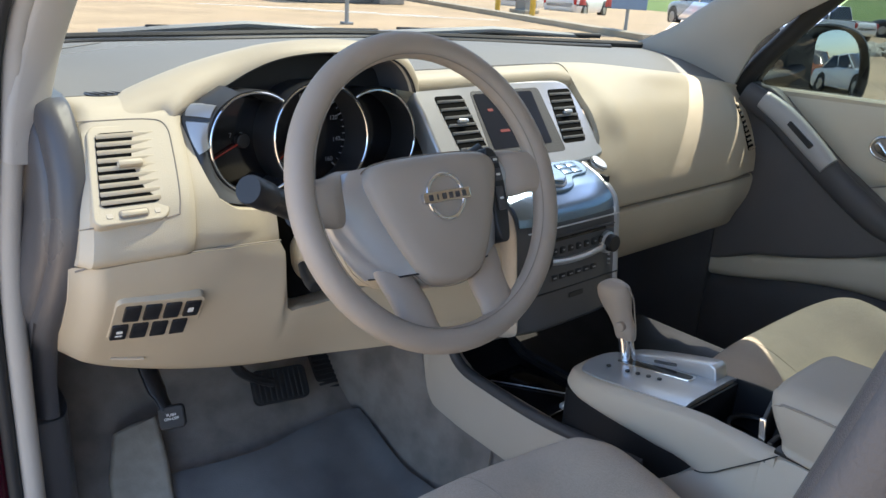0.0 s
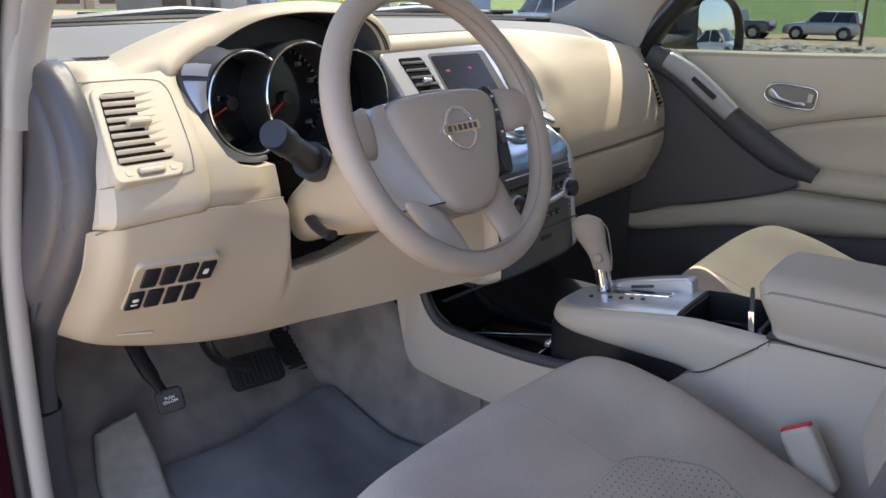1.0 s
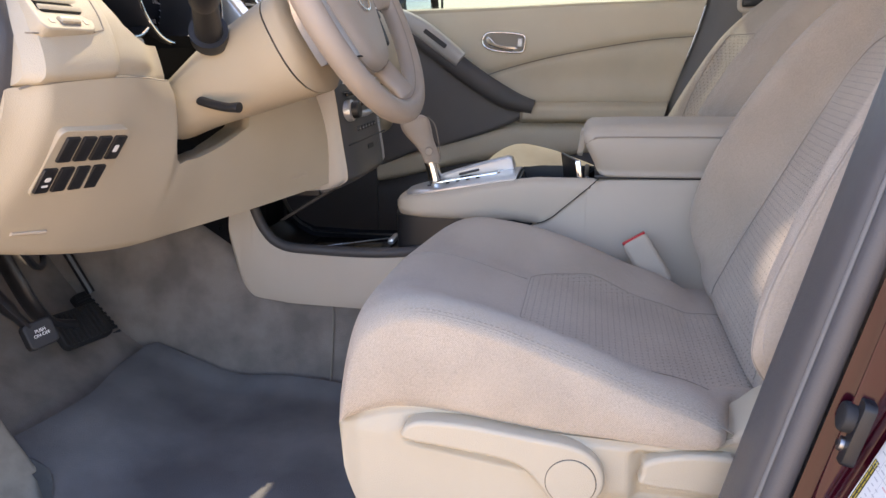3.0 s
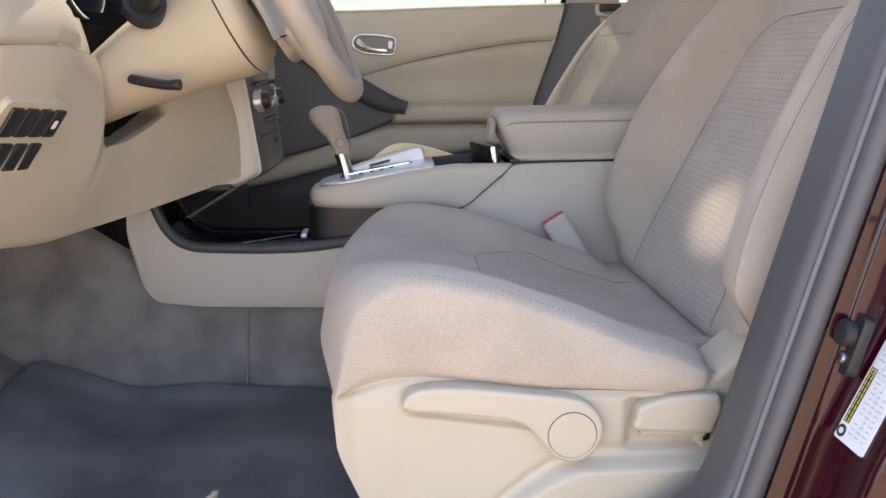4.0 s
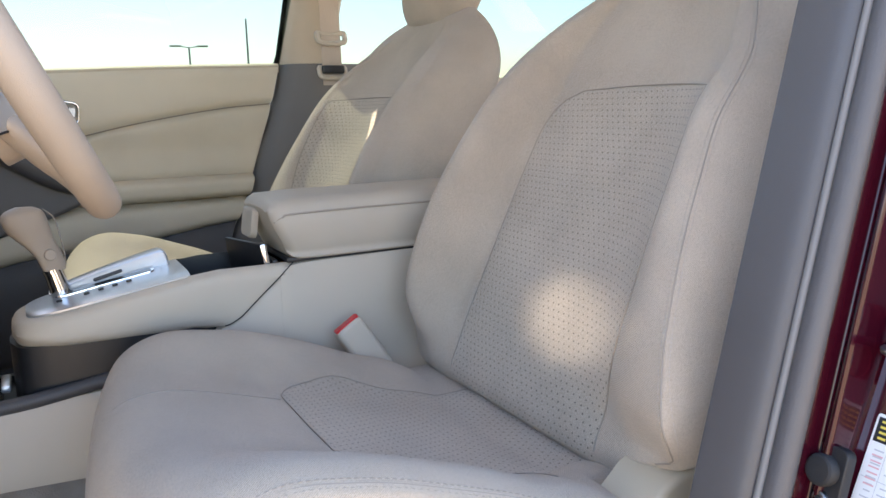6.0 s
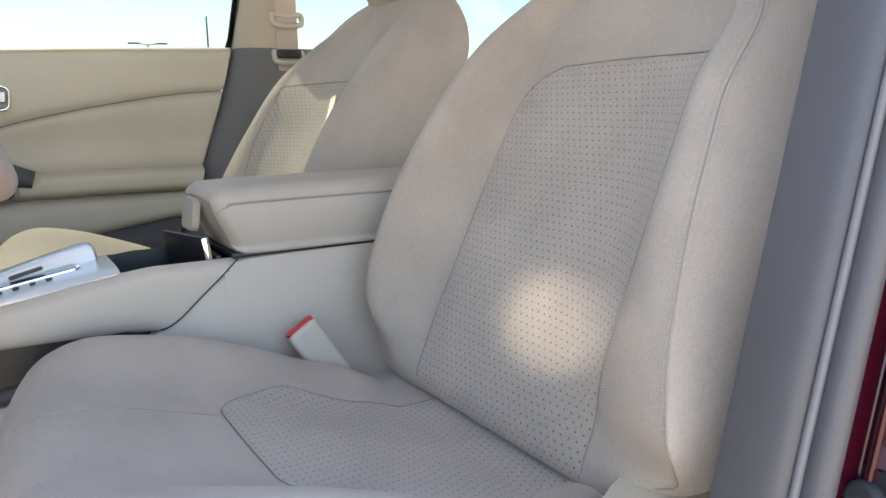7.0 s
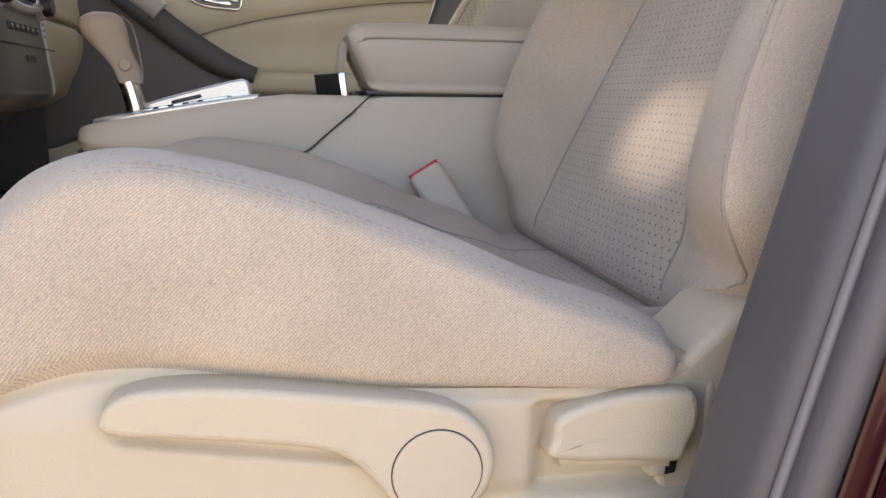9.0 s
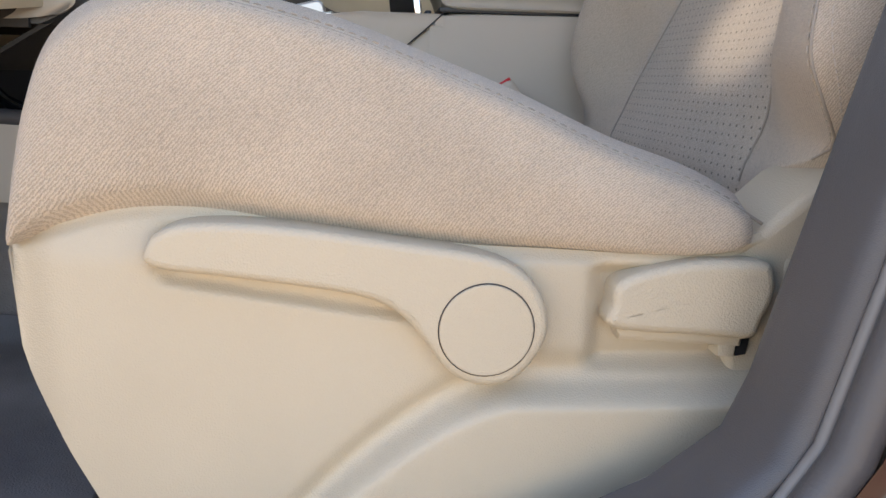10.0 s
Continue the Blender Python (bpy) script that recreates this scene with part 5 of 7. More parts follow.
for who, u, v, r, w in CANS:
    n = 96
    keep = [k for k in range(n) if who == "mid" or round_mid(u + r * math.cos(2 * math.pi * k / n), v + r * math.sin(2 * math.pi * k / n))]
    if who == "right":
        keep = [k - n if k > n // 2 else k for k in keep]
    keep.sort()
    if who == "mid":
        keep.append(n)
    ang = [2 * math.pi * k / n for k in keep]
    face = part("dial", disc(ip, (u, v), r, -0.060 + w * 0.5, -0.054 + w * 0.5, 64, 0.0005), GLOSSBLACK, bin_, "black round dial in a deep can")
    rg = [[ip.at(u + q * math.cos(c), v + q * math.sin(c), ww) for c in ang] for q, ww in ((r + 0.005, -0.060), (r + 0.005, w - 0.004), (r + 0.004, w - 0.0005), (r - 0.001, w - 0.0005), (r - 0.003, w - 0.008), (r - 0.003, -0.056))]
    part("dial_can", loft(rg, False), BLACK, face, "", 30)
    part("dial_ring", tube([ip.at(u + (r + 0.0008) * math.cos(c), v + (r + 0.0008) * math.sin(c), w) for c in ang], 0.0019, 8), CHROME, face, "thin chrome ring")
    if who == "right":
        continue
    bm = bmesh.new()
    for k in range(33 if who == "mid" else 0):
        c = radians(225 - 270 * k / 32)
        p1 = 0.071 - (0.007 if k % 4 == 0 else 0.004)
        t = 0.0011 if k % 4 == 0 else 0.0007
        cc, sn = math.cos(c), math.sin(c)
        bm.faces.new([bm.verts.new(ip.at(u + cc * q - sn * e, v + sn * q + cc * e, -0.0519 + w * 0.5)) for q, e in ((0.071, t), (0.071, -t), (p1, -t), (p1, t))])
    if who == "mid":
        part("dial_scale", bm, DIM, face)
        for k in range(9):
            c = radians(225 - 270 * k / 8)
            words(str(20 * k), ip, (u + math.cos(c) * 0.056, v + math.sin(c) * 0.056), 0.0095, DIM, face, "dial_figure", -0.0515 + w * 0.5)
        c = radians(215)
    else:
        bm.free()
        for k, txt in enumerate(("7", "8")):
            words(txt, ip, (-0.114 + 0.016 * k, 0.009), 0.0095, DIM, face, "dial_figure", -0.0535)
        c = radians(205)
    part("needle", tube([ip.at(u, v, -0.046), ip.at(u + math.cos(c) * r * 0.75, v + math.sin(c) * r * 0.75, -0.047)], [0.0016, 0.0008], 6), NEEDLE, face, "dim red needle")
    part("needle_hub", disc(ip, (u, v), 0.010, -0.054, -0.043, 20, 0.002), BLACK, face)

# metallic wing between the left can and the opening's edge, with two trip buttons
WA = [ip.at(-0.099 + 0.072 * math.cos(radians(c)), 0.001 + 0.072 * math.sin(radians(c)), 0.0) for c in (108, 130, 150, 180, 215, 250, 275)]
WB = [Vector(q) for q in ((0.470, 0.992, 1.190), (0.430, 0.986, 1.170), (0.411, 0.975, 1.154), (0.4135, 0.944, 1.109), (0.426, 0.912, 1.062), (0.476, 0.916, 1.044), (0.51, 0.928, 1.042))]
WAS, WBS = spl(WA, 60), spl(WB, 60)


def wing_at(i, u, lift=0.0):
    """u: 0 on the can's rim, 1 at the opening; swells a little towards the driver."""
    p = WAS[i].lerp(WBS[i], u)
    nrm = (WAS[min(i + 1, 59)] - WAS[max(i - 1, 0)]).cross(WBS[i] - WAS[i]).normalized()
    if nrm.y > 0:
        nrm = -nrm
    return p + nrm * (lift + 0.004 * math.sin(math.pi * u))


part("panel_wing", loft([[wing_at(i, u) for u in (0, 0.1, 0.25, 0.5, 0.75, 0.9, 1)] for i in range(60)], False), GREYMETAL, bin_, "grey metallic edge of the panel", 60)
for i0, i1 in ((13, 20), (21, 30)):
    rows = [[wing_at(i, u, 0.0055) for u in (0.05, 0.2, 0.45, 0.7, 0.82)] for i in range(i0, i1)]
    part("trip_button", sheet(rows, (0.006, 0.008, 0)), material("satin_button", (0.36, 0.37, 0.39), 0.35, metal=0.5), bin_, "silver trip button", 30)

# lower fascia with the switches, knee panel under the column
dz = curve1([(0.243, 0.999), (0.30, 1.0025), (0.38, 1.003), (0.45, 0.998), (0.49, 0.9935), (0.508, 0.992), (0.5105, 0.9915), (0.512, 0.990), (0.515, 0.90), (0.54, 0.884), (0.60, 0.890), (0.66, 0.912), (0.675, 0.925), (0.685, 0.985), (0.70, 1.0), (0.86, 1.0)])
bot_y = curve1([(0.243, 1.035), (0.30, 1.02), (0.40, 1.0), (0.50, 0.985), (0.60, 0.955), (0.70, 0.90), (0.80, 0.84), (0.86, 0.80)])
bot_z = curve1([(0.243, 0.838), (0.30, 0.812), (0.40, 0.785), (0.50, 0.768), (0.60, 0.768), (0.70, 0.777), (0.80, 0.790), (0.86, 0.800)])


def knee(x, u):
    """The driver's lower panel: u runs from its lower edge (0) to z = 1.0 (1)."""
    zb = bot_z(x)
    z = zb + (1.0 - zb) * u
    yt = 0.897 - 0.010 * step(0.25, 0.38, x) + 0.012 * step(0.40, 0.52, x) - 0.06 * step(0.55, 0.86, x)
    yb = bot_y(x)
    y = yb + (yt - yb) * (1 - max(0, 1 - u) ** 1.7) - 0.022 * math.sin(math.pi * u) * step(0.40, 0.55, x)
    y += 0.03 * step(0.275, 0.243, x)
    return Vector((x, y, z))


rows = []
for i in range(90):
    x = 0.243 + (0.858 - 0.243) * i / 89
    umax = (dz(x) - bot_z(x)) / (1.0 - bot_z(x))
    row = [knee(x, umax * k / 24) for k in range(25)]
    rows.append([row[0] + Vector((0, 0.10, 0.012)), row[0] + Vector((0, 0.012, -0.001))] + row + [row[-1] + Vector((0, 0.03, 0.0))])
lowp = part("lower_panel", sheet(rows, (0, 0.010, 0)), CREAM, dash, "cream lower panel with a knee bolster", 50)
part("seam_line", tube([(0.246, 0.912, 0.9985)] + [tuple(knee(x, (dz(x) - bot_z(x)) / (1 - bot_z(x))) + Vector((0, 0.002, 0.001))) for x in np.linspace(0.262, 0.508, 24)], 0.0013, 6), SEAM, lowp)
# another black sheet for the shade under the column
part("column_recess", sheet([[(x, 0.945 - 0.05 * step(0.55, 0.7, x), z) for z in (0.86, 0.92, 1.0, 1.05)] for x in (0.49, 0.55, 0.62, 0.70)], (0, 0.01, 0)), PAINTED_SHADE, dash, "black sheet for the shade in the recess round the steering column")

# switch panel
spn = Plane((0.3397, 0.9206, 0.9118), (0.103, -0.0135, -0.0095), (-0.0055, -0.0565, 0.0785))
frame_o = rrect(0.110, 0.090, 0.010, 5)
swp = part("switch_panel", plate(spn, [(p[0] * (1 - 0.4 * p[1]), p[1]) for p in frame_o], -0.03, 0.0010, 0.0010, 3), CREAM, dash, "cream switch panel")
for r in range(2):
    for k in range(4):
        u = -0.0385 + 0.0245 * k + (0.005 if r == 0 else -0.005)
        v = 0.0205 if r == 0 else -0.0215
        m = spn.matrix(u, v, 0.001)
        s = part("switch_blank" if not (r == 0 and k == 3 or r == 1 and k == 0) else "switch", rbox(m.translation, (0.0198, 0.0335, 0.007), 0.002, m.to_3x3().to_4x4()), BLACK, swp, "" if not (r == 0 and k == 3 or r == 1 and k == 0) else "black switch with a white symbol")
        if r == 0 and k == 3:
            part("symbol", plate(spn, [(u - 0.002 + p[0], v + p[1]) for p in rrect(0.007, 0.010, 0.001, 2)], 0.004, 0.0049, 0.0001), WHITE, s)
        elif r == 1 and k == 0:
            part("symbol", plate(spn, [(u + p[0], v + 0.003 + p[1]) for p in rrect(0.008, 0.006, 0.002, 3)], 0.004, 0.0049, 0.0001), WHITE, s)
            part("symbol", plate(spn, [(u + p[0], v - 0.006 + p[1]) for p in rrect(0.009, 0.003, 0.001, 2)], 0.004, 0.0049, 0.0001), WHITE, s)
part("release_slot", tube([knee(0.30, 0.12) + Vector((0, -0.001, 0)), knee(0.34, 0.14) + Vector((0, -0.002, 0))], [0.004, 0.005], 8, True, 0.5), BEIGE, lowp, "bonnet release recess")
kp = Plane(knee(0.786, 0.16) + Vector((0, -0.004, 0)), (0.86, -0.45, 0.08), (0, -0.3, 0.95))
words("AIRBAG", kp, (0, 0), 0.010, BEIGE, lowp, w=0.001)

# cream brow over the centre frame, running into the passenger's side
rows = []
for i in range(31):
    x = 0.762 + (1.215 - 0.762) * i / 30
    e = 0.010 * step(1.12, 1.215, x)
    rows.append(spl([(x, 1.045, 1.187 - e * 0.2), (x, 1.015, 1.1905 - e * 0.2), (x, 0.995, 1.186 - e), (x, 0.984, 1.176 - e), (x, 0.982, 1.162 - e), (x, 0.992, 1.152 - e)], 16))
part("centre_brow", sheet(rows, (0, 0.008, -0.012)), CREAM, dash, "cream brow over the centre frame", 60)
part("pad_line", tube([(0.335, 1.30, 1.2035), (0.40, 1.345, 1.2055), (0.452, 1.385, 1.2065)], [0.001, 0.0016, 0.0012], 6), PADGREY, dash)

# centre fascia: silver frame, two vents and the screen
cf = Plane((0.985, 0.935, 1.098), (1, -0.02, -0.01), (0.0, 0.62, 0.785))
fr_o = [(p.x, p.y) for p in spl([(-0.185, 0.083, 0), (-0.10, 0.088, 0), (0.0, 0.089, 0), (0.10, 0.088, 0), (0.158, 0.083, 0), (0.178, 0.06, 0), (0.19, 0.0, 0), (0.195, -0.06, 0), (0.175, -0.075, 0), (0.10, -0.083, 0), (0.0, -0.085, 0), (-0.10, -0.083, 0), (-0.175, -0.078, 0), (-0.185, -0.04, 0), (-0.188, 0.03, 0)], 90, True)]
cen = part("centre_frame", plate(cf, fr_o, -0.03, 0.006, 0.006, 3), SILVER, dash, "silver centre frame")
VENTGREY = material("grey_vent_slat", (0.24, 0.235, 0.23), 0.45)
# both vent faces are near black to paint the shade between slats
for s, cu in ((-1, -0.118), (1, 0.135)):
    w = part("centre_vent", plate(cf, [(cu + p[0] - s * 0.12 * p[1] * -1, 0.012 + p[1]) for p in rrect(0.060, 0.108, 0.006, 4)], -0.004, 0.0066, 0.0004), PAINTED_SHADE, cen, "centre air vent")
    for k in range(7):
        v = 0.012 - 0.044 + 0.0145 * k
        m = cf.matrix(cu + s * 0.12 * (v - 0.012), v, 0.008) @ Matrix.Rotation(radians(28), 4, 'X')
        part("vent_slat", rbox(m.translation, (0.058, 0.0046, 0.0026), 0.0009, m.to_3x3().to_4x4()), VENTGREY, w)
    m = cf.matrix(cu, 0.016, 0.012)
    part("vent_slider", rbox(m.translation, (0.020, 0.007, 0.008), 0.002, m.to_3x3().to_4x4()), SILVER, w)
rec = part("screen_recess", plate(cf, [(0.008 + p[0] * (1 - 0.6 * p[1]), 0.008 + p[1]) for p in rrect(0.172, 0.128, 0.008, 4)], -0.004, 0.0064, 0.0004), DARK, cen, "dark screen surround")
part("screen", plate(cf, [(0.0 + p[0], 0.014 + p[1]) for p in rrect(0.140, 0.104, 0.004, 3)], -0.002, 0.0072, 0.0004), SCREEN, rec, "dark display with faint red figures")
for k, (u, v, wd) in enumerate(((-0.03, -0.02, 0.022), (0.035, -0.024, 0.018), (-0.045, 0.02, 0.012), (0.02, 0.022, 0.010))):
    part("display_line", plate(cf, [(u + p[0], 0.014 + v + p[1]) for p in rrect(wd, 0.005, 0.001, 2)], 0.0070, 0.0076, 0.0001), glow("red_display_light", (0.9, 0.05, 0.04), 0.06), rec)

# control shelf and the stack below
L2, R2, CX = 0.862, 1.108, 0.985
SIDE = [(0.888, 1.040), (0.872, 1.034), (0.835, 1.020), (0.808, 1.004), (0.792, 0.990), (0.784, 0.975), (0.780, 0.962), (0.776, 0.935), (0.772, 0.90), (0.766, 0.85), (0.762, 0.815), (0.766, 0.798), (0.80, 0.780)]


def stack_line(x, n):
    """The stack's outline from the shelf's rear edge down to its foot, at x."""
    d = 0.014 * abs((x - CX) / 0.123) ** 4
    return spl([(x, y + d, z) for y, z in SIDE], n)


def on_stack(x, u):
    return stack_line(x, 101)[int(round(u * 100))]


# base colour carries the blue of the sky's reflection
PANEL = material("sky_tinted_panel", (0.27, 0.36, 0.47), 0.26, metal=0.8)
FACE = material("dark_satin_panel", (0.085, 0.087, 0.092), 0.3, grain=0.1, grain_size=900, stain=0.1)
stack = part("centre_panel", sheet(list(zip(*[stack_line(x, 60) for x in np.linspace(L2, R2, 25)])), (0, 0.02, 0)), FACE, dash, "dark grey centre panel with radio and climate controls", 50)
for s, x in ((-1, L2), (1, R2)):
    rows = []
    for u in np.linspace(0.0, 0.95, 46):
        e = on_stack(x, u)
        w = (0.036 - 0.012 * u) if s == 1 else 0.010
        rows.append(spl([e + Vector((-s * 0.001, -0.001, 0)), e + Vector((s * 0.004, -0.0045, 0.002)), e + Vector((s * w * 0.45, -0.001, 0.001)), e + Vector((s * w * 0.8, 0.008, -0.001)), e + Vector((s * w, 0.024, -0.004)), e + Vector((s * w, 0.05, -0.006))], 14))
    part("stack_edge", sheet(rows, (0, 0.008, 0)), SILVER if s == 1 else EDGEGREY, stack, "satin silver edge strip" if s == 1 else "pale grey edge strip", 60)
panel = []
for u in np.linspace(0.04, 0.43, 22):
    panel.append([on_stack(x, u) + Vector((0, -0.002 - 0.004 * math.sin(math.pi * (u - 0.04) / 0.39), 0.003)) for x in np.linspace(L2 + 0.005, R2 - 0.005, 22)])
ctl = part("control_panel", sheet(panel, (0, 0.006, -0.004)), PANEL, stack, "glossy control shelf with a round knob, the sky's blue reflection in its colour")
cp = Plane((CX, 0.846, 1.0295), (1, 0, 0), (0, 0.93, 0.36))
plinth = [(p.x, p.y) for p in spl([(-0.092, 0.030, 0), (0, 0.034, 0), (0.092, 0.030, 0), (0.094, -0.004, 0), (0.05, -0.012, 0), (0.028, -0.034, 0), (0, -0.040, 0), (-0.028, -0.034, 0), (-0.05, -0.012, 0), (-0.094, -0.004, 0)], 60, True)]
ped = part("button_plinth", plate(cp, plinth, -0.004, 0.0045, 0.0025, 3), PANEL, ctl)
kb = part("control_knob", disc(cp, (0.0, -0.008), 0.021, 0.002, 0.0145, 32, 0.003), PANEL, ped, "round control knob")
part("knob_ring", torus(cp, (0, -0.008), 0.0225, 0.0022, 0.006, 36, 8), SILVER, kb)
for u in (-0.070, -0.045, 0.045, 0.070):
    for v in (0.018, 0.003):
        m = cp.matrix(u, v, 0.0050)
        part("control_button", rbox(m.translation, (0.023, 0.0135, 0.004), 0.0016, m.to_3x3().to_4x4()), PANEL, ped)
hz = Plane((1.136, 0.861, 1.0345), (1, 0.1, -0.05), (0, 0.86, 0.5))
hb = part("hazard_button", plate(hz, [(0.0135 * math.cos(2 * math.pi * k / 28), 0.0165 * math.sin(2 * math.pi * k / 28)) for k in range(28)], -0.006, 0.0035, 0.0015), SILVER, dash, "oval silver hazard button")
part("button_gap", torus(hz, (0, 0), 0.0146, 0.0011, 0.0, 36, 6, 1.2), DARK, hb)
rf = Plane((CX, 0.7755, 0.925), (1, 0, 0), (0, 0.115, 1))
part("shelf_line", rbox(rf.at(0.0, 0.044, 0.0035), (0.226, 0.004, 0.0018), 0.0006), SILVER, stack, "thin bright line")
part("disc_slot", rbox(rf.at(0.0, 0.024, 0.001), (0.19, 0.006, 0.0055), 0.001), GLOSSBLACK, stack, "black disc slot")
part("slot_lip", rbox(rf.at(0.0, 0.0285, 0.002), (0.205, 0.006, 0.0018), 0.0006), DARK, stack)
part("eject_button", rbox(rf.at(0.088, 0.024, 0.003), (0.022, 0.006, 0.006), 0.002), DARK, stack)
for k in range(8):
    m = rf.matrix(-0.070 + 0.020 * k, 0.004, 0.001)
    part("radio_button", rbox(m.translation, (0.0125, 0.0125, 0.006), 0.0028, m.to_3x3().to_4x4()), BLACK, stack)
    part("button_mark", plate(rf, [(-0.070 + 0.020 * k + p[0], 0.005 + p[1]) for p in rrect(0.005, 0.0025, 0.001, 2)], 0.003, 0.0048, 0.0001), DIMWHITE, stack)
bar = [rf.at(u, -0.016 + 0.010 * (abs(u) / 0.085) ** 2, 0.002) for u in np.linspace(-0.085, 0.085, 24)]
part("silver_band", tube(bar, 0.0085, 12, True, 0.7), SILVER, stack, "silver band between the knobs")
for u in (-0.086, 0.086):
    kb = part("climate_knob", disc(rf, (u, -0.004), 0.0150, -0.01, 0.019, 28, 0.003), BLACK, stack, "black climate knob in a silver ring")
    part("knob_ring", disc(rf, (u, -0.004), 0.0195, -0.01, 0.007, 36, 0.004), SILVER, kb)
for k in range(6):
    m = rf.matrix(-0.050 + 0.020 * k, -0.040, 0.0)
    part("climate_button", rbox(m.translation, (0.0155, 0.0095, 0.006), 0.002, m.to_3x3().to_4x4()), BLACK, stack)
    part("button_mark", plate(rf, [(-0.050 + 0.020 * k + p[0], -0.040 + p[1]) for p in rrect(0.008, 0.0022, 0.0008, 2)], 0.0025, 0.0037, 0.0001), DIMWHITE, stack)
for v in (-0.028, -0.036, -0.044):
    part("side_mark", plate(rf, [(0.094 + p[0], v + p[1]) for p in rrect(0.004, 0.003, 0.0008, 2)], -0.002, 0.0012, 0.0001), DIMWHITE, stack)
part("lower_line", rbox(rf.at(0, -0.062, 0.0005), (0.24, 0.004, 0.0016), 0.0006), BLACK, stack)
part("socket_label", plate(rf, [(0.005 + p[0], -0.078 + p[1]) for p in rrect(0.036, 0.009, 0.002, 3)], -0.001, 0.0022, 0.0005), BLACK, stack)

# side walls of the stack down to the tunnel
for s, x in ((1, L2 - 0.010), (-1, R2 + 0.016)):
    part("side_cheek", sheet([[(x + s * 0.022 * step(0.80, 0.70, z), y, z) for y in np.linspace(0.825, 1.15, 8)] for z in (0.775, 0.82, 0.9, 1.02)], (0.008 * s, 0, 0)), BLACK, stack)
part("stack_foot", sheet([[(x, 0.80 + 0.10 * u, 0.785 - 0.06 * u) for x in (L2 + 0.01, MID, R2 - 0.01)] for u in (0, 0.5, 1)], (0, 0.01, 0)), BLACK, stack)

# passenger's side: cream upper roll, gap and glove box
rows, rows2 = [], []
for i in range(48):
    x = 1.135 + (1.748 - 1.135) * i / 47
    e = step(1.60, 1.75, x)
    b = 0.022 * step(1.20, 1.135, x)
    f = front_y(x)
    rows.append(spl([(x, f + 0.012, front_z(x) + 0.001), (x, f - 0.02, front_z(x) - 0.003), (x, 0.935 + b + 0.022 * e, 1.142 - 0.022 * e), (x, 0.897 + b + 0.040 * e, 1.105 - 0.012 * e), (x, 0.868 + b + 0.040 * e, 1.05), (x, 0.853 + b + 0.03 * e, 0.99), (x, 0.853 + b + 0.025 * e, 0.955), (x, 0.858 + b + 0.02 * e, 0.9405), (x, 0.88 + b, 0.9385)], 36))
    rows2.append(spl([(x, 0.885 + b, 0.9335), (x, 0.862 + b + 0.02 * e, 0.932), (x, 0.856 + b + 0.02 * e, 0.92), (x, 0.862 + b + 0.02 * e, 0.88), (x, 0.885 + b + 0.02 * e, 0.83), (x, 0.93 + b, 0.79), (x, 1.02 + b, 0.765), (x, 1.2, 0.76)], 30))
rows = [[Vector((p.x + 0.044 * step(1.0, 1.075, p.z) * (1.748 - p.x) / 0.613, p.y, p.z)) for p in r] for r in rows]
part("passenger_roll", sheet(rows, (0, 0.02, 0)), CREAM, dash, "cream passenger side panel in the sun", 60)
part("glove_box", sheet(rows2, (0, 0.02, 0)), CREAM, dash, "cream glove box lid", 60)
part("trim_strip", tube([(1.16 + 0.55 * u, 0.868 + 0.028 * step(1.20, 1.125, 1.16 + 0.55 * u), 0.936) for u in np.linspace(0, 1, 20)], 0.0038, 8), material("dark_trim_strip", (0.18, 0.16, 0.13), 0.4), dash)


def roll(x, z, lift):
    """A point on the roll's outer end, lifted off its skin."""
    r = rows[min(47, max(0, round((x - 1.135) / 0.613 * 47)))]
    y = float(np.interp(z, [p.z for p in r][::-1], [p.y for p in r][::-1]))
    return Vector((x, y - 0.8 * lift, z + 0.5 * lift))


def vent_x(z, u):
    return 1.668 + 0.034 * (1.094 - z) / 0.097 + 0.034 * u


# near-black backing paints the shade in this vent
pvt = part("passenger_vent", sheet([[roll(vent_x(z, u), z, 0.003) for u in np.linspace(0, 1, 7)] for z in np.linspace(0.992, 1.094, 15)], (0, 0.004, 0)), PAINTED_SHADE, dash, "side vent with cream slats")
for k in range(10):
    z = 0.993 + 0.0108 * k
    part("vent_slat", sheet([[roll(vent_x(z + h, u), z + h, w) for u in np.linspace(0, 1, 7)] for h, w in ((0, 0.004), (0.0006, 0.0075), (0.0032, 0.0075), (0.0038, 0.004))], (0, 0.003, 0)), CREAM, pvt)
# dark wall behind everything, under the dash
part("firewall_pad", sheet([[(x, 1.40, z) for z in (0.5, 0.8, 1.15)] for x in (0.26, 0.955, 1.74)], (0, 0.02, 0)), BLACK, dash)

# ---- steering wheel and column ----
sw = thing("steering_wheel", "taupe steering wheel with silver spoke trim and a round badge", "steering wheel", (0.588, 0.68, 1.09))
wp = Plane((0.588, 0.675, 1.106), (1, -0.035, 0), (0.0, 0.425, 0.905))
hp = Plane(wp.at(0.005, 0, -0.030), wp.u, wp.v)
part("rim", torus(wp, (0, 0), 0.1755, 0.0158, 0, 96, 20), LEATHER, sw, "taupe leather rim")
rs = torus(wp, (0, 0), 0.1622, 0.0006, 0.010, 96, 6)
part("rim_seam", rs, SEAM, sw)


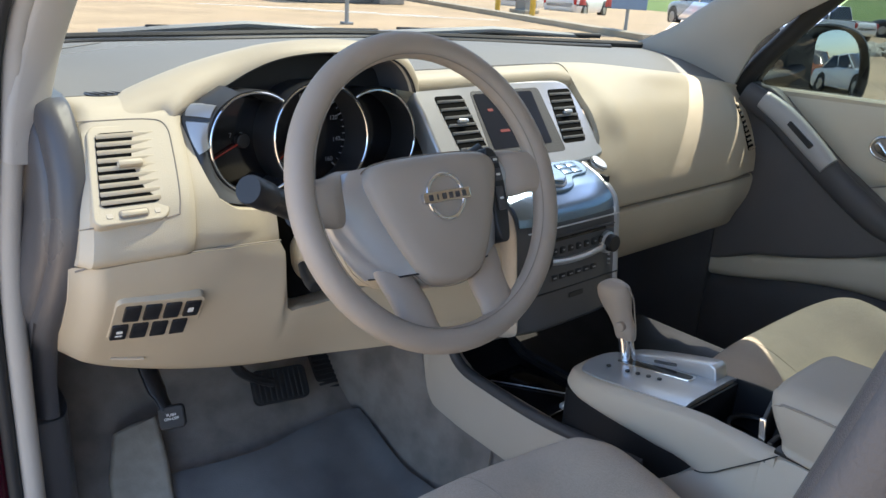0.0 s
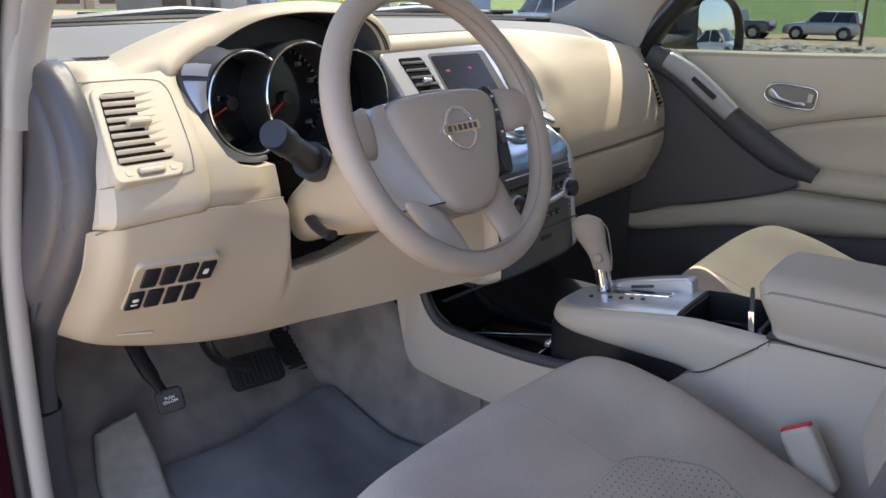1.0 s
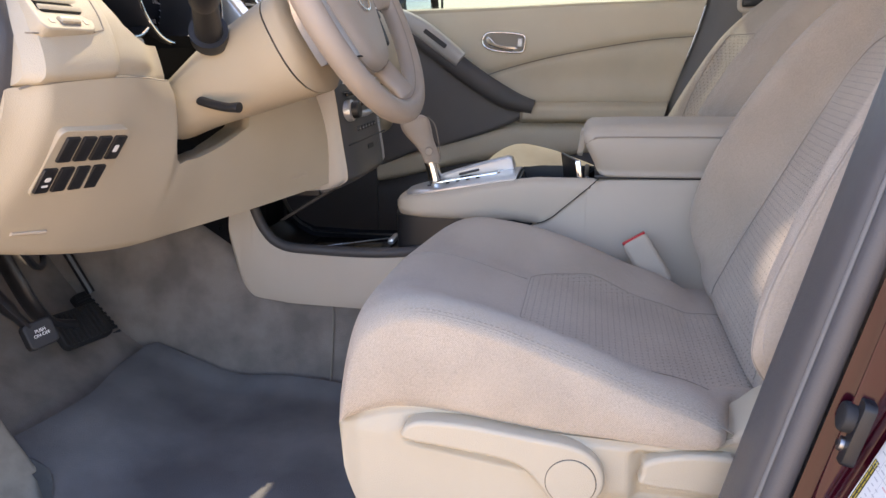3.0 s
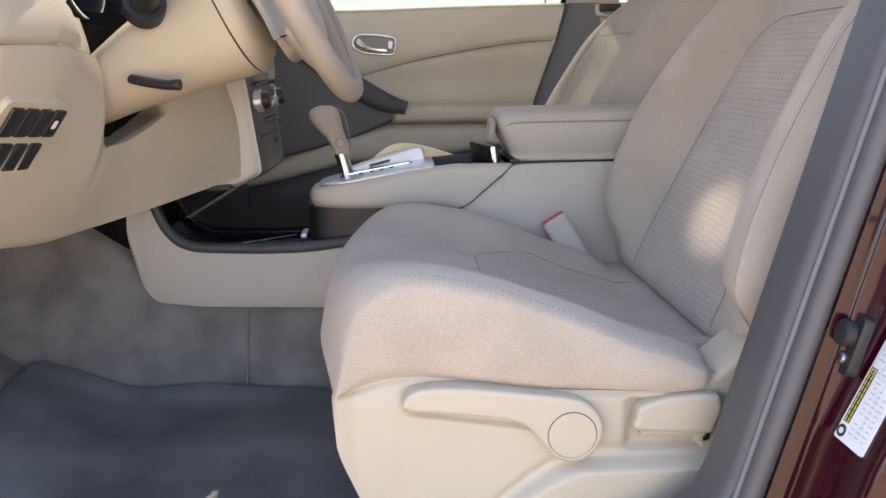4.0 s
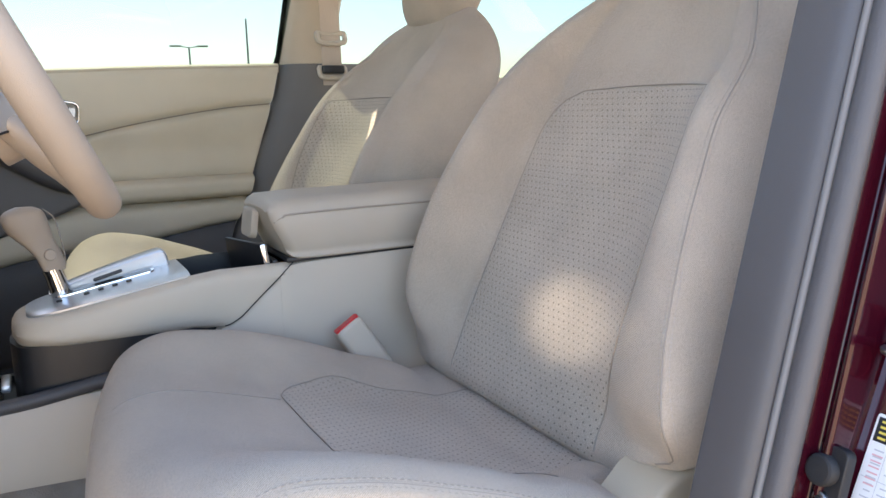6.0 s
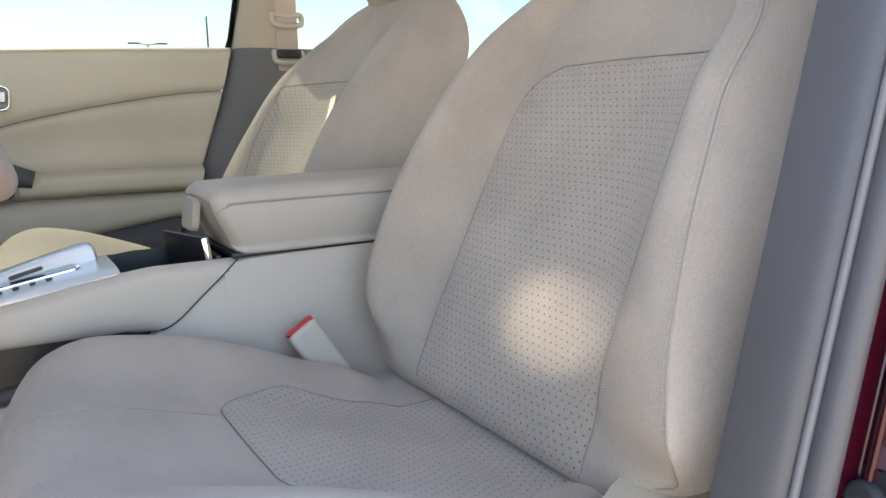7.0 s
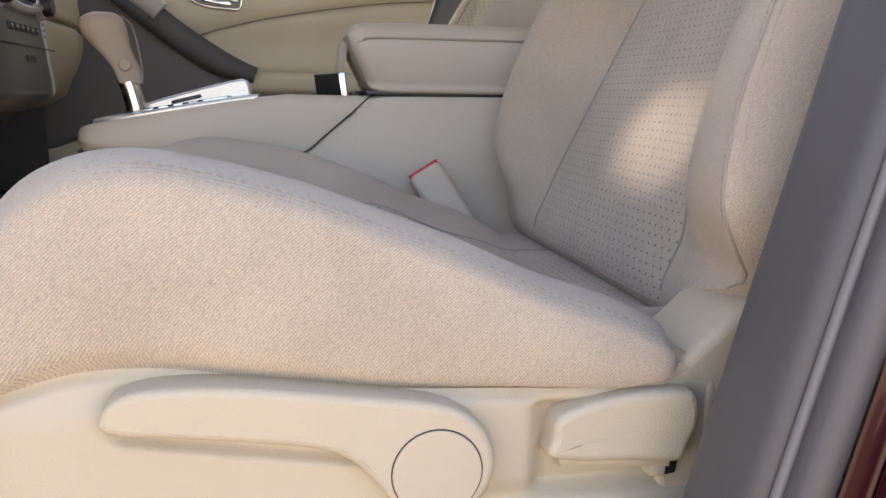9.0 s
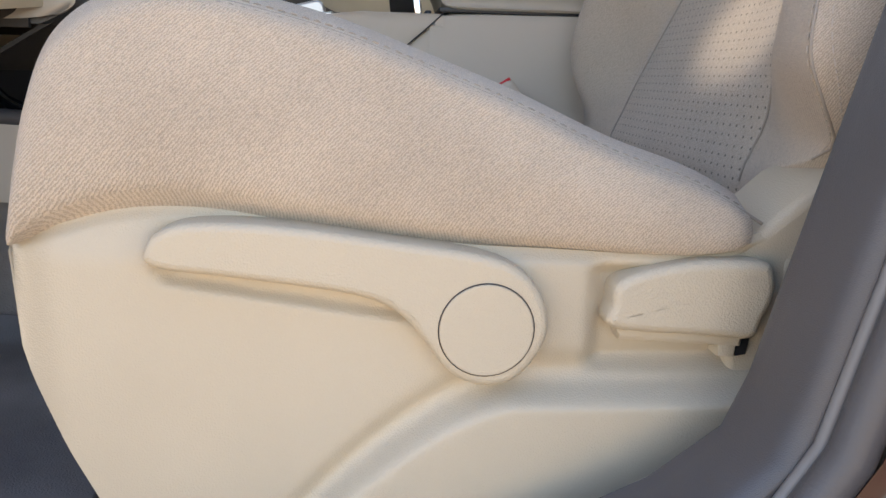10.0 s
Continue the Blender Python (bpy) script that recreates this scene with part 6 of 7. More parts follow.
def limb(stations, n=20):
    """A spoke: rings of (u, v, w, half width, half depth, turn in degrees)."""
    rings = []
    for u, v, w, a, b, t in stations:
        c, s = math.cos(radians(t)), math.sin(radians(t))
        rings.append([wp.at(u + c * a * math.cos(q), v + s * a * math.cos(q), w + b * math.sin(q)) for q in (2 * math.pi * k / n for k in range(n))])
    return loft([list(r) for r in zip(*[spl(c2, 20) for c2 in zip(*rings)])])


for s in (-1, 1):
    part("spoke", limb([(s * 0.178, 0.004, 0.001, 0.034, 0.009, 80), (s * 0.166, 0.005, -0.001, 0.029, 0.011, 81), (s * 0.150, 0.006, -0.004, 0.027, 0.012, 82), (s * 0.134, 0.007, -0.009, 0.030, 0.012, 84), (s * 0.120, 0.009, -0.019, 0.031, 0.012, 86), (s * 0.105, 0.010, -0.031, 0.032, 0.011, 87), (s * 0.08, 0.010, -0.040, 0.032, 0.010, 88)]), LEATHER, sw, "", 60)
    part("lower_spoke", limb([(s * 0.066, -0.078, -0.030, 0.028, 0.012, 18 * s), (s * 0.064, -0.096, -0.024, 0.028, 0.013, 16 * s), (s * 0.060, -0.12, -0.016, 0.027, 0.013, 14 * s), (s * 0.060, -0.142, -0.008, 0.026, 0.012, 12 * s), (s * 0.064, -0.162, -0.003, 0.034, 0.011, 8 * s)]), LEATHER, sw, "", 60)
    # silver trim: from the cover's edge over a ridge and down to its outer edge
    inner = spl([(-0.078, 0.040, -0.016), (-0.074, 0.020, -0.012), (-0.063, -0.030, -0.009), (-0.050, -0.070, -0.008), (-0.040, -0.091, -0.008)], 24)
    ridge = spl([(-0.100, 0.038, -0.012), (-0.116, 0.012, -0.006), (-0.100, -0.030, -0.010), (-0.080, -0.070, -0.013), (-0.068, -0.089, -0.015)], 24)
    outer = spl([(-0.110, 0.036, -0.020), (-0.138, 0.004, -0.019), (-0.133, -0.028, -0.029), (-0.110, -0.066, -0.035), (-0.094, -0.085, -0.038)], 24)
    rows = []
    for p, q, r in zip(inner, ridge, outer):
        c = spl([p, p.lerp(q, 0.5) + Vector((0, 0, 0.002)), q, q.lerp(r, 0.5) + Vector((0, 0, 0.003)), r], 14)
        rows.append([wp.at(-s * v.x, v.y, v.z) for v in c])
    part("spoke_trim", sheet(rows, wp.w * -0.008), SILVER, sw, "silver painted spoke trim", 60)
    part("trim_gap", tube([rows[-1][k] + wp.w * 0.0006 for k in range(14)], 0.0011, 6), BLACK, sw)
hub = [(0, 0.066), (0.05, 0.0645), (0.080, 0.058), (0.092, 0.042), (0.088, 0.015), (0.073, -0.03), (0.060, -0.062), (0.047, -0.088), (0.031, -0.104), (0, -0.110)]
hub = [(a * 1.07, -0.112 + (b + 0.110) * 0.89) for a, b in hub]
HUB = hub + [(-a, b) for a, b in reversed(hub[1:-1])]
HB = [(p.x, p.y) for p in spl([(a, b, 0) for a, b in HUB], 96, True)]
rings = []
for k, w in ((1.0, -0.020), (1.0, 0.010), (0.995, 0.019), (0.97, 0.027), (0.90, 0.0325), (0.75, 0.036), (0.5, 0.0385), (0.2, 0.0395), (0.02, 0.0396)):
    rings.append([hp.at(a * k, -0.01 + (b + 0.01) * k, w) for a, b in HB])
part("airbag_cover", loft(rings), material("taupe_soft_plastic", (0.40, 0.342, 0.283), 0.5, grain=0.2, grain_size=1100, stain=0.06, kind="pebble"), sw, "taupe airbag cover", 60)
part("cover_gap", tube([hp.at(a * 1.012, -0.01 + (b + 0.01) * 1.012, 0.019) for a, b in HB + HB[:1]], 0.0008, 6), SEAM, sw)
part("hub_back", limb([(0.005, -0.01, -0.045, 0.080, 0.008, 0), (0.005, -0.01, -0.046, 0.080, 0.012, 0), (0.005, -0.012, -0.047, 0.07, 0.008, 0)]), DARK, sw)
bd = part("badge", torus(hp, (0.0, -0.009), 0.0262, 0.0028, 0.0405, 48, 10), CHROME, sw, "round chrome badge with a cross bar")
part("badge_bar", plate(hp, [(p[0], -0.009 + p[1]) for p in rrect(0.070, 0.0135, 0.003, 3)], 0.039, 0.0445, 0.0015, 2), CHROME, bd)
for k in range(6):
    part("badge_mark", plate(hp, [(-0.0245 + 0.0098 * k + p[0], -0.009 + p[1]) for p in rrect(0.006 if k != 1 else 0.002, 0.0072, 0.0008, 2)], 0.0440, 0.0451, 0.0002), DARK, bd)
for s in (1,):
    po = [(0.090, 0.042), (0.105, 0.038), (0.110, 0.004), (0.106, -0.040), (0.098, -0.074), (0.084, -0.070), (0.083, -0.03), (0.088, 0.01)]
    P = [(p.x, p.y) for p in spl([(a, b, 0) for a, b in po], 48, True)]
    pod = part("switch_pod", plate(hp, P, -0.004, 0.0245, 0.003, 3), BLACK, sw, "black cruise control pod")
    for k, (u, v, a, b) in enumerate(((0.0990, 0.027, 0.013, 0.009), (0.0990, 0.008, 0.014, 0.016), (0.0965, -0.022, 0.012, 0.030))):
        m = hp.matrix(u, v, 0.025)
        part("pod_button", rbox(m.translation, (a, b, 0.005), 0.0015, m.to_3x3().to_4x4()), DARK, pod)
        part("button_mark", plate(hp, [(u + p[0], v + p[1]) for p in rrect(a * 0.5, 0.003, 0.0008, 2)], 0.0272, 0.0279, 0.0001), WHITE, pod)

col = thing("steering_column", "cream plastic steering column shroud with black stalks", "steering column", (0.588, 0.85, 1.0))


def cs(v, w, a, b, zc=-0.012, n=32):
    """A section of the shroud, w behind the wheel, half width a, half height b."""
    return [wp.at(a * abs(math.cos(q)) ** 0.75 * (1 if math.cos(q) > 0 else -1), zc + v + (b if math.sin(q) < 0 else b * 0.55) * abs(math.sin(q)) ** 0.75 * (1 if math.sin(q) > 0 else -1), -w) for q in (2 * math.pi * k / n for k in range(n))]


def shell(sections):
    return loft([list(r) for r in zip(*[spl(c, 20) for c in zip(*sections)])])


part("shroud_collar", shell([cs(0.008, 0.058, 0.072, 0.056), cs(0.006, 0.063, 0.084, 0.068), cs(0.002, 0.072, 0.092, 0.080), cs(-0.004, 0.088, 0.094, 0.090)]), CREAM, col, "cream collar behind the wheel", 60)
part("shroud_joint", shell([cs(-0.004, 0.0875, 0.0925, 0.0885), cs(-0.004, 0.091, 0.0925, 0.0885)]), BLACK, col)
part("shroud", shell([cs(-0.004, 0.0905, 0.094, 0.090), cs(-0.004, 0.115, 0.090, 0.086), cs(-0.004, 0.15, 0.082, 0.080), cs(-0.004, 0.20, 0.074, 0.072), cs(-0.01, 0.27, 0.06, 0.055), cs(-0.02, 0.34, 0.05, 0.04)]), CREAM, col, "cream column shroud", 60)
# stalk on the left: lamps; on the right: wipers
st = part("lamp_stalk", tube([(0.515, 0.838, 1.046), (0.485, 0.825, 1.062), (0.45, 0.809, 1.081), (0.432, 0.801, 1.091)], [0.0190, 0.0170, 0.0160, 0.0160], 20), BLACK, col, "black lamp stalk", 50)
part("stalk_collar", tube([(0.515, 0.838, 1.046), (0.498, 0.831, 1.055)], 0.0245, 24), BLACK, st)
part("stalk_end", tube([(0.440, 0.8045, 1.087), (0.437, 0.803, 1.0885), (0.409, 0.7905, 1.104), (0.406, 0.789, 1.1055)], [0.0165, 0.0180, 0.0182, 0.0165], 18), BLACK, st, "ribbed switch end")
for k in range(3):
    part("stalk_mark", disc(Plane(Vector((0.462 - 0.011 * k, 0.8145 - 0.0055 * k, 1.0745 + 0.006 * k)) + Vector((0, -0.0125, 0.006)), wp.u, wp.v), (0, 0), 0.0022, -0.002, 0.002, 8, 0.0003), WHITE, st)
wsx = part("wiper_stalk", tube([wp.at(0.075, 0.020, -0.10), wp.at(0.10, 0.030, -0.088), wp.at(0.118, 0.038, -0.078)], [0.013, 0.010, 0.0095], 16), BLACK, col, "black wiper stalk", 50)
part("stalk_end", tube([wp.at(0.114, 0.036, -0.080), wp.at(0.142, 0.049, -0.066)], [0.012, 0.0125], 14), BLACK, wsx)
part("tilt_lever", tube(spl([(0.522, 0.862, 0.966), (0.512, 0.840, 0.962), (0.505, 0.818, 0.959), (0.503, 0.806, 0.959), (0.5025, 0.800, 0.959)], 14), [0.0085] * 8 + [0.0088, 0.0092, 0.0095, 0.0098, 0.0098, 0.0095], 14, True, 0.7), BLACK, col, "black tilt lever")
part("ignition", disc(Plane(wp.at(0.095, -0.02, -0.12), (0.2, -0.95, 0.2), (0, 0.2, 1)), (0, 0), 0.017, -0.01, 0.006, 24, 0.003), BLACK, col)

# ---- pedals ----
def ribbed(pl, w, h, ribs, across, parent):
    pad = part("pad", plate(pl, rrect(w, h, 0.012, 4), -0.006, 0.006, 0.003), RUBBER, parent, "ribbed black rubber pad")
    for k in range(ribs):
        t = -0.5 + (k + 0.5) / ribs
        m = pl.matrix(0 if across else t * w * 0.86, t * h * 0.86 if across else 0, 0.0065)
        part("rib", rbox(m.translation, (w * 0.86, h / ribs * 0.45, 0.004) if across else (w / ribs * 0.45, h * 0.86, 0.004), 0.001, m.to_3x3().to_4x4()), RUBBER, pad)


bp_ = thing("brake_pedal", "wide black rubber brake pedal on a steel arm", "pedal", (0.67, 1.2, 0.55))
ribbed(Plane((0.668, 1.198, 0.578), (0.985, -0.10, -0.09), (0.02, 0.62, 0.78)), 0.112, 0.066, 9, False, bp_)
part("arm", tube(spl([(0.655, 1.20, 0.585), (0.62, 1.215, 0.60), (0.585, 1.215, 0.64), (0.57, 1.24, 0.72), (0.57, 1.30, 0.85)], 20), 0.016, 10, True, 0.6), BLACK, bp_, "black steel arm")
ap = thing("accelerator_pedal", "black rubber accelerator pedal", "pedal", (0.81, 1.26, 0.5))
ribbed(Plane((0.808, 1.262, 0.535), (0.99, -0.1, 0), (0.0, 0.60, 0.80)), 0.05, 0.125, 10, True, ap)
part("arm", tube([(0.808, 1.27, 0.59), (0.80, 1.31, 0.68), (0.79, 1.34, 0.80)], 0.008, 8), BLACK, ap)
pp = thing("parking_brake_pedal", "black parking brake pedal with white print", "pedal", (0.4, 1.06, 0.66))
pk = Plane((0.403, 1.062, 0.672), (0.90, -0.42, 0.12), (-0.05, 0.45, 0.89))
pd = part("pad", plate(pk, rrect(0.040, 0.036, 0.007, 4), -0.006, 0.008, 0.003), RUBBER, pp)
words("PUSH\nON-OFF", pk, (0, 0.001), 0.0060, WHITE, pd, w=0.0086)
part("arm", tube(spl([(0.400, 1.072, 0.680), (0.393, 1.10, 0.715), (0.39, 1.13, 0.755), (0.392, 1.17, 0.82), (0.395, 1.25, 0.92)], 16), [0.014] * 3 + [0.020] * 13, 10, True, 0.5), BLACK, pp, "black steel arm")
part("bracket", rbox((0.41, 1.18, 0.80), (0.05, 0.08, 0.12), 0.008), BLACK, pp)
jb = thing("fuse_bracket", "black bracket and wiring under the dash", "bracket", (0.5, 1.2, 0.8))
part("plate", rbox((0.55, 1.16, 0.775), (0.16, 0.10, 0.02), 0.005), BLACK, jb)
part("cable", tube(spl([(0.44, 1.10, 0.775), (0.50, 1.13, 0.735), (0.58, 1.18, 0.72), (0.66, 1.25, 0.76)], 20), 0.005, 8), BLACK, jb)

# ---- passenger's door, far pillar and belt ----
door = thing("passenger_door", "closed passenger door, beige trim, dark grab handle, chrome latch", "car door", (1.86, 0.5, 0.5))
rear = curve1([(0.40, 0.30), (0.70, 0.215), (0.80, 0.168), (0.862, 0.147), (1.038, 0.087), (1.134, 0.060), (1.15, 0.055)])
FRONT = 1.06
zseam = curve1([(0.05, 1.043), (0.087, 1.039), (0.20, 1.031), (0.331, 1.013), (0.45, 0.992), (0.553, 0.969), (0.65, 0.940), (0.80, 0.88), (1.06, 0.78)])
ztop = curve1([(0.05, 1.134), (0.4, 1.128), (0.6, 1.122), (0.85, 1.118), (1.06, 1.112)])


def door_x(y, z):
    return 1.838 - 0.05 * (z - 1.03) ** 2 + 0.012 * math.exp(-((z - 0.93) / 0.04) ** 2)


def strip(zlo, zhi, bulge, nz=14, thick=0.02, edge=0.006, front=1.06):
    """A band of door trim between two heights (functions of y), swelling inward by bulge with rounded edges."""
    rows = []
    for k in range(nz + 1):
        u = k / nz
        row = []
        for i in range(49):
            v = i / 48
            y = front + (0.0 - front) * v
            z0, z1 = zlo(y), zhi(y)
            z = z0 + (z1 - z0) * u
            yr = rear(z)
            y = front + (yr - front) * v
            z0, z1 = zlo(y), zhi(y)
            z = z0 + (z1 - z0) * u
            r = bulge * (max(0.0, 1 - abs(2 * u - 1) ** 4)) * (step(0, 0.03, v) if front < 1 else 1) + edge * (1 - abs(2 * u - 1) ** 10)
            row.append((door_x(y, z) - r, y, z))
        rows.append(row)
    return sheet(rows, (thick, 0, 0))


part("upper_trim", strip(lambda y: zseam(y) + 0.001, lambda y: ztop(y), 0.006), DOORTRIM, door, "smooth beige upper trim")
part("cloth_insert", strip(lambda y: 0.862 - 0.02 * step(0.5, 1.0, y), lambda y: zseam(y) - 0.001 if zseam(y) > 0.865 else 0.866, 0.004), CLOTH_DOOR, door, "beige cloth insert")
part("armrest_pad", strip(lambda y: 0.806, lambda y: 0.864, 0.040, front=0.56), CLOTH_DOOR, door, "padded beige armrest")
part("lower_band", strip(lambda y: 0.700 + 0.045 * step(0.55, 0.15, y) - 0.075 * step(0.6, 1.05, y), lambda y: 0.805 - 0.105 * step(0.52, 1.0, y), 0.016), DOORTRIM, door, "beige lower band")
part("map_pocket", strip(lambda y: 0.44, lambda y: 0.699 + 0.045 * step(0.55, 0.15, y) - 0.075 * step(0.6, 1.05, y), 0.010), DARK, door, "dark grey door pocket")
part("sill_cap", sheet([[(1.838 + 0.0 - 0.003 + dx, y, ztop(y) + dzz) for dx, dzz in ((0, -0.004), (0.0, 0.003), (0.008, 0.0075), (0.03, 0.008), (0.045, 0.004))] for y in np.linspace(0.058, 1.02, 30)], (0, 0, -0.012)), CREAM, door, "cream window sill")
part("backing", sheet([[(1.846, y, z) for z in (0.45, 0.75, 1.105)] for y in (0.10, 0.5, 1.05)], (0.008, 0, 0)), BEIGE, door)
part("seam_line", tube([(door_x(y, zseam(y)) - 0.006, y, zseam(y)) for y in np.linspace(0.09, 0.66, 40)], 0.0016, 6), SEAM, door)
# dark grab panel
gp_ = [(1.04, 1.125), (0.93, 1.128), (0.885, 1.118), (0.80, 1.055), (0.70, 0.978), (0.60, 0.912), (0.525, 0.868), (0.508, 0.855), (0.52, 0.838), (0.58, 0.805), (0.70, 0.762), (0.85, 0.725), (1.04, 0.700)]
GP = [Vector(p) for p in spl([(1.835, a, b) for a, b in gp_], 80, True)]
part("grab_panel", prism(GP, (-0.030, 0, 0), 0.010, 4), material("warm_grey_door_plastic", (0.125, 0.116, 0.114), 0.42, grain=0.3, grain_size=700, stain=0.12, kind="pebble"), door, "dark grey grab panel")


def ribbon(pts, half, thick):
    """A grab bar: a flat bar along pts."""
    p = spl(pts, 30)
    rings = []
    for i, c in enumerate(p):
        d = (p[min(i + 1, 29)] - p[max(i - 1, 0)]).normalized()
        s = Vector((1, 0, 0)).cross(d).normalized()
        h = half(i / 29)
        rings.append([c + s * (h * abs(math.cos(q)) ** 0.7 * (1 if math.cos(q) > 0 else -1)) + Vector((-1, 0, 0)) * (thick * math.sin(q)) for q in (2 * math.pi * k / 20 for k in range(20))])
    return loft(rings)


part("grab_bar", ribbon([(1.755, 0.935, 1.112), (1.762, 0.86, 1.075), (1.772, 0.77, 1.005), (1.782, 0.68, 0.935), (1.790, 0.59, 0.878), (1.80, 0.515, 0.852)], lambda u: 0.030 - 0.010 * step(0.75, 1, u), 0.020), DARK, door, "dark grey grab bar", 60)
part("grab_strip", ribbon([(1.750, 0.885, 1.105), (1.752, 0.83, 1.075), (1.756, 0.77, 1.030), (1.760, 0.715, 0.985)], lambda u: 0.022 + 0.004 * math.sin(math.pi * u), 0.017), material("light_grey_plastic", (0.40, 0.385, 0.37), 0.4, stain=0.06), door, "light grey strip with the window switch", 60)
swq = Plane((1.7395, 0.782, 1.044), (0, -0.80, -0.60), (0, -0.6, 0.80))
part("window_switch", plate(swq, rrect(0.075, 0.013, 0.003, 3), -0.006, 0.004 if swq.w.x < 0 else 0.004, 0.0015), BLACK, door, "black window switch")
# latch lever in its oval cup
hp = Plane((1.8265, 0.602, 1.030), (0, -1, -0.10), (0, -0.1, 1))
sgn = 1 if hp.w.x < 0 else -1
bez_o = [(p.x, p.y) for p in spl([(-0.060, 0.0, 0), (-0.05, 0.020, 0), (-0.02, 0.026, 0), (0.03, 0.027, 0), (0.056, 0.022, 0), (0.060, 0.0, 0), (0.056, -0.020, 0), (0.03, -0.024, 0), (-0.02, -0.024, 0), (-0.05, -0.016, 0)], 48, True)]
# the door's beige, darkened for the shade inside the cup
hb = part("latch_cup", prism(hp.ring(bez_o, -0.004 * sgn), hp.w * sgn * 0.009, 0.002, 2), material("shaded_cup", (0.27, 0.24, 0.20), 0.5), door, "latch cup, beige darkened for the shade inside it")
part("cup_rim", tube([hp.at(a, b, 0.0056 * sgn) for a, b in bez_o + bez_o[:1]], 0.0030, 10), CHROME, hb, "chrome rim of the cup")
lv_o = [(p.x, p.y) for p in spl([(-0.052, 0.004, 0), (-0.044, 0.014, 0), (-0.034, 0.008, 0), (-0.018, -0.004, 0), (0.01, -0.008, 0), (0.034, -0.007, 0), (0.040, -0.016, 0), (0.02, -0.019, 0), (-0.015, -0.017, 0), (-0.042, -0.010, 0)], 48, True)]
part("latch_lever", prism(hp.ring(lv_o, 0.002 * sgn), hp.w * sgn * 0.012, 0.004, 4), CHROME, hb, "polished chrome latch lever")
part("lock_tab", prism(hp.ring([(0.046 + p[0], 0.004 + p[1]) for p in rrect(0.016, 0.024, 0.003, 3)], 0.002 * sgn), hp.w * sgn * 0.008, 0.002, 2), STEEL, hb)
part("side_window", sheet([[(1.852 - 0.17 * u - 0.01 * math.sin(math.pi * u), y, 1.12 + 0.44 * u) for y in np.linspace(-0.02, 1.0 - 0.52 * u, 12)] for u in np.linspace(0, 1, 9)], (0.004, 0, 0)), GLASS, door, "tinted side window")

# pillar behind the passenger's door
rows = []
for z in np.linspace(0.40, 1.138, 20):
    y = rear(z)
    rows.append(spl([(1.862, y - 0.004, z), (1.835, y - 0.008, z), (1.815, y - 0.022, z), (1.80, y - 0.06, z), (1.795, y - 0.14, z), (1.82, y - 0.24, z)], 20))
setting("pillar_centre_right", sheet(rows, (0.02, -0.0, 0)), material("dark_taupe_plastic", (0.14, 0.135, 0.13), 0.5, grain=0.45, grain_size=600, stain=0.1, kind="pebble"), "dark grey lower trim on the passenger side pillar", "pillar")
rows = []
for z in np.linspace(1.139, 1.60, 16):
    k = (z - 1.139) / 0.461
    y = 0.055 - 0.045 * k
    rows.append(spl([(1.855 - 0.17 * k, y, z), (1.832 - 0.165 * k, y - 0.006, z), (1.812 - 0.16 * k, y - 0.022, z), (1.802 - 0.16 * k, y - 0.06, z), (1.805 - 0.16 * k, y - 0.125, z), (1.84 - 0.17 * k, y - 0.14, z)], 20))
setting("pillar_upper_right", sheet(rows, (0.02, 0, 0)), BEIGE, "beige upper trim on the passenger side pillar", "pillar")
setting("seal_right", tube([(1.853, rear(z) + 0.004, z) for z in np.linspace(0.45, 1.13, 20)] + [(1.852 - 0.17 * k, 0.058 - 0.045 * k, 1.139 + 0.461 * k) for k in np.linspace(0.05, 1, 12)], 0.006, 8), RUBBER, "black seal behind the passenger door", "seal")
setting("wall_rear_right", sheet([[(1.84, y, z) for z in (0.4, 0.8, 1.10)] for y in (-0.05, -0.8, -1.8)], (0.03, 0, 0)), BEIGE, "beige trim of the rear door", "wall")
setting("wall_rear", sheet([[(x, -1.85, z) for z in (0.35, 0.7, 1.08)] for x in (0.1, 0.95, 1.86)], (0, -0.03, 0)), TAUPE, "plain trim closing the rear of the car", "wall")
for nm, pts in (("window_rear_right", [[(1.852 - 0.17 * u, y, 1.10 + 0.46 * u) for y in np.linspace(-0.10, -1.75, 8)] for u in np.linspace(0, 1, 5)]), ("window_rear", [[(x, -1.86 + 0.10 * u, 1.07 + 0.50 * u) for x in np.linspace(0.25, 1.66, 8)] for u in np.linspace(0, 1, 5)])):
    setting(nm, sheet(pts, (0.003, 0.003, 0)), GLASS, "tinted rear window", "window").visible_shadow = False
setting("rail_right", bar_between((1.60, 0.62, 1.575), (1.64, -1.7, 1.575), (0.05, 0, 0.0), (0.0, 0.0, 0.035)), HEADLINER, "grey headlining along the roof rail", "ceiling")
setting("wall_dash_right", sheet([[(1.80, y, z) for z in (0.45, 0.7, 1.10)] for y in (0.98, 1.2, 1.42)], (0.03, 0, 0)), DARK, "dark kick panel on the passenger side", "wall")

belt = thing("seat_belt", "beige seat belt hanging from the passenger side pillar", "seat belt", (1.68, -0.02, 1.1))
part("webbing", sheet([[(1.70 - 0.012 * u, -0.035 + 0.05 * s, 1.48 - 0.40 * u) for s in (-0.5, 0, 0.5)] for u in np.linspace(0, 1, 14)], (0.002, 0, 0)), material("beige_webbing", (0.52, 0.43, 0.345), 0.8, grain=0.6, grain_size=250, stain=0.1), belt, "beige webbing")
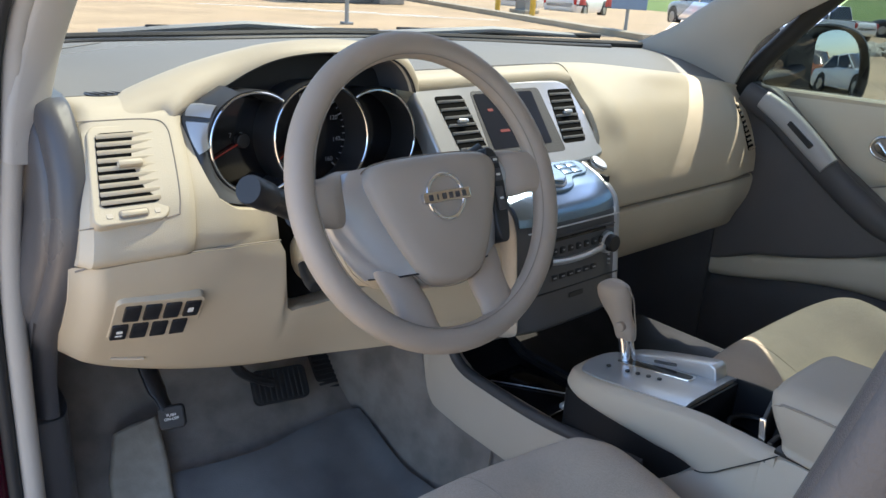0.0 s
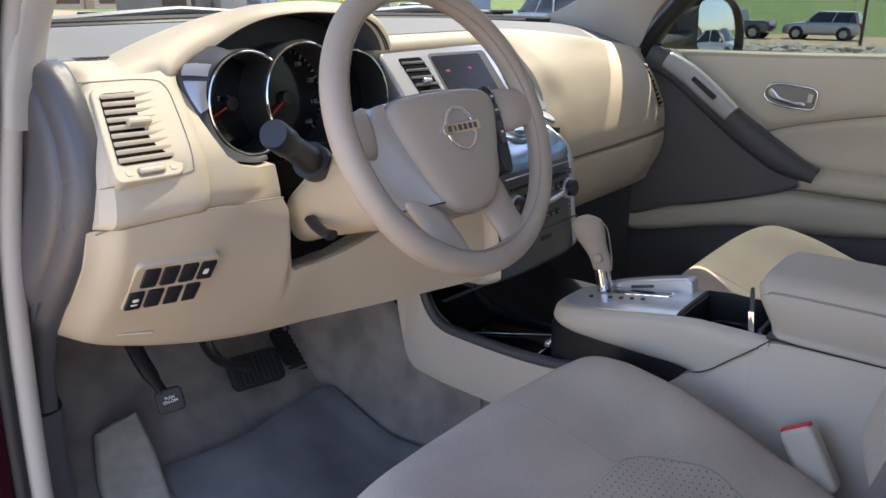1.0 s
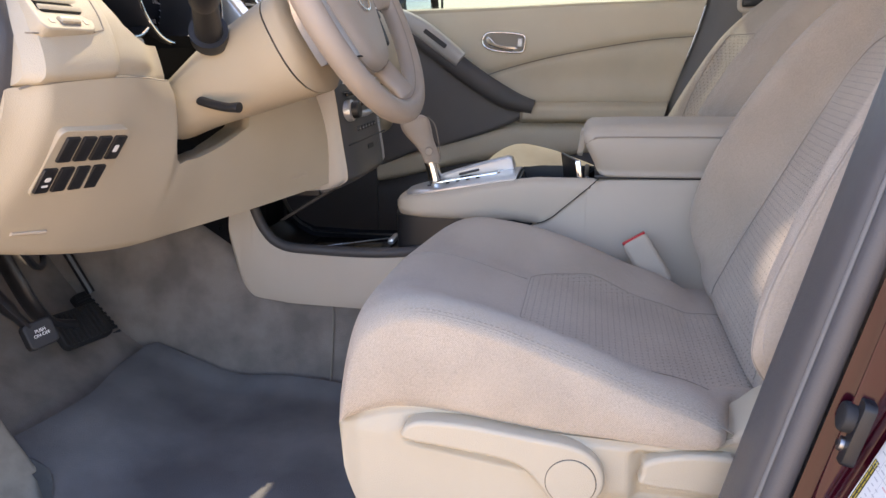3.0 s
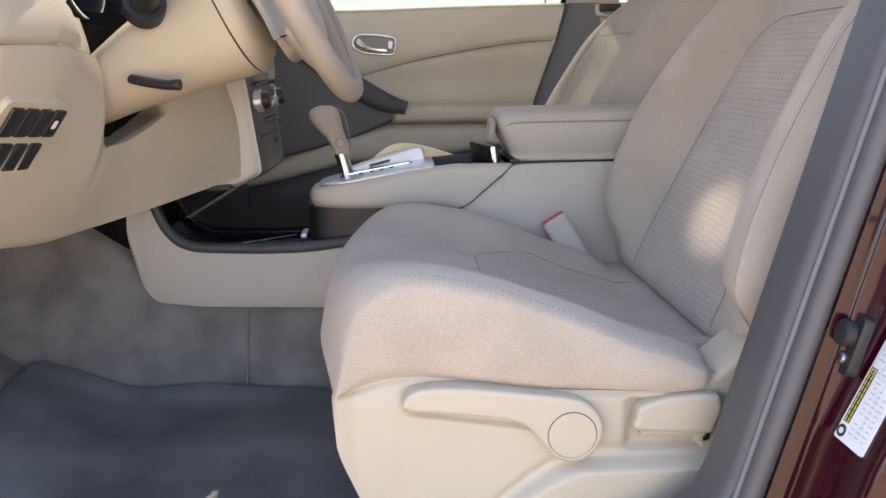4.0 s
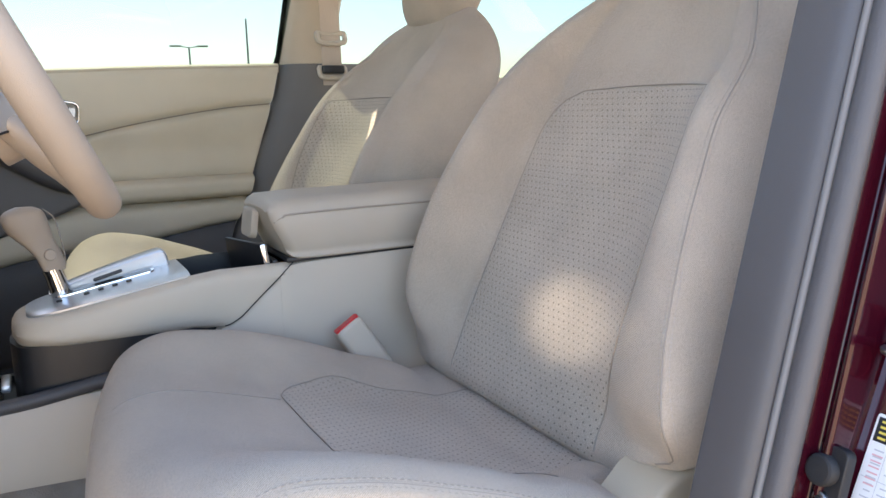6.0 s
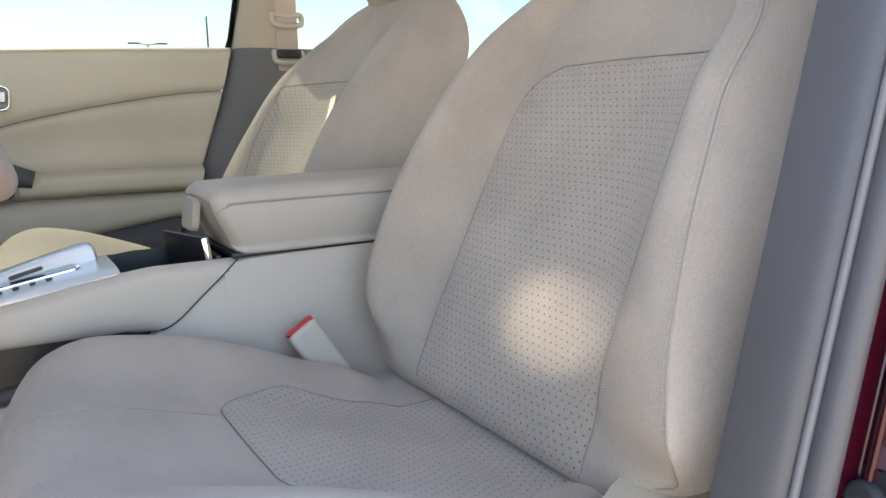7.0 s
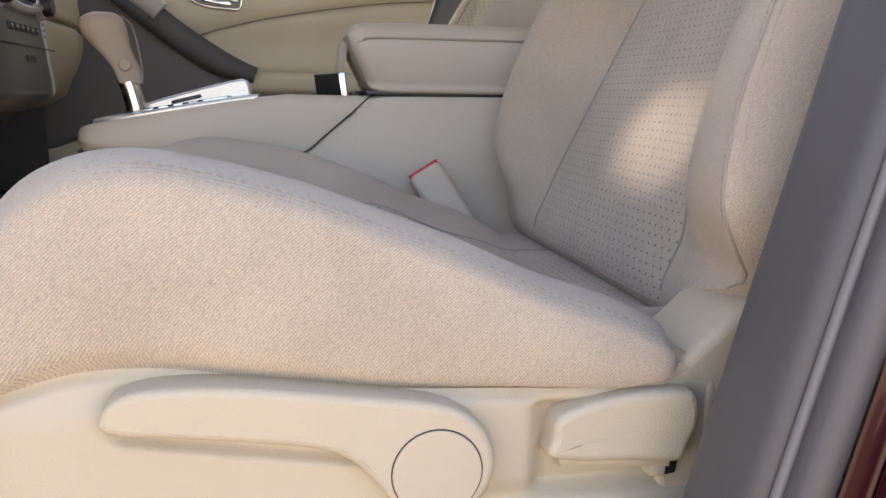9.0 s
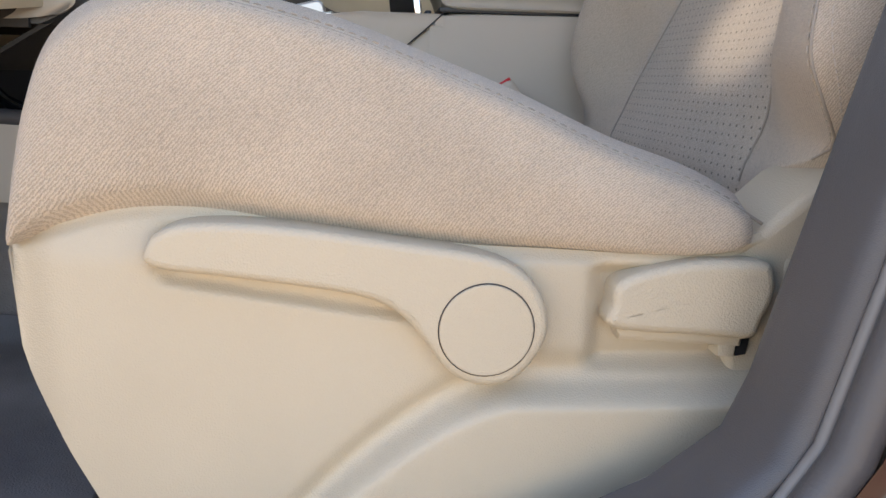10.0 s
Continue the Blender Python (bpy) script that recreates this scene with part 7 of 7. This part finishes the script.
for z, w in ((1.188, 0.032), (1.105, 0.030)):
    part("belt_guide", tube(spl([(1.690, -0.035 - w * 1.1, z + 0.010), (1.684, -0.035 - w, z - 0.004), (1.682, -0.035, z - 0.008), (1.684, -0.035 + w, z - 0.004), (1.690, -0.035 + w * 1.1, z + 0.012), (1.694, -0.035 + w, z + 0.018), (1.696, -0.035, z + 0.014), (1.694, -0.035 - w, z + 0.018)], 32, True) + [Vector((1.690, -0.035 - w * 1.1, z + 0.010))], 0.0065, 8), BEIGE, belt, "beige belt guide")
part("tongue", rbox((1.684, -0.035, 1.118), (0.012, 0.058, 0.020), 0.004), BLACK, belt)

# ---- fittings on the driver's pillar ----
bu = thing("door_buffer", "grey rubber door buffer with a steel bolt on the maroon jamb", "buffer", (0.157, 0.146, 0.735))
bpl = Plane((0.1535, 0.146, 0.738), (-1, 0.06, 0.0), (0.0, -0.243, 0.97))
part("plate", plate(bpl, rrect(0.030, 0.056, 0.006, 4), -0.008, 0.0015, 0.001), BLACK, bu)
part("rubber", disc(bpl, (-0.001, 0.008), 0.0125, 0.0, 0.0105, 24, 0.003), RUBBER, bu, "grey rubber stop")
part("bolt", disc(bpl, (0.001, -0.014), 0.0065, 0.0, 0.005, 12, 0.0015), STEEL, bu, "zinc bolt")
part("bolt_socket", disc(bpl, (0.001, -0.014), 0.0030, 0.0, 0.0056, 6, 0.0003), BLACK, bu)
stk = thing("door_striker", "steel door striker loop on a plate", "door striker", (0.125, 0.12, 0.83))
spl_ = Plane((0.112, 0.0895, 0.835), bpl.u, bpl.v)
part("plate", plate(spl_, rrect(0.036, 0.060, 0.010, 4), -0.010, 0.005, 0.002), DARK, stk)
for v in (0.018, -0.019):
    part("bolt", disc(spl_, (0.004, v), 0.009, 0.002, 0.010, 12, 0.002), STEEL, stk, "zinc bolt")
part("loop", tube(spl([spl_.at(0.010, -0.002, 0), spl_.at(0.008, -0.002, 0.030), spl_.at(-0.004, -0.001, 0.038), spl_.at(-0.018, 0.001, 0.032), spl_.at(-0.022, 0.001, 0.0)], 24), 0.0035, 10), STEEL, stk, "steel loop")
lb = thing("tyre_label", "white tyre pressure label with black and red print", "label", (0.12, 0.14, 0.73))
lbp = Plane((0.1235, 0.1275, 0.7200), (-1, 0.0, 0.0), (0.0, -0.388, 0.922))
lo_ = part("sticker", plate(lbp, rrect(0.042, 0.143, 0.002, 3), -0.002, 0.0008, 0.0002), WHITE, lb)
def printed(name, bars, mat, w=0.0011):
    """Flat print on the label: bars of (u, v, width, height), in one mesh."""
    bm = bmesh.new()
    for u, v, a, b in bars:
        bm.faces.new([bm.verts.new(lbp.at(u + i * a / 2, v + j * b / 2, w)) for i, j in ((-1, -1), (1, -1), (1, 1), (-1, 1))])
    return tagged(part(name, bm, mat, lo_), "", "", "", "stuff" if len(bars) > 4 else "")


ink = random.Random(11)
LABELGREY = material("label_grey_ink", (0.52, 0.52, 0.53), 0.6)
printed("black_bar", [(0.0, 0.0595, 0.038, 0.019)], BLACK, 0.0010)
printed("black_bar", [(-0.0145, -0.028, 0.0085, 0.054)], BLACK, 0.0010)
printed("yellow_print", [(0.0 + 0.0085 * (k - 1.5), 0.0595 + 0.0042 * j, 0.0065, 0.0018) for k in range(4) for j in (-1.5, -0.5, 0.5, 1.5)], YELLOW, 0.0012)
printed("yellow_print", [(-0.0165 + 0.004 * c, -0.028 + 0.006 * j, 0.0016, 0.0050) for c in (0, 1) for j in range(-4, 5)], YELLOW, 0.0012)
printed("grey_print", [(0.0 + 0.0115 * (c - 1), 0.044 - 0.0052 * r, ink.uniform(0.005, 0.0098), 0.0011) for c in range(3) for r in range(10) if ink.random() > 0.2] + [(0.006 + 0.0085 * (c - 1), -0.011 - 0.0050 * r, ink.uniform(0.004, 0.0075), 0.0011) for c in range(3) for r in range(11) if ink.random() > 0.15], LABELGREY)
printed("rule_line", [(0.0, -0.0065 + 0.0285 * k, 0.038, 0.0005) for k in range(2)] + [(0.0115 * c - 0.00575, 0.0210, 0.0004, 0.056) for c in (0, 1)] + [(0.006, -0.033, 0.0004, 0.052)], LABELGREY)
printed("red_print", [(-0.0115, 0.040 - 0.0045 * k, 0.0085, 0.0012) for k in range(6)] + [(0.014, -0.004, 0.008, 0.0012), (0.014, -0.010, 0.008, 0.0012)], REDINK, 0.0013)
tyre = part("tyre_symbol", disc(lbp, (-0.0145, -0.0635), 0.0058, 0.0004, 0.0012, 24, 0.0001), BLACK, lo_)
part("symbol_hub", disc(lbp, (-0.0145, -0.0635), 0.0030, 0.0008, 0.0015, 16, 0.0001), WHITE, tyre)

# ---- outside ----
TARMAC = material("worn_tan_paving", (0.46, 0.40, 0.31), 0.9, grain=0.5, grain_size=30, stain=0.3, stain_size=0.8)
GREY_METAL = material("grey_painted_steel", (0.32, 0.33, 0.34), 0.5, metal=0.3, stain=0.15)
YELLOW_PAINT = material("yellow_paint", (0.72, 0.47, 0.06), 0.55, stain=0.2, stain_size=8)
BLUE_PAINT = material("blue_sign_paint", (0.20, 0.30, 0.48), 0.5, stain=0.1)
RED_PAINT = material("red_plastic", (0.65, 0.08, 0.05), 0.5, stain=0.1)
TYRE = material("tyre_rubber", (0.025, 0.025, 0.025), 0.85, grain=0.3, grain_size=60)
CARGLASS = material("dark_car_glass", (0.02, 0.024, 0.028), 0.06, spec=0.8)
LAMP = material("lamp_lens", (0.7, 0.7, 0.68), 0.15)
TAIL = material("tail_lens", (0.45, 0.02, 0.02), 0.2)


def lot_z(x):
    return -1.4 * step(22, 42, x) + 11.0 * step(66, 420, x) ** 0.9


def parked_car(kind, paint, at, heading, label):
    """A parked vehicle, its nose along +x before it is turned by heading degrees."""
    ob = thing(kind, label, "car", (0, 0, 0), "parked vehicles")
    tall = {"sedan": 1.45, "suv": 1.78, "pickup": 1.85}[kind]
    belt = {"sedan": 0.92, "suv": 1.08, "pickup": 1.12}[kind]
    low = {"sedan": 0.22, "suv": 0.30, "pickup": 0.38}[kind]
    half = 2.35 if kind != "pickup" else 2.75
    secs = [(-half, 0.62, low + 0.25, belt - 0.22), (-half + 0.08, 0.80, low + 0.08, belt - 0.08), (-half + 0.4, 0.90, low, belt), (-1.0, 0.93, low, belt + 0.01), (0.4, 0.93, low, belt), (half - 1.15, 0.92, low, belt - 0.03), (half - 0.5, 0.88, low, belt - 0.10), (half - 0.12, 0.78, low + 0.05, belt - 0.22), (half, 0.62, low + 0.18, belt - 0.36)]
    rings = []
    for x, w, a, b in secs:
        rings.append(spl([(x, -w * 0.93, a), (x, -w, a + 0.2), (x, -w * 0.99, b - 0.2), (x, -w * 0.94, b - 0.03), (x, -w * 0.8, b), (x, 0, b + 0.02), (x, w * 0.8, b), (x, w * 0.94, b - 0.03), (x, w * 0.99, b - 0.2), (x, w, a + 0.2), (x, w * 0.93, a)], 34))
    part("body", loft([list(r) for r in zip(*[spl(c, 40) for c in zip(*rings)])]), paint, ob, "", 50)
    x0, x1 = {"sedan": (-1.7, 1.05), "suv": (-2.2, 0.95), "pickup": (-0.95, 1.15)}[kind]
    t0, t1 = {"sedan": (-1.0, 0.35), "suv": (-1.95, 0.3), "pickup": (-0.75, 0.45)}[kind]
    gh = []
    for u, z in ((0.0, belt - 0.02), (0.5, belt + (tall - belt) * 0.5), (0.93, tall - 0.05)):
        a, b, w = x0 + (t0 - x0) * u, x1 + (t1 - x1) * u, 0.86 - 0.18 * u
        gh.append([(a, -w * 0.9, z), (a + 0.1, -w, z), (b - 0.15, -w, z), (b, -w * 0.85, z), (b + 0.03, 0, z), (b, w * 0.85, z), (b - 0.15, w, z), (a + 0.1, w, z), (a, w * 0.9, z)])
    part("window", loft(gh), CARGLASS, ob, "dark tinted glass")
    rf = [[(x, y, tall - 0.06 + h - 0.05 * (y / 0.7) ** 2) for y in np.linspace(-0.70, 0.70, 9)] for x, h in ((t0 + 0.02, 0), (t0 + 0.25, 0.05), (0.5 * (t0 + t1), 0.06), (t1 - 0.2, 0.05), (t1 + 0.03, -0.005))]
    part("roof", sheet(rf, (0, 0, -0.05)), paint, ob)
    for s in (-1, 1):
        for xa, xb in ((x1 - 0.02, t1), (0.5 * (x0 + x1), 0.5 * (t0 + t1) - 0.05), (x0 + 0.08, t0 + 0.08)):
            part("roof_pillar", tube([(xa, s * 0.845, belt - 0.03), (xb, s * 0.695, tall - 0.06)], 0.045, 6), paint, ob)
        for xw in (-half + 0.95, half - 0.95):
            r = {"sedan": 0.33, "suv": 0.37, "pickup": 0.41}[kind]
            wpn = Plane((xw, s * 0.80, r), (1, 0, 0), (0, 0, 1))
            if wpn.w.y * s < 0:
                wpn = Plane((xw, s * 0.80, r), (-1, 0, 0), (0, 0, 1))
            part("wheel_arch", disc(wpn, (0, 0.03), r + 0.07, -0.1, 0.135, 28, 0.01), BLACK, ob)
            wh = part("wheel", disc(wpn, (0, 0), r, -0.08, 0.15, 28, 0.04), TYRE, ob)
            part("rim", disc(wpn, (0, 0), r * 0.66, 0.0, 0.156, 20, 0.02), STEEL, wh)
        part("headlamp", rbox((half - 0.13, s * 0.62, belt - 0.32), (0.16, 0.30, 0.14), 0.04), LAMP, ob)
        part("tail_lamp", rbox((-half + 0.09, s * 0.72, belt - 0.18), (0.14, 0.16, 0.28), 0.04), TAIL, ob)
        part("wing_mirror", rbox((x1 - 0.25, s * 0.98, belt + 0.06), (0.12, 0.16, 0.12), 0.04), paint, ob)
    part("grille", rbox((half - 0.03, 0, belt - 0.42), (0.08, 0.8, 0.18), 0.03), BLACK, ob)
    if kind == "pickup":
        part("load_bed", rbox((-half + 0.95, 0, belt - 0.02), (1.5, 1.5, 0.09), 0.02), BLACK, ob)
    ob.matrix_basis = pose(at[0], at[1], lot_z(at[0]), 0, 0, heading)
    return ob


P_SILVER = material("silver_car_paint", (0.42, 0.44, 0.46), 0.28, metal=0.5, coat=0.8)
P_WHITE = material("white_car_paint", (0.78, 0.79, 0.79), 0.25, coat=0.8)
P_GREY = material("dark_grey_car_paint", (0.10, 0.105, 0.115), 0.28, metal=0.4, coat=0.8)
P_ORANGE = material("orange_car_paint", (0.72, 0.20, 0.03), 0.25, coat=0.8)
parked_car("suv", P_SILVER, (56.0, 13.2), 92, "silver sport utility vehicle parked by the grass bank")
parked_car("pickup", P_GREY, (54.5, 18.6), 88, "dark grey pickup truck parked by the grass bank")
parked_car("pickup", P_WHITE, (46, 20.5), 70, "white pickup truck with dark windows")
parked_car("suv", P_SILVER, (30.5, 18.5), 60, "silver sport utility vehicle on the tan paving")
parked_car("sedan", P_WHITE, (31, 26.0), 20, "white sedan parked beyond the kerb")
parked_car("suv", P_WHITE, (33, 31.0), 15, "white sport utility vehicle parked beyond the kerb")
parked_car("sedan", P_GREY, (26.5, 33.0), 30, "dark grey sedan parked beyond the kerb")
parked_car("sedan", P_SILVER, (11, 38.0), 10, "silver sedan parked in a far row")
parked_car("suv", P_GREY, (16.5, 39.0), 5, "dark sport utility vehicle parked in a far row")
parked_car("sedan", P_WHITE, (7.6, -6.6), 70, "white sedan seen in the wing mirror")
parked_car("suv", P_ORANGE, (7.0, -10.5), 75, "orange sport utility vehicle seen in the wing mirror")

# rough stones along the edge of the paving
rng = random.Random(4)
bm = bmesh.new()
for i in range(420):
    x, y = rng.uniform(18.4, 21.4), rng.uniform(-6, 8.5)
    s = rng.uniform(0.06, 0.20)
    g = bmesh.ops.create_icosphere(bm, subdivisions=1, radius=s)
    for v in g["verts"]:
        n = 1 + 0.35 * noise.noise(v.co * 9 + Vector((i, 0, 0)))
        v.co = Vector((v.co.x * n * 1.3 + x, v.co.y * n + y, max(v.co.z * n * 0.7, -0.05) + 0.05))
st_ = part("stones", bm, material("pale_limestone", (0.50, 0.46, 0.38), 0.9, grain=0.5, grain_size=40, stain=0.35, stain_size=3), None, "", 20)
tagged(st_, "pale rough stones edging the paving", "stones", "", "stuff")
# kerb, lines and street furniture
setting("kerb", sheet([[(x, y, z) for x, y, z in ((16.0 + 0.35 * t, 12.9 + 1.05 * t, 0.0), (16.0 + 0.35 * t, 12.92 + 1.05 * t, 0.14), (16.3 + 0.35 * t, 12.82 + 1.05 * t, 0.15), (16.3 + 0.35 * t, 12.8 + 1.05 * t, 0.0))] for t in np.linspace(-2, 16, 20)], (0, 0, -0.02)), TARMAC, "low tan concrete kerb", "kerb")
for k in range(4):
    setting("parking_line", rbox((15.0 - 1.2 * k, 17.5 + 1.3 * k, 0.003), (3.4, 0.12, 0.008), 0.002, Matrix.Rotation(radians(-35), 4, 'Z')), WHITE, "white painted parking line", "line")
for x, y in ((20.1, 20.4), (19.2, 17.9)):
    b = thing("bollard", "yellow painted steel bollard", "bollard", (x, y, 0), "bollards by the pump")
    part("post", tube([(x, y, 0), (x, y, 0.5), (x, y, 1.0), (x, y, 1.06)], [0.09, 0.09, 0.09, 0.03], 16), YELLOW_PAINT, b)
pump = thing("air_pump", "grey steel air pump cabinet between bollards", "cabinet", (20.2, 19.2, 0))
part("cabinet", rbox((20.3, 19.3, 0.65), (0.45, 0.5, 1.3), 0.05), GREY_METAL, pump)
part("face_plate", rbox((20.06, 19.25, 0.9), (0.03, 0.35, 0.4), 0.01), BLACK, pump)
part("base", rbox((20.3, 19.3, 0.06), (0.7, 0.75, 0.12), 0.02), TARMAC, pump)
for x, y in ((29.0, 24.0), (29.6, 23.0)):
    c = thing("traffic_cone", "red plastic traffic cone", "traffic cone", (x, y, 0), "traffic cones")
    part("cone", tube([(x, y, 0.04), (x, y, 0.4), (x, y, 0.75)], [0.17, 0.10, 0.03], 16), RED_PAINT, c)
    part("foot", rbox((x, y, 0.02), (0.42, 0.42, 0.05), 0.01), BLACK, c)


def post(name, label, x, y, h, r, mat=GREY_METAL):
    p = thing(name, label, "post", (x, y, lot_z(x)))
    part("pole", tube([(x, y, lot_z(x) - 0.1), (x, y, lot_z(x) + h * 0.5), (x, y, lot_z(x) + h)], [r * 1.15, r, r * 0.8], 12), mat, p)
    part("foot", rbox((x, y, lot_z(x) + 0.03), (r * 5, r * 5, 0.06), 0.01), mat, p)
    return p


post("sign_post", "grey steel post on the paving", 10.5, 15.5, 3.0, 0.045)
bs = post("information_sign", "blue rectangular sign on a steel post", 16.6, 12.3, 2.6, 0.04)
part("panel", rbox((16.5, 12.2, 1.45), (0.04, 0.85, 1.7), 0.01, Matrix.Rotation(radians(36), 4, 'Z')), BLUE_PAINT, bs, "faded blue sign panel")
post("marker_post", "dark thin post on the grass", 42.0, 8.2, 6.0, 0.07, BLACK)
mp = post("utility_post", "grey utility cabinet on a short post", 60.0, 6.6, 1.4, 0.08)
part("cabinet", rbox((60.0, 6.6, lot_z(60) + 1.0), (0.6, 1.1, 1.6), 0.05), GREY_METAL, mp)
for x, y, h, arms in ((108.0, -19.4, None, True), (104.0, -26.0, None, False)):
    lp = thing("street_lamp", "tall dark grey lamp post against the sky", "street lamp", (x, y, lot_z(x)), "lamp posts")
    top = 0.9 + math.hypot(x, y) * math.tan(radians(4.25 if arms else 6.1))
    part("pole", tube([(x, y, lot_z(x)), (x, y, top)], [0.16, 0.11], 10), GREY_METAL, lp)
    if arms:
        for s in (-1, 1):
            part("arm", tube([(x, y, top - 0.1), (x, y + s * 1.0, top + 0.08)], 0.06, 8), GREY_METAL, lp)
            part("lamp_head", rbox((x, y + s * 1.7, top + 0.12), (0.5, 1.4, 0.22), 0.06), GREY_METAL, lp)
gb = thing("utility_boxes", "two low grey utility boxes on the paving", "kiosk", (16.0, 24.0, 0))
part("cabin", rbox((15.6, 24.2, 1.0), (2.6, 1.6, 2.0), 0.05), material("dark_grey_cladding", (0.16, 0.17, 0.18), 0.5, stain=0.2), gb)
part("annex", rbox((17.5, 23.6, 0.85), (1.1, 1.2, 1.7), 0.05), GREY_METAL, gb)
part("louvre", rbox((15.6, 23.38, 1.2), (1.2, 0.06, 0.7), 0.01), BLACK, gb)
for k in range(2):
    y_ = thing("wheel_stop", "yellow painted concrete wheel stop", "wheel stop", (13.4 + 2.4 * k, 28.8, 0), "wheel stops")
    part("block", rbox((13.2 + 2.3 * k, 28.9 - 0.3 * k, 0.09), (2.0, 0.22, 0.18), 0.05, Matrix.Rotation(radians(-8), 4, 'Z')), YELLOW_PAINT, y_)
shop = thing("shop_building", "long pale shop front behind the far car row", "building", (15, 62, 0))
part("wall", rbox((14, 64, 2.6), (60, 6, 5.2), 0.05), material("pale_render", (0.52, 0.49, 0.44), 0.8, stain=0.15, stain_size=0.5), shop)
part("roof", rbox((14, 64, 5.35), (61, 7, 0.3), 0.05), GREY_METAL, shop)
for k in range(12):
    part("window", rbox((-12.5 + 4.8 * k, 60.98, 1.7), (3.2, 0.1, 2.6), 0.02), CARGLASS, shop)
    part("shop_pier", rbox((-15 + 4.8 * k, 60.9, 2.4), (0.7, 0.3, 4.8), 0.03), TARMAC, shop)

# wing mirror outside the passenger's window
wm = thing("wing_mirror", "black passenger wing mirror reflecting cars and sky", "wing mirror", (1.9, 0.95, 1.1))
n_m = Vector((-0.302, -0.951, 0.047)).normalized()
mpn = Plane((2.12, 0.925, 1.165), Vector((0, 0, 1)).cross(n_m) * 1.0, n_m.cross(Vector((0, 0, 1)).cross(n_m)))
mo = [(-0.150, -0.01), (-0.146, 0.06), (-0.12, 0.092), (-0.03, 0.104), (0.07, 0.090), (0.125, 0.055), (0.150, -0.01), (0.146, -0.075), (0.11, -0.108), (0.0, -0.105), (-0.10, -0.075), (-0.142, -0.045)]
MO = [(p.x, p.y) for p in spl([(a, b, 0) for a, b in mo], 60, True)]
rings = []
for k, w in ((0.55, -0.15), (0.85, -0.12), (0.98, -0.07), (1.0, 0.0), (0.99, 0.012), (0.95, 0.014), (0.92, 0.004), (0.90, -0.012)):
    rings.append([mpn.at(a * k, b * k, w) for a, b in MO])
part("housing", loft(rings, True, True), material("black_mirror_shell", (0.03, 0.032, 0.035), 0.35, coat=0.3), wm, "", 50)
part("inner_frame", plate(mpn, [(-0.090 + p[0], -0.004 + p[1]) for p in rrect(0.085, 0.150, 0.03, 6)], -0.012, 0.002, 0.002), BLACK, wm)
mirror = bpy.data.materials.new("mirror_glass")
mirror.use_nodes = True
mb = mirror.node_tree.nodes["Principled BSDF"]
mb.inputs["Base Color"].default_value, mb.inputs["Metallic"].default_value, mb.inputs["Roughness"].default_value = (0.86, 0.89, 0.90, 1), 1.0, 0.01
rings = []
for k in (0.02, 0.25, 0.5, 0.75, 1.0):        # a slightly domed glass
    rings.append([mpn.at(0.040 + a * 0.60 * k, -0.004 + b * 0.88 * k, 0.004 - ((a * 0.60 * k) ** 2 + (b * 0.88 * k) ** 2) / 2.4) for a, b in MO])
part("mirror_glass", loft(rings, True, False), mirror, wm, "domed clear mirror glass", 80)
part("foot", tube(spl([(1.845, 0.99, 1.12), (1.90, 0.985, 1.125), (1.97, 0.98, 1.13), (2.04, 0.985, 1.14)], 12), [0.05] * 12, 12, True, 0.55), BLACK, wm)
setting("sail_panel", prism([(1.846, 0.96, 1.118), (1.846, 1.12, 1.10), (1.80, 0.90, 1.27), (1.815, 0.885, 1.22)][::-1], (-0.02, 0, 0), 0.003, 2), BLACK, "black sail panel at the corner of the window", "trim")
setting("pillar_edge_right", tube(spl([(1.80, 0.985, 1.10), (1.79, 0.945, 1.165), (1.775, 0.88, 1.235), (1.74, 0.78, 1.33), (1.70, 0.65, 1.43)], 24), 0.022, 10), RUBBER, "black seal along the far front pillar", "seal")
# wipers resting on the cowl
for x0, x1 in ((0.50, 1.02), (1.02, 1.55)):
    wi = thing("wiper", "black wiper arm lying on the cowl", "wiper", (x0, 1.45, 1.2), "wipers")
    part("arm", tube([(x0, base_y(x0) + 0.05, 1.205), ((x0 + x1) / 2, base_y((x0 + x1) / 2) + 0.03, 1.226), (x1, base_y(x1) + 0.035, 1.213)], [0.010, 0.008, 0.005], 8), GREY_METAL, wi)
    part("blade", tube([(x0 + 0.08, base_y(x0) + 0.03, 1.218), (x1 + 0.02, base_y(x1) + 0.02, 1.216)], 0.006, 8), RUBBER, wi)
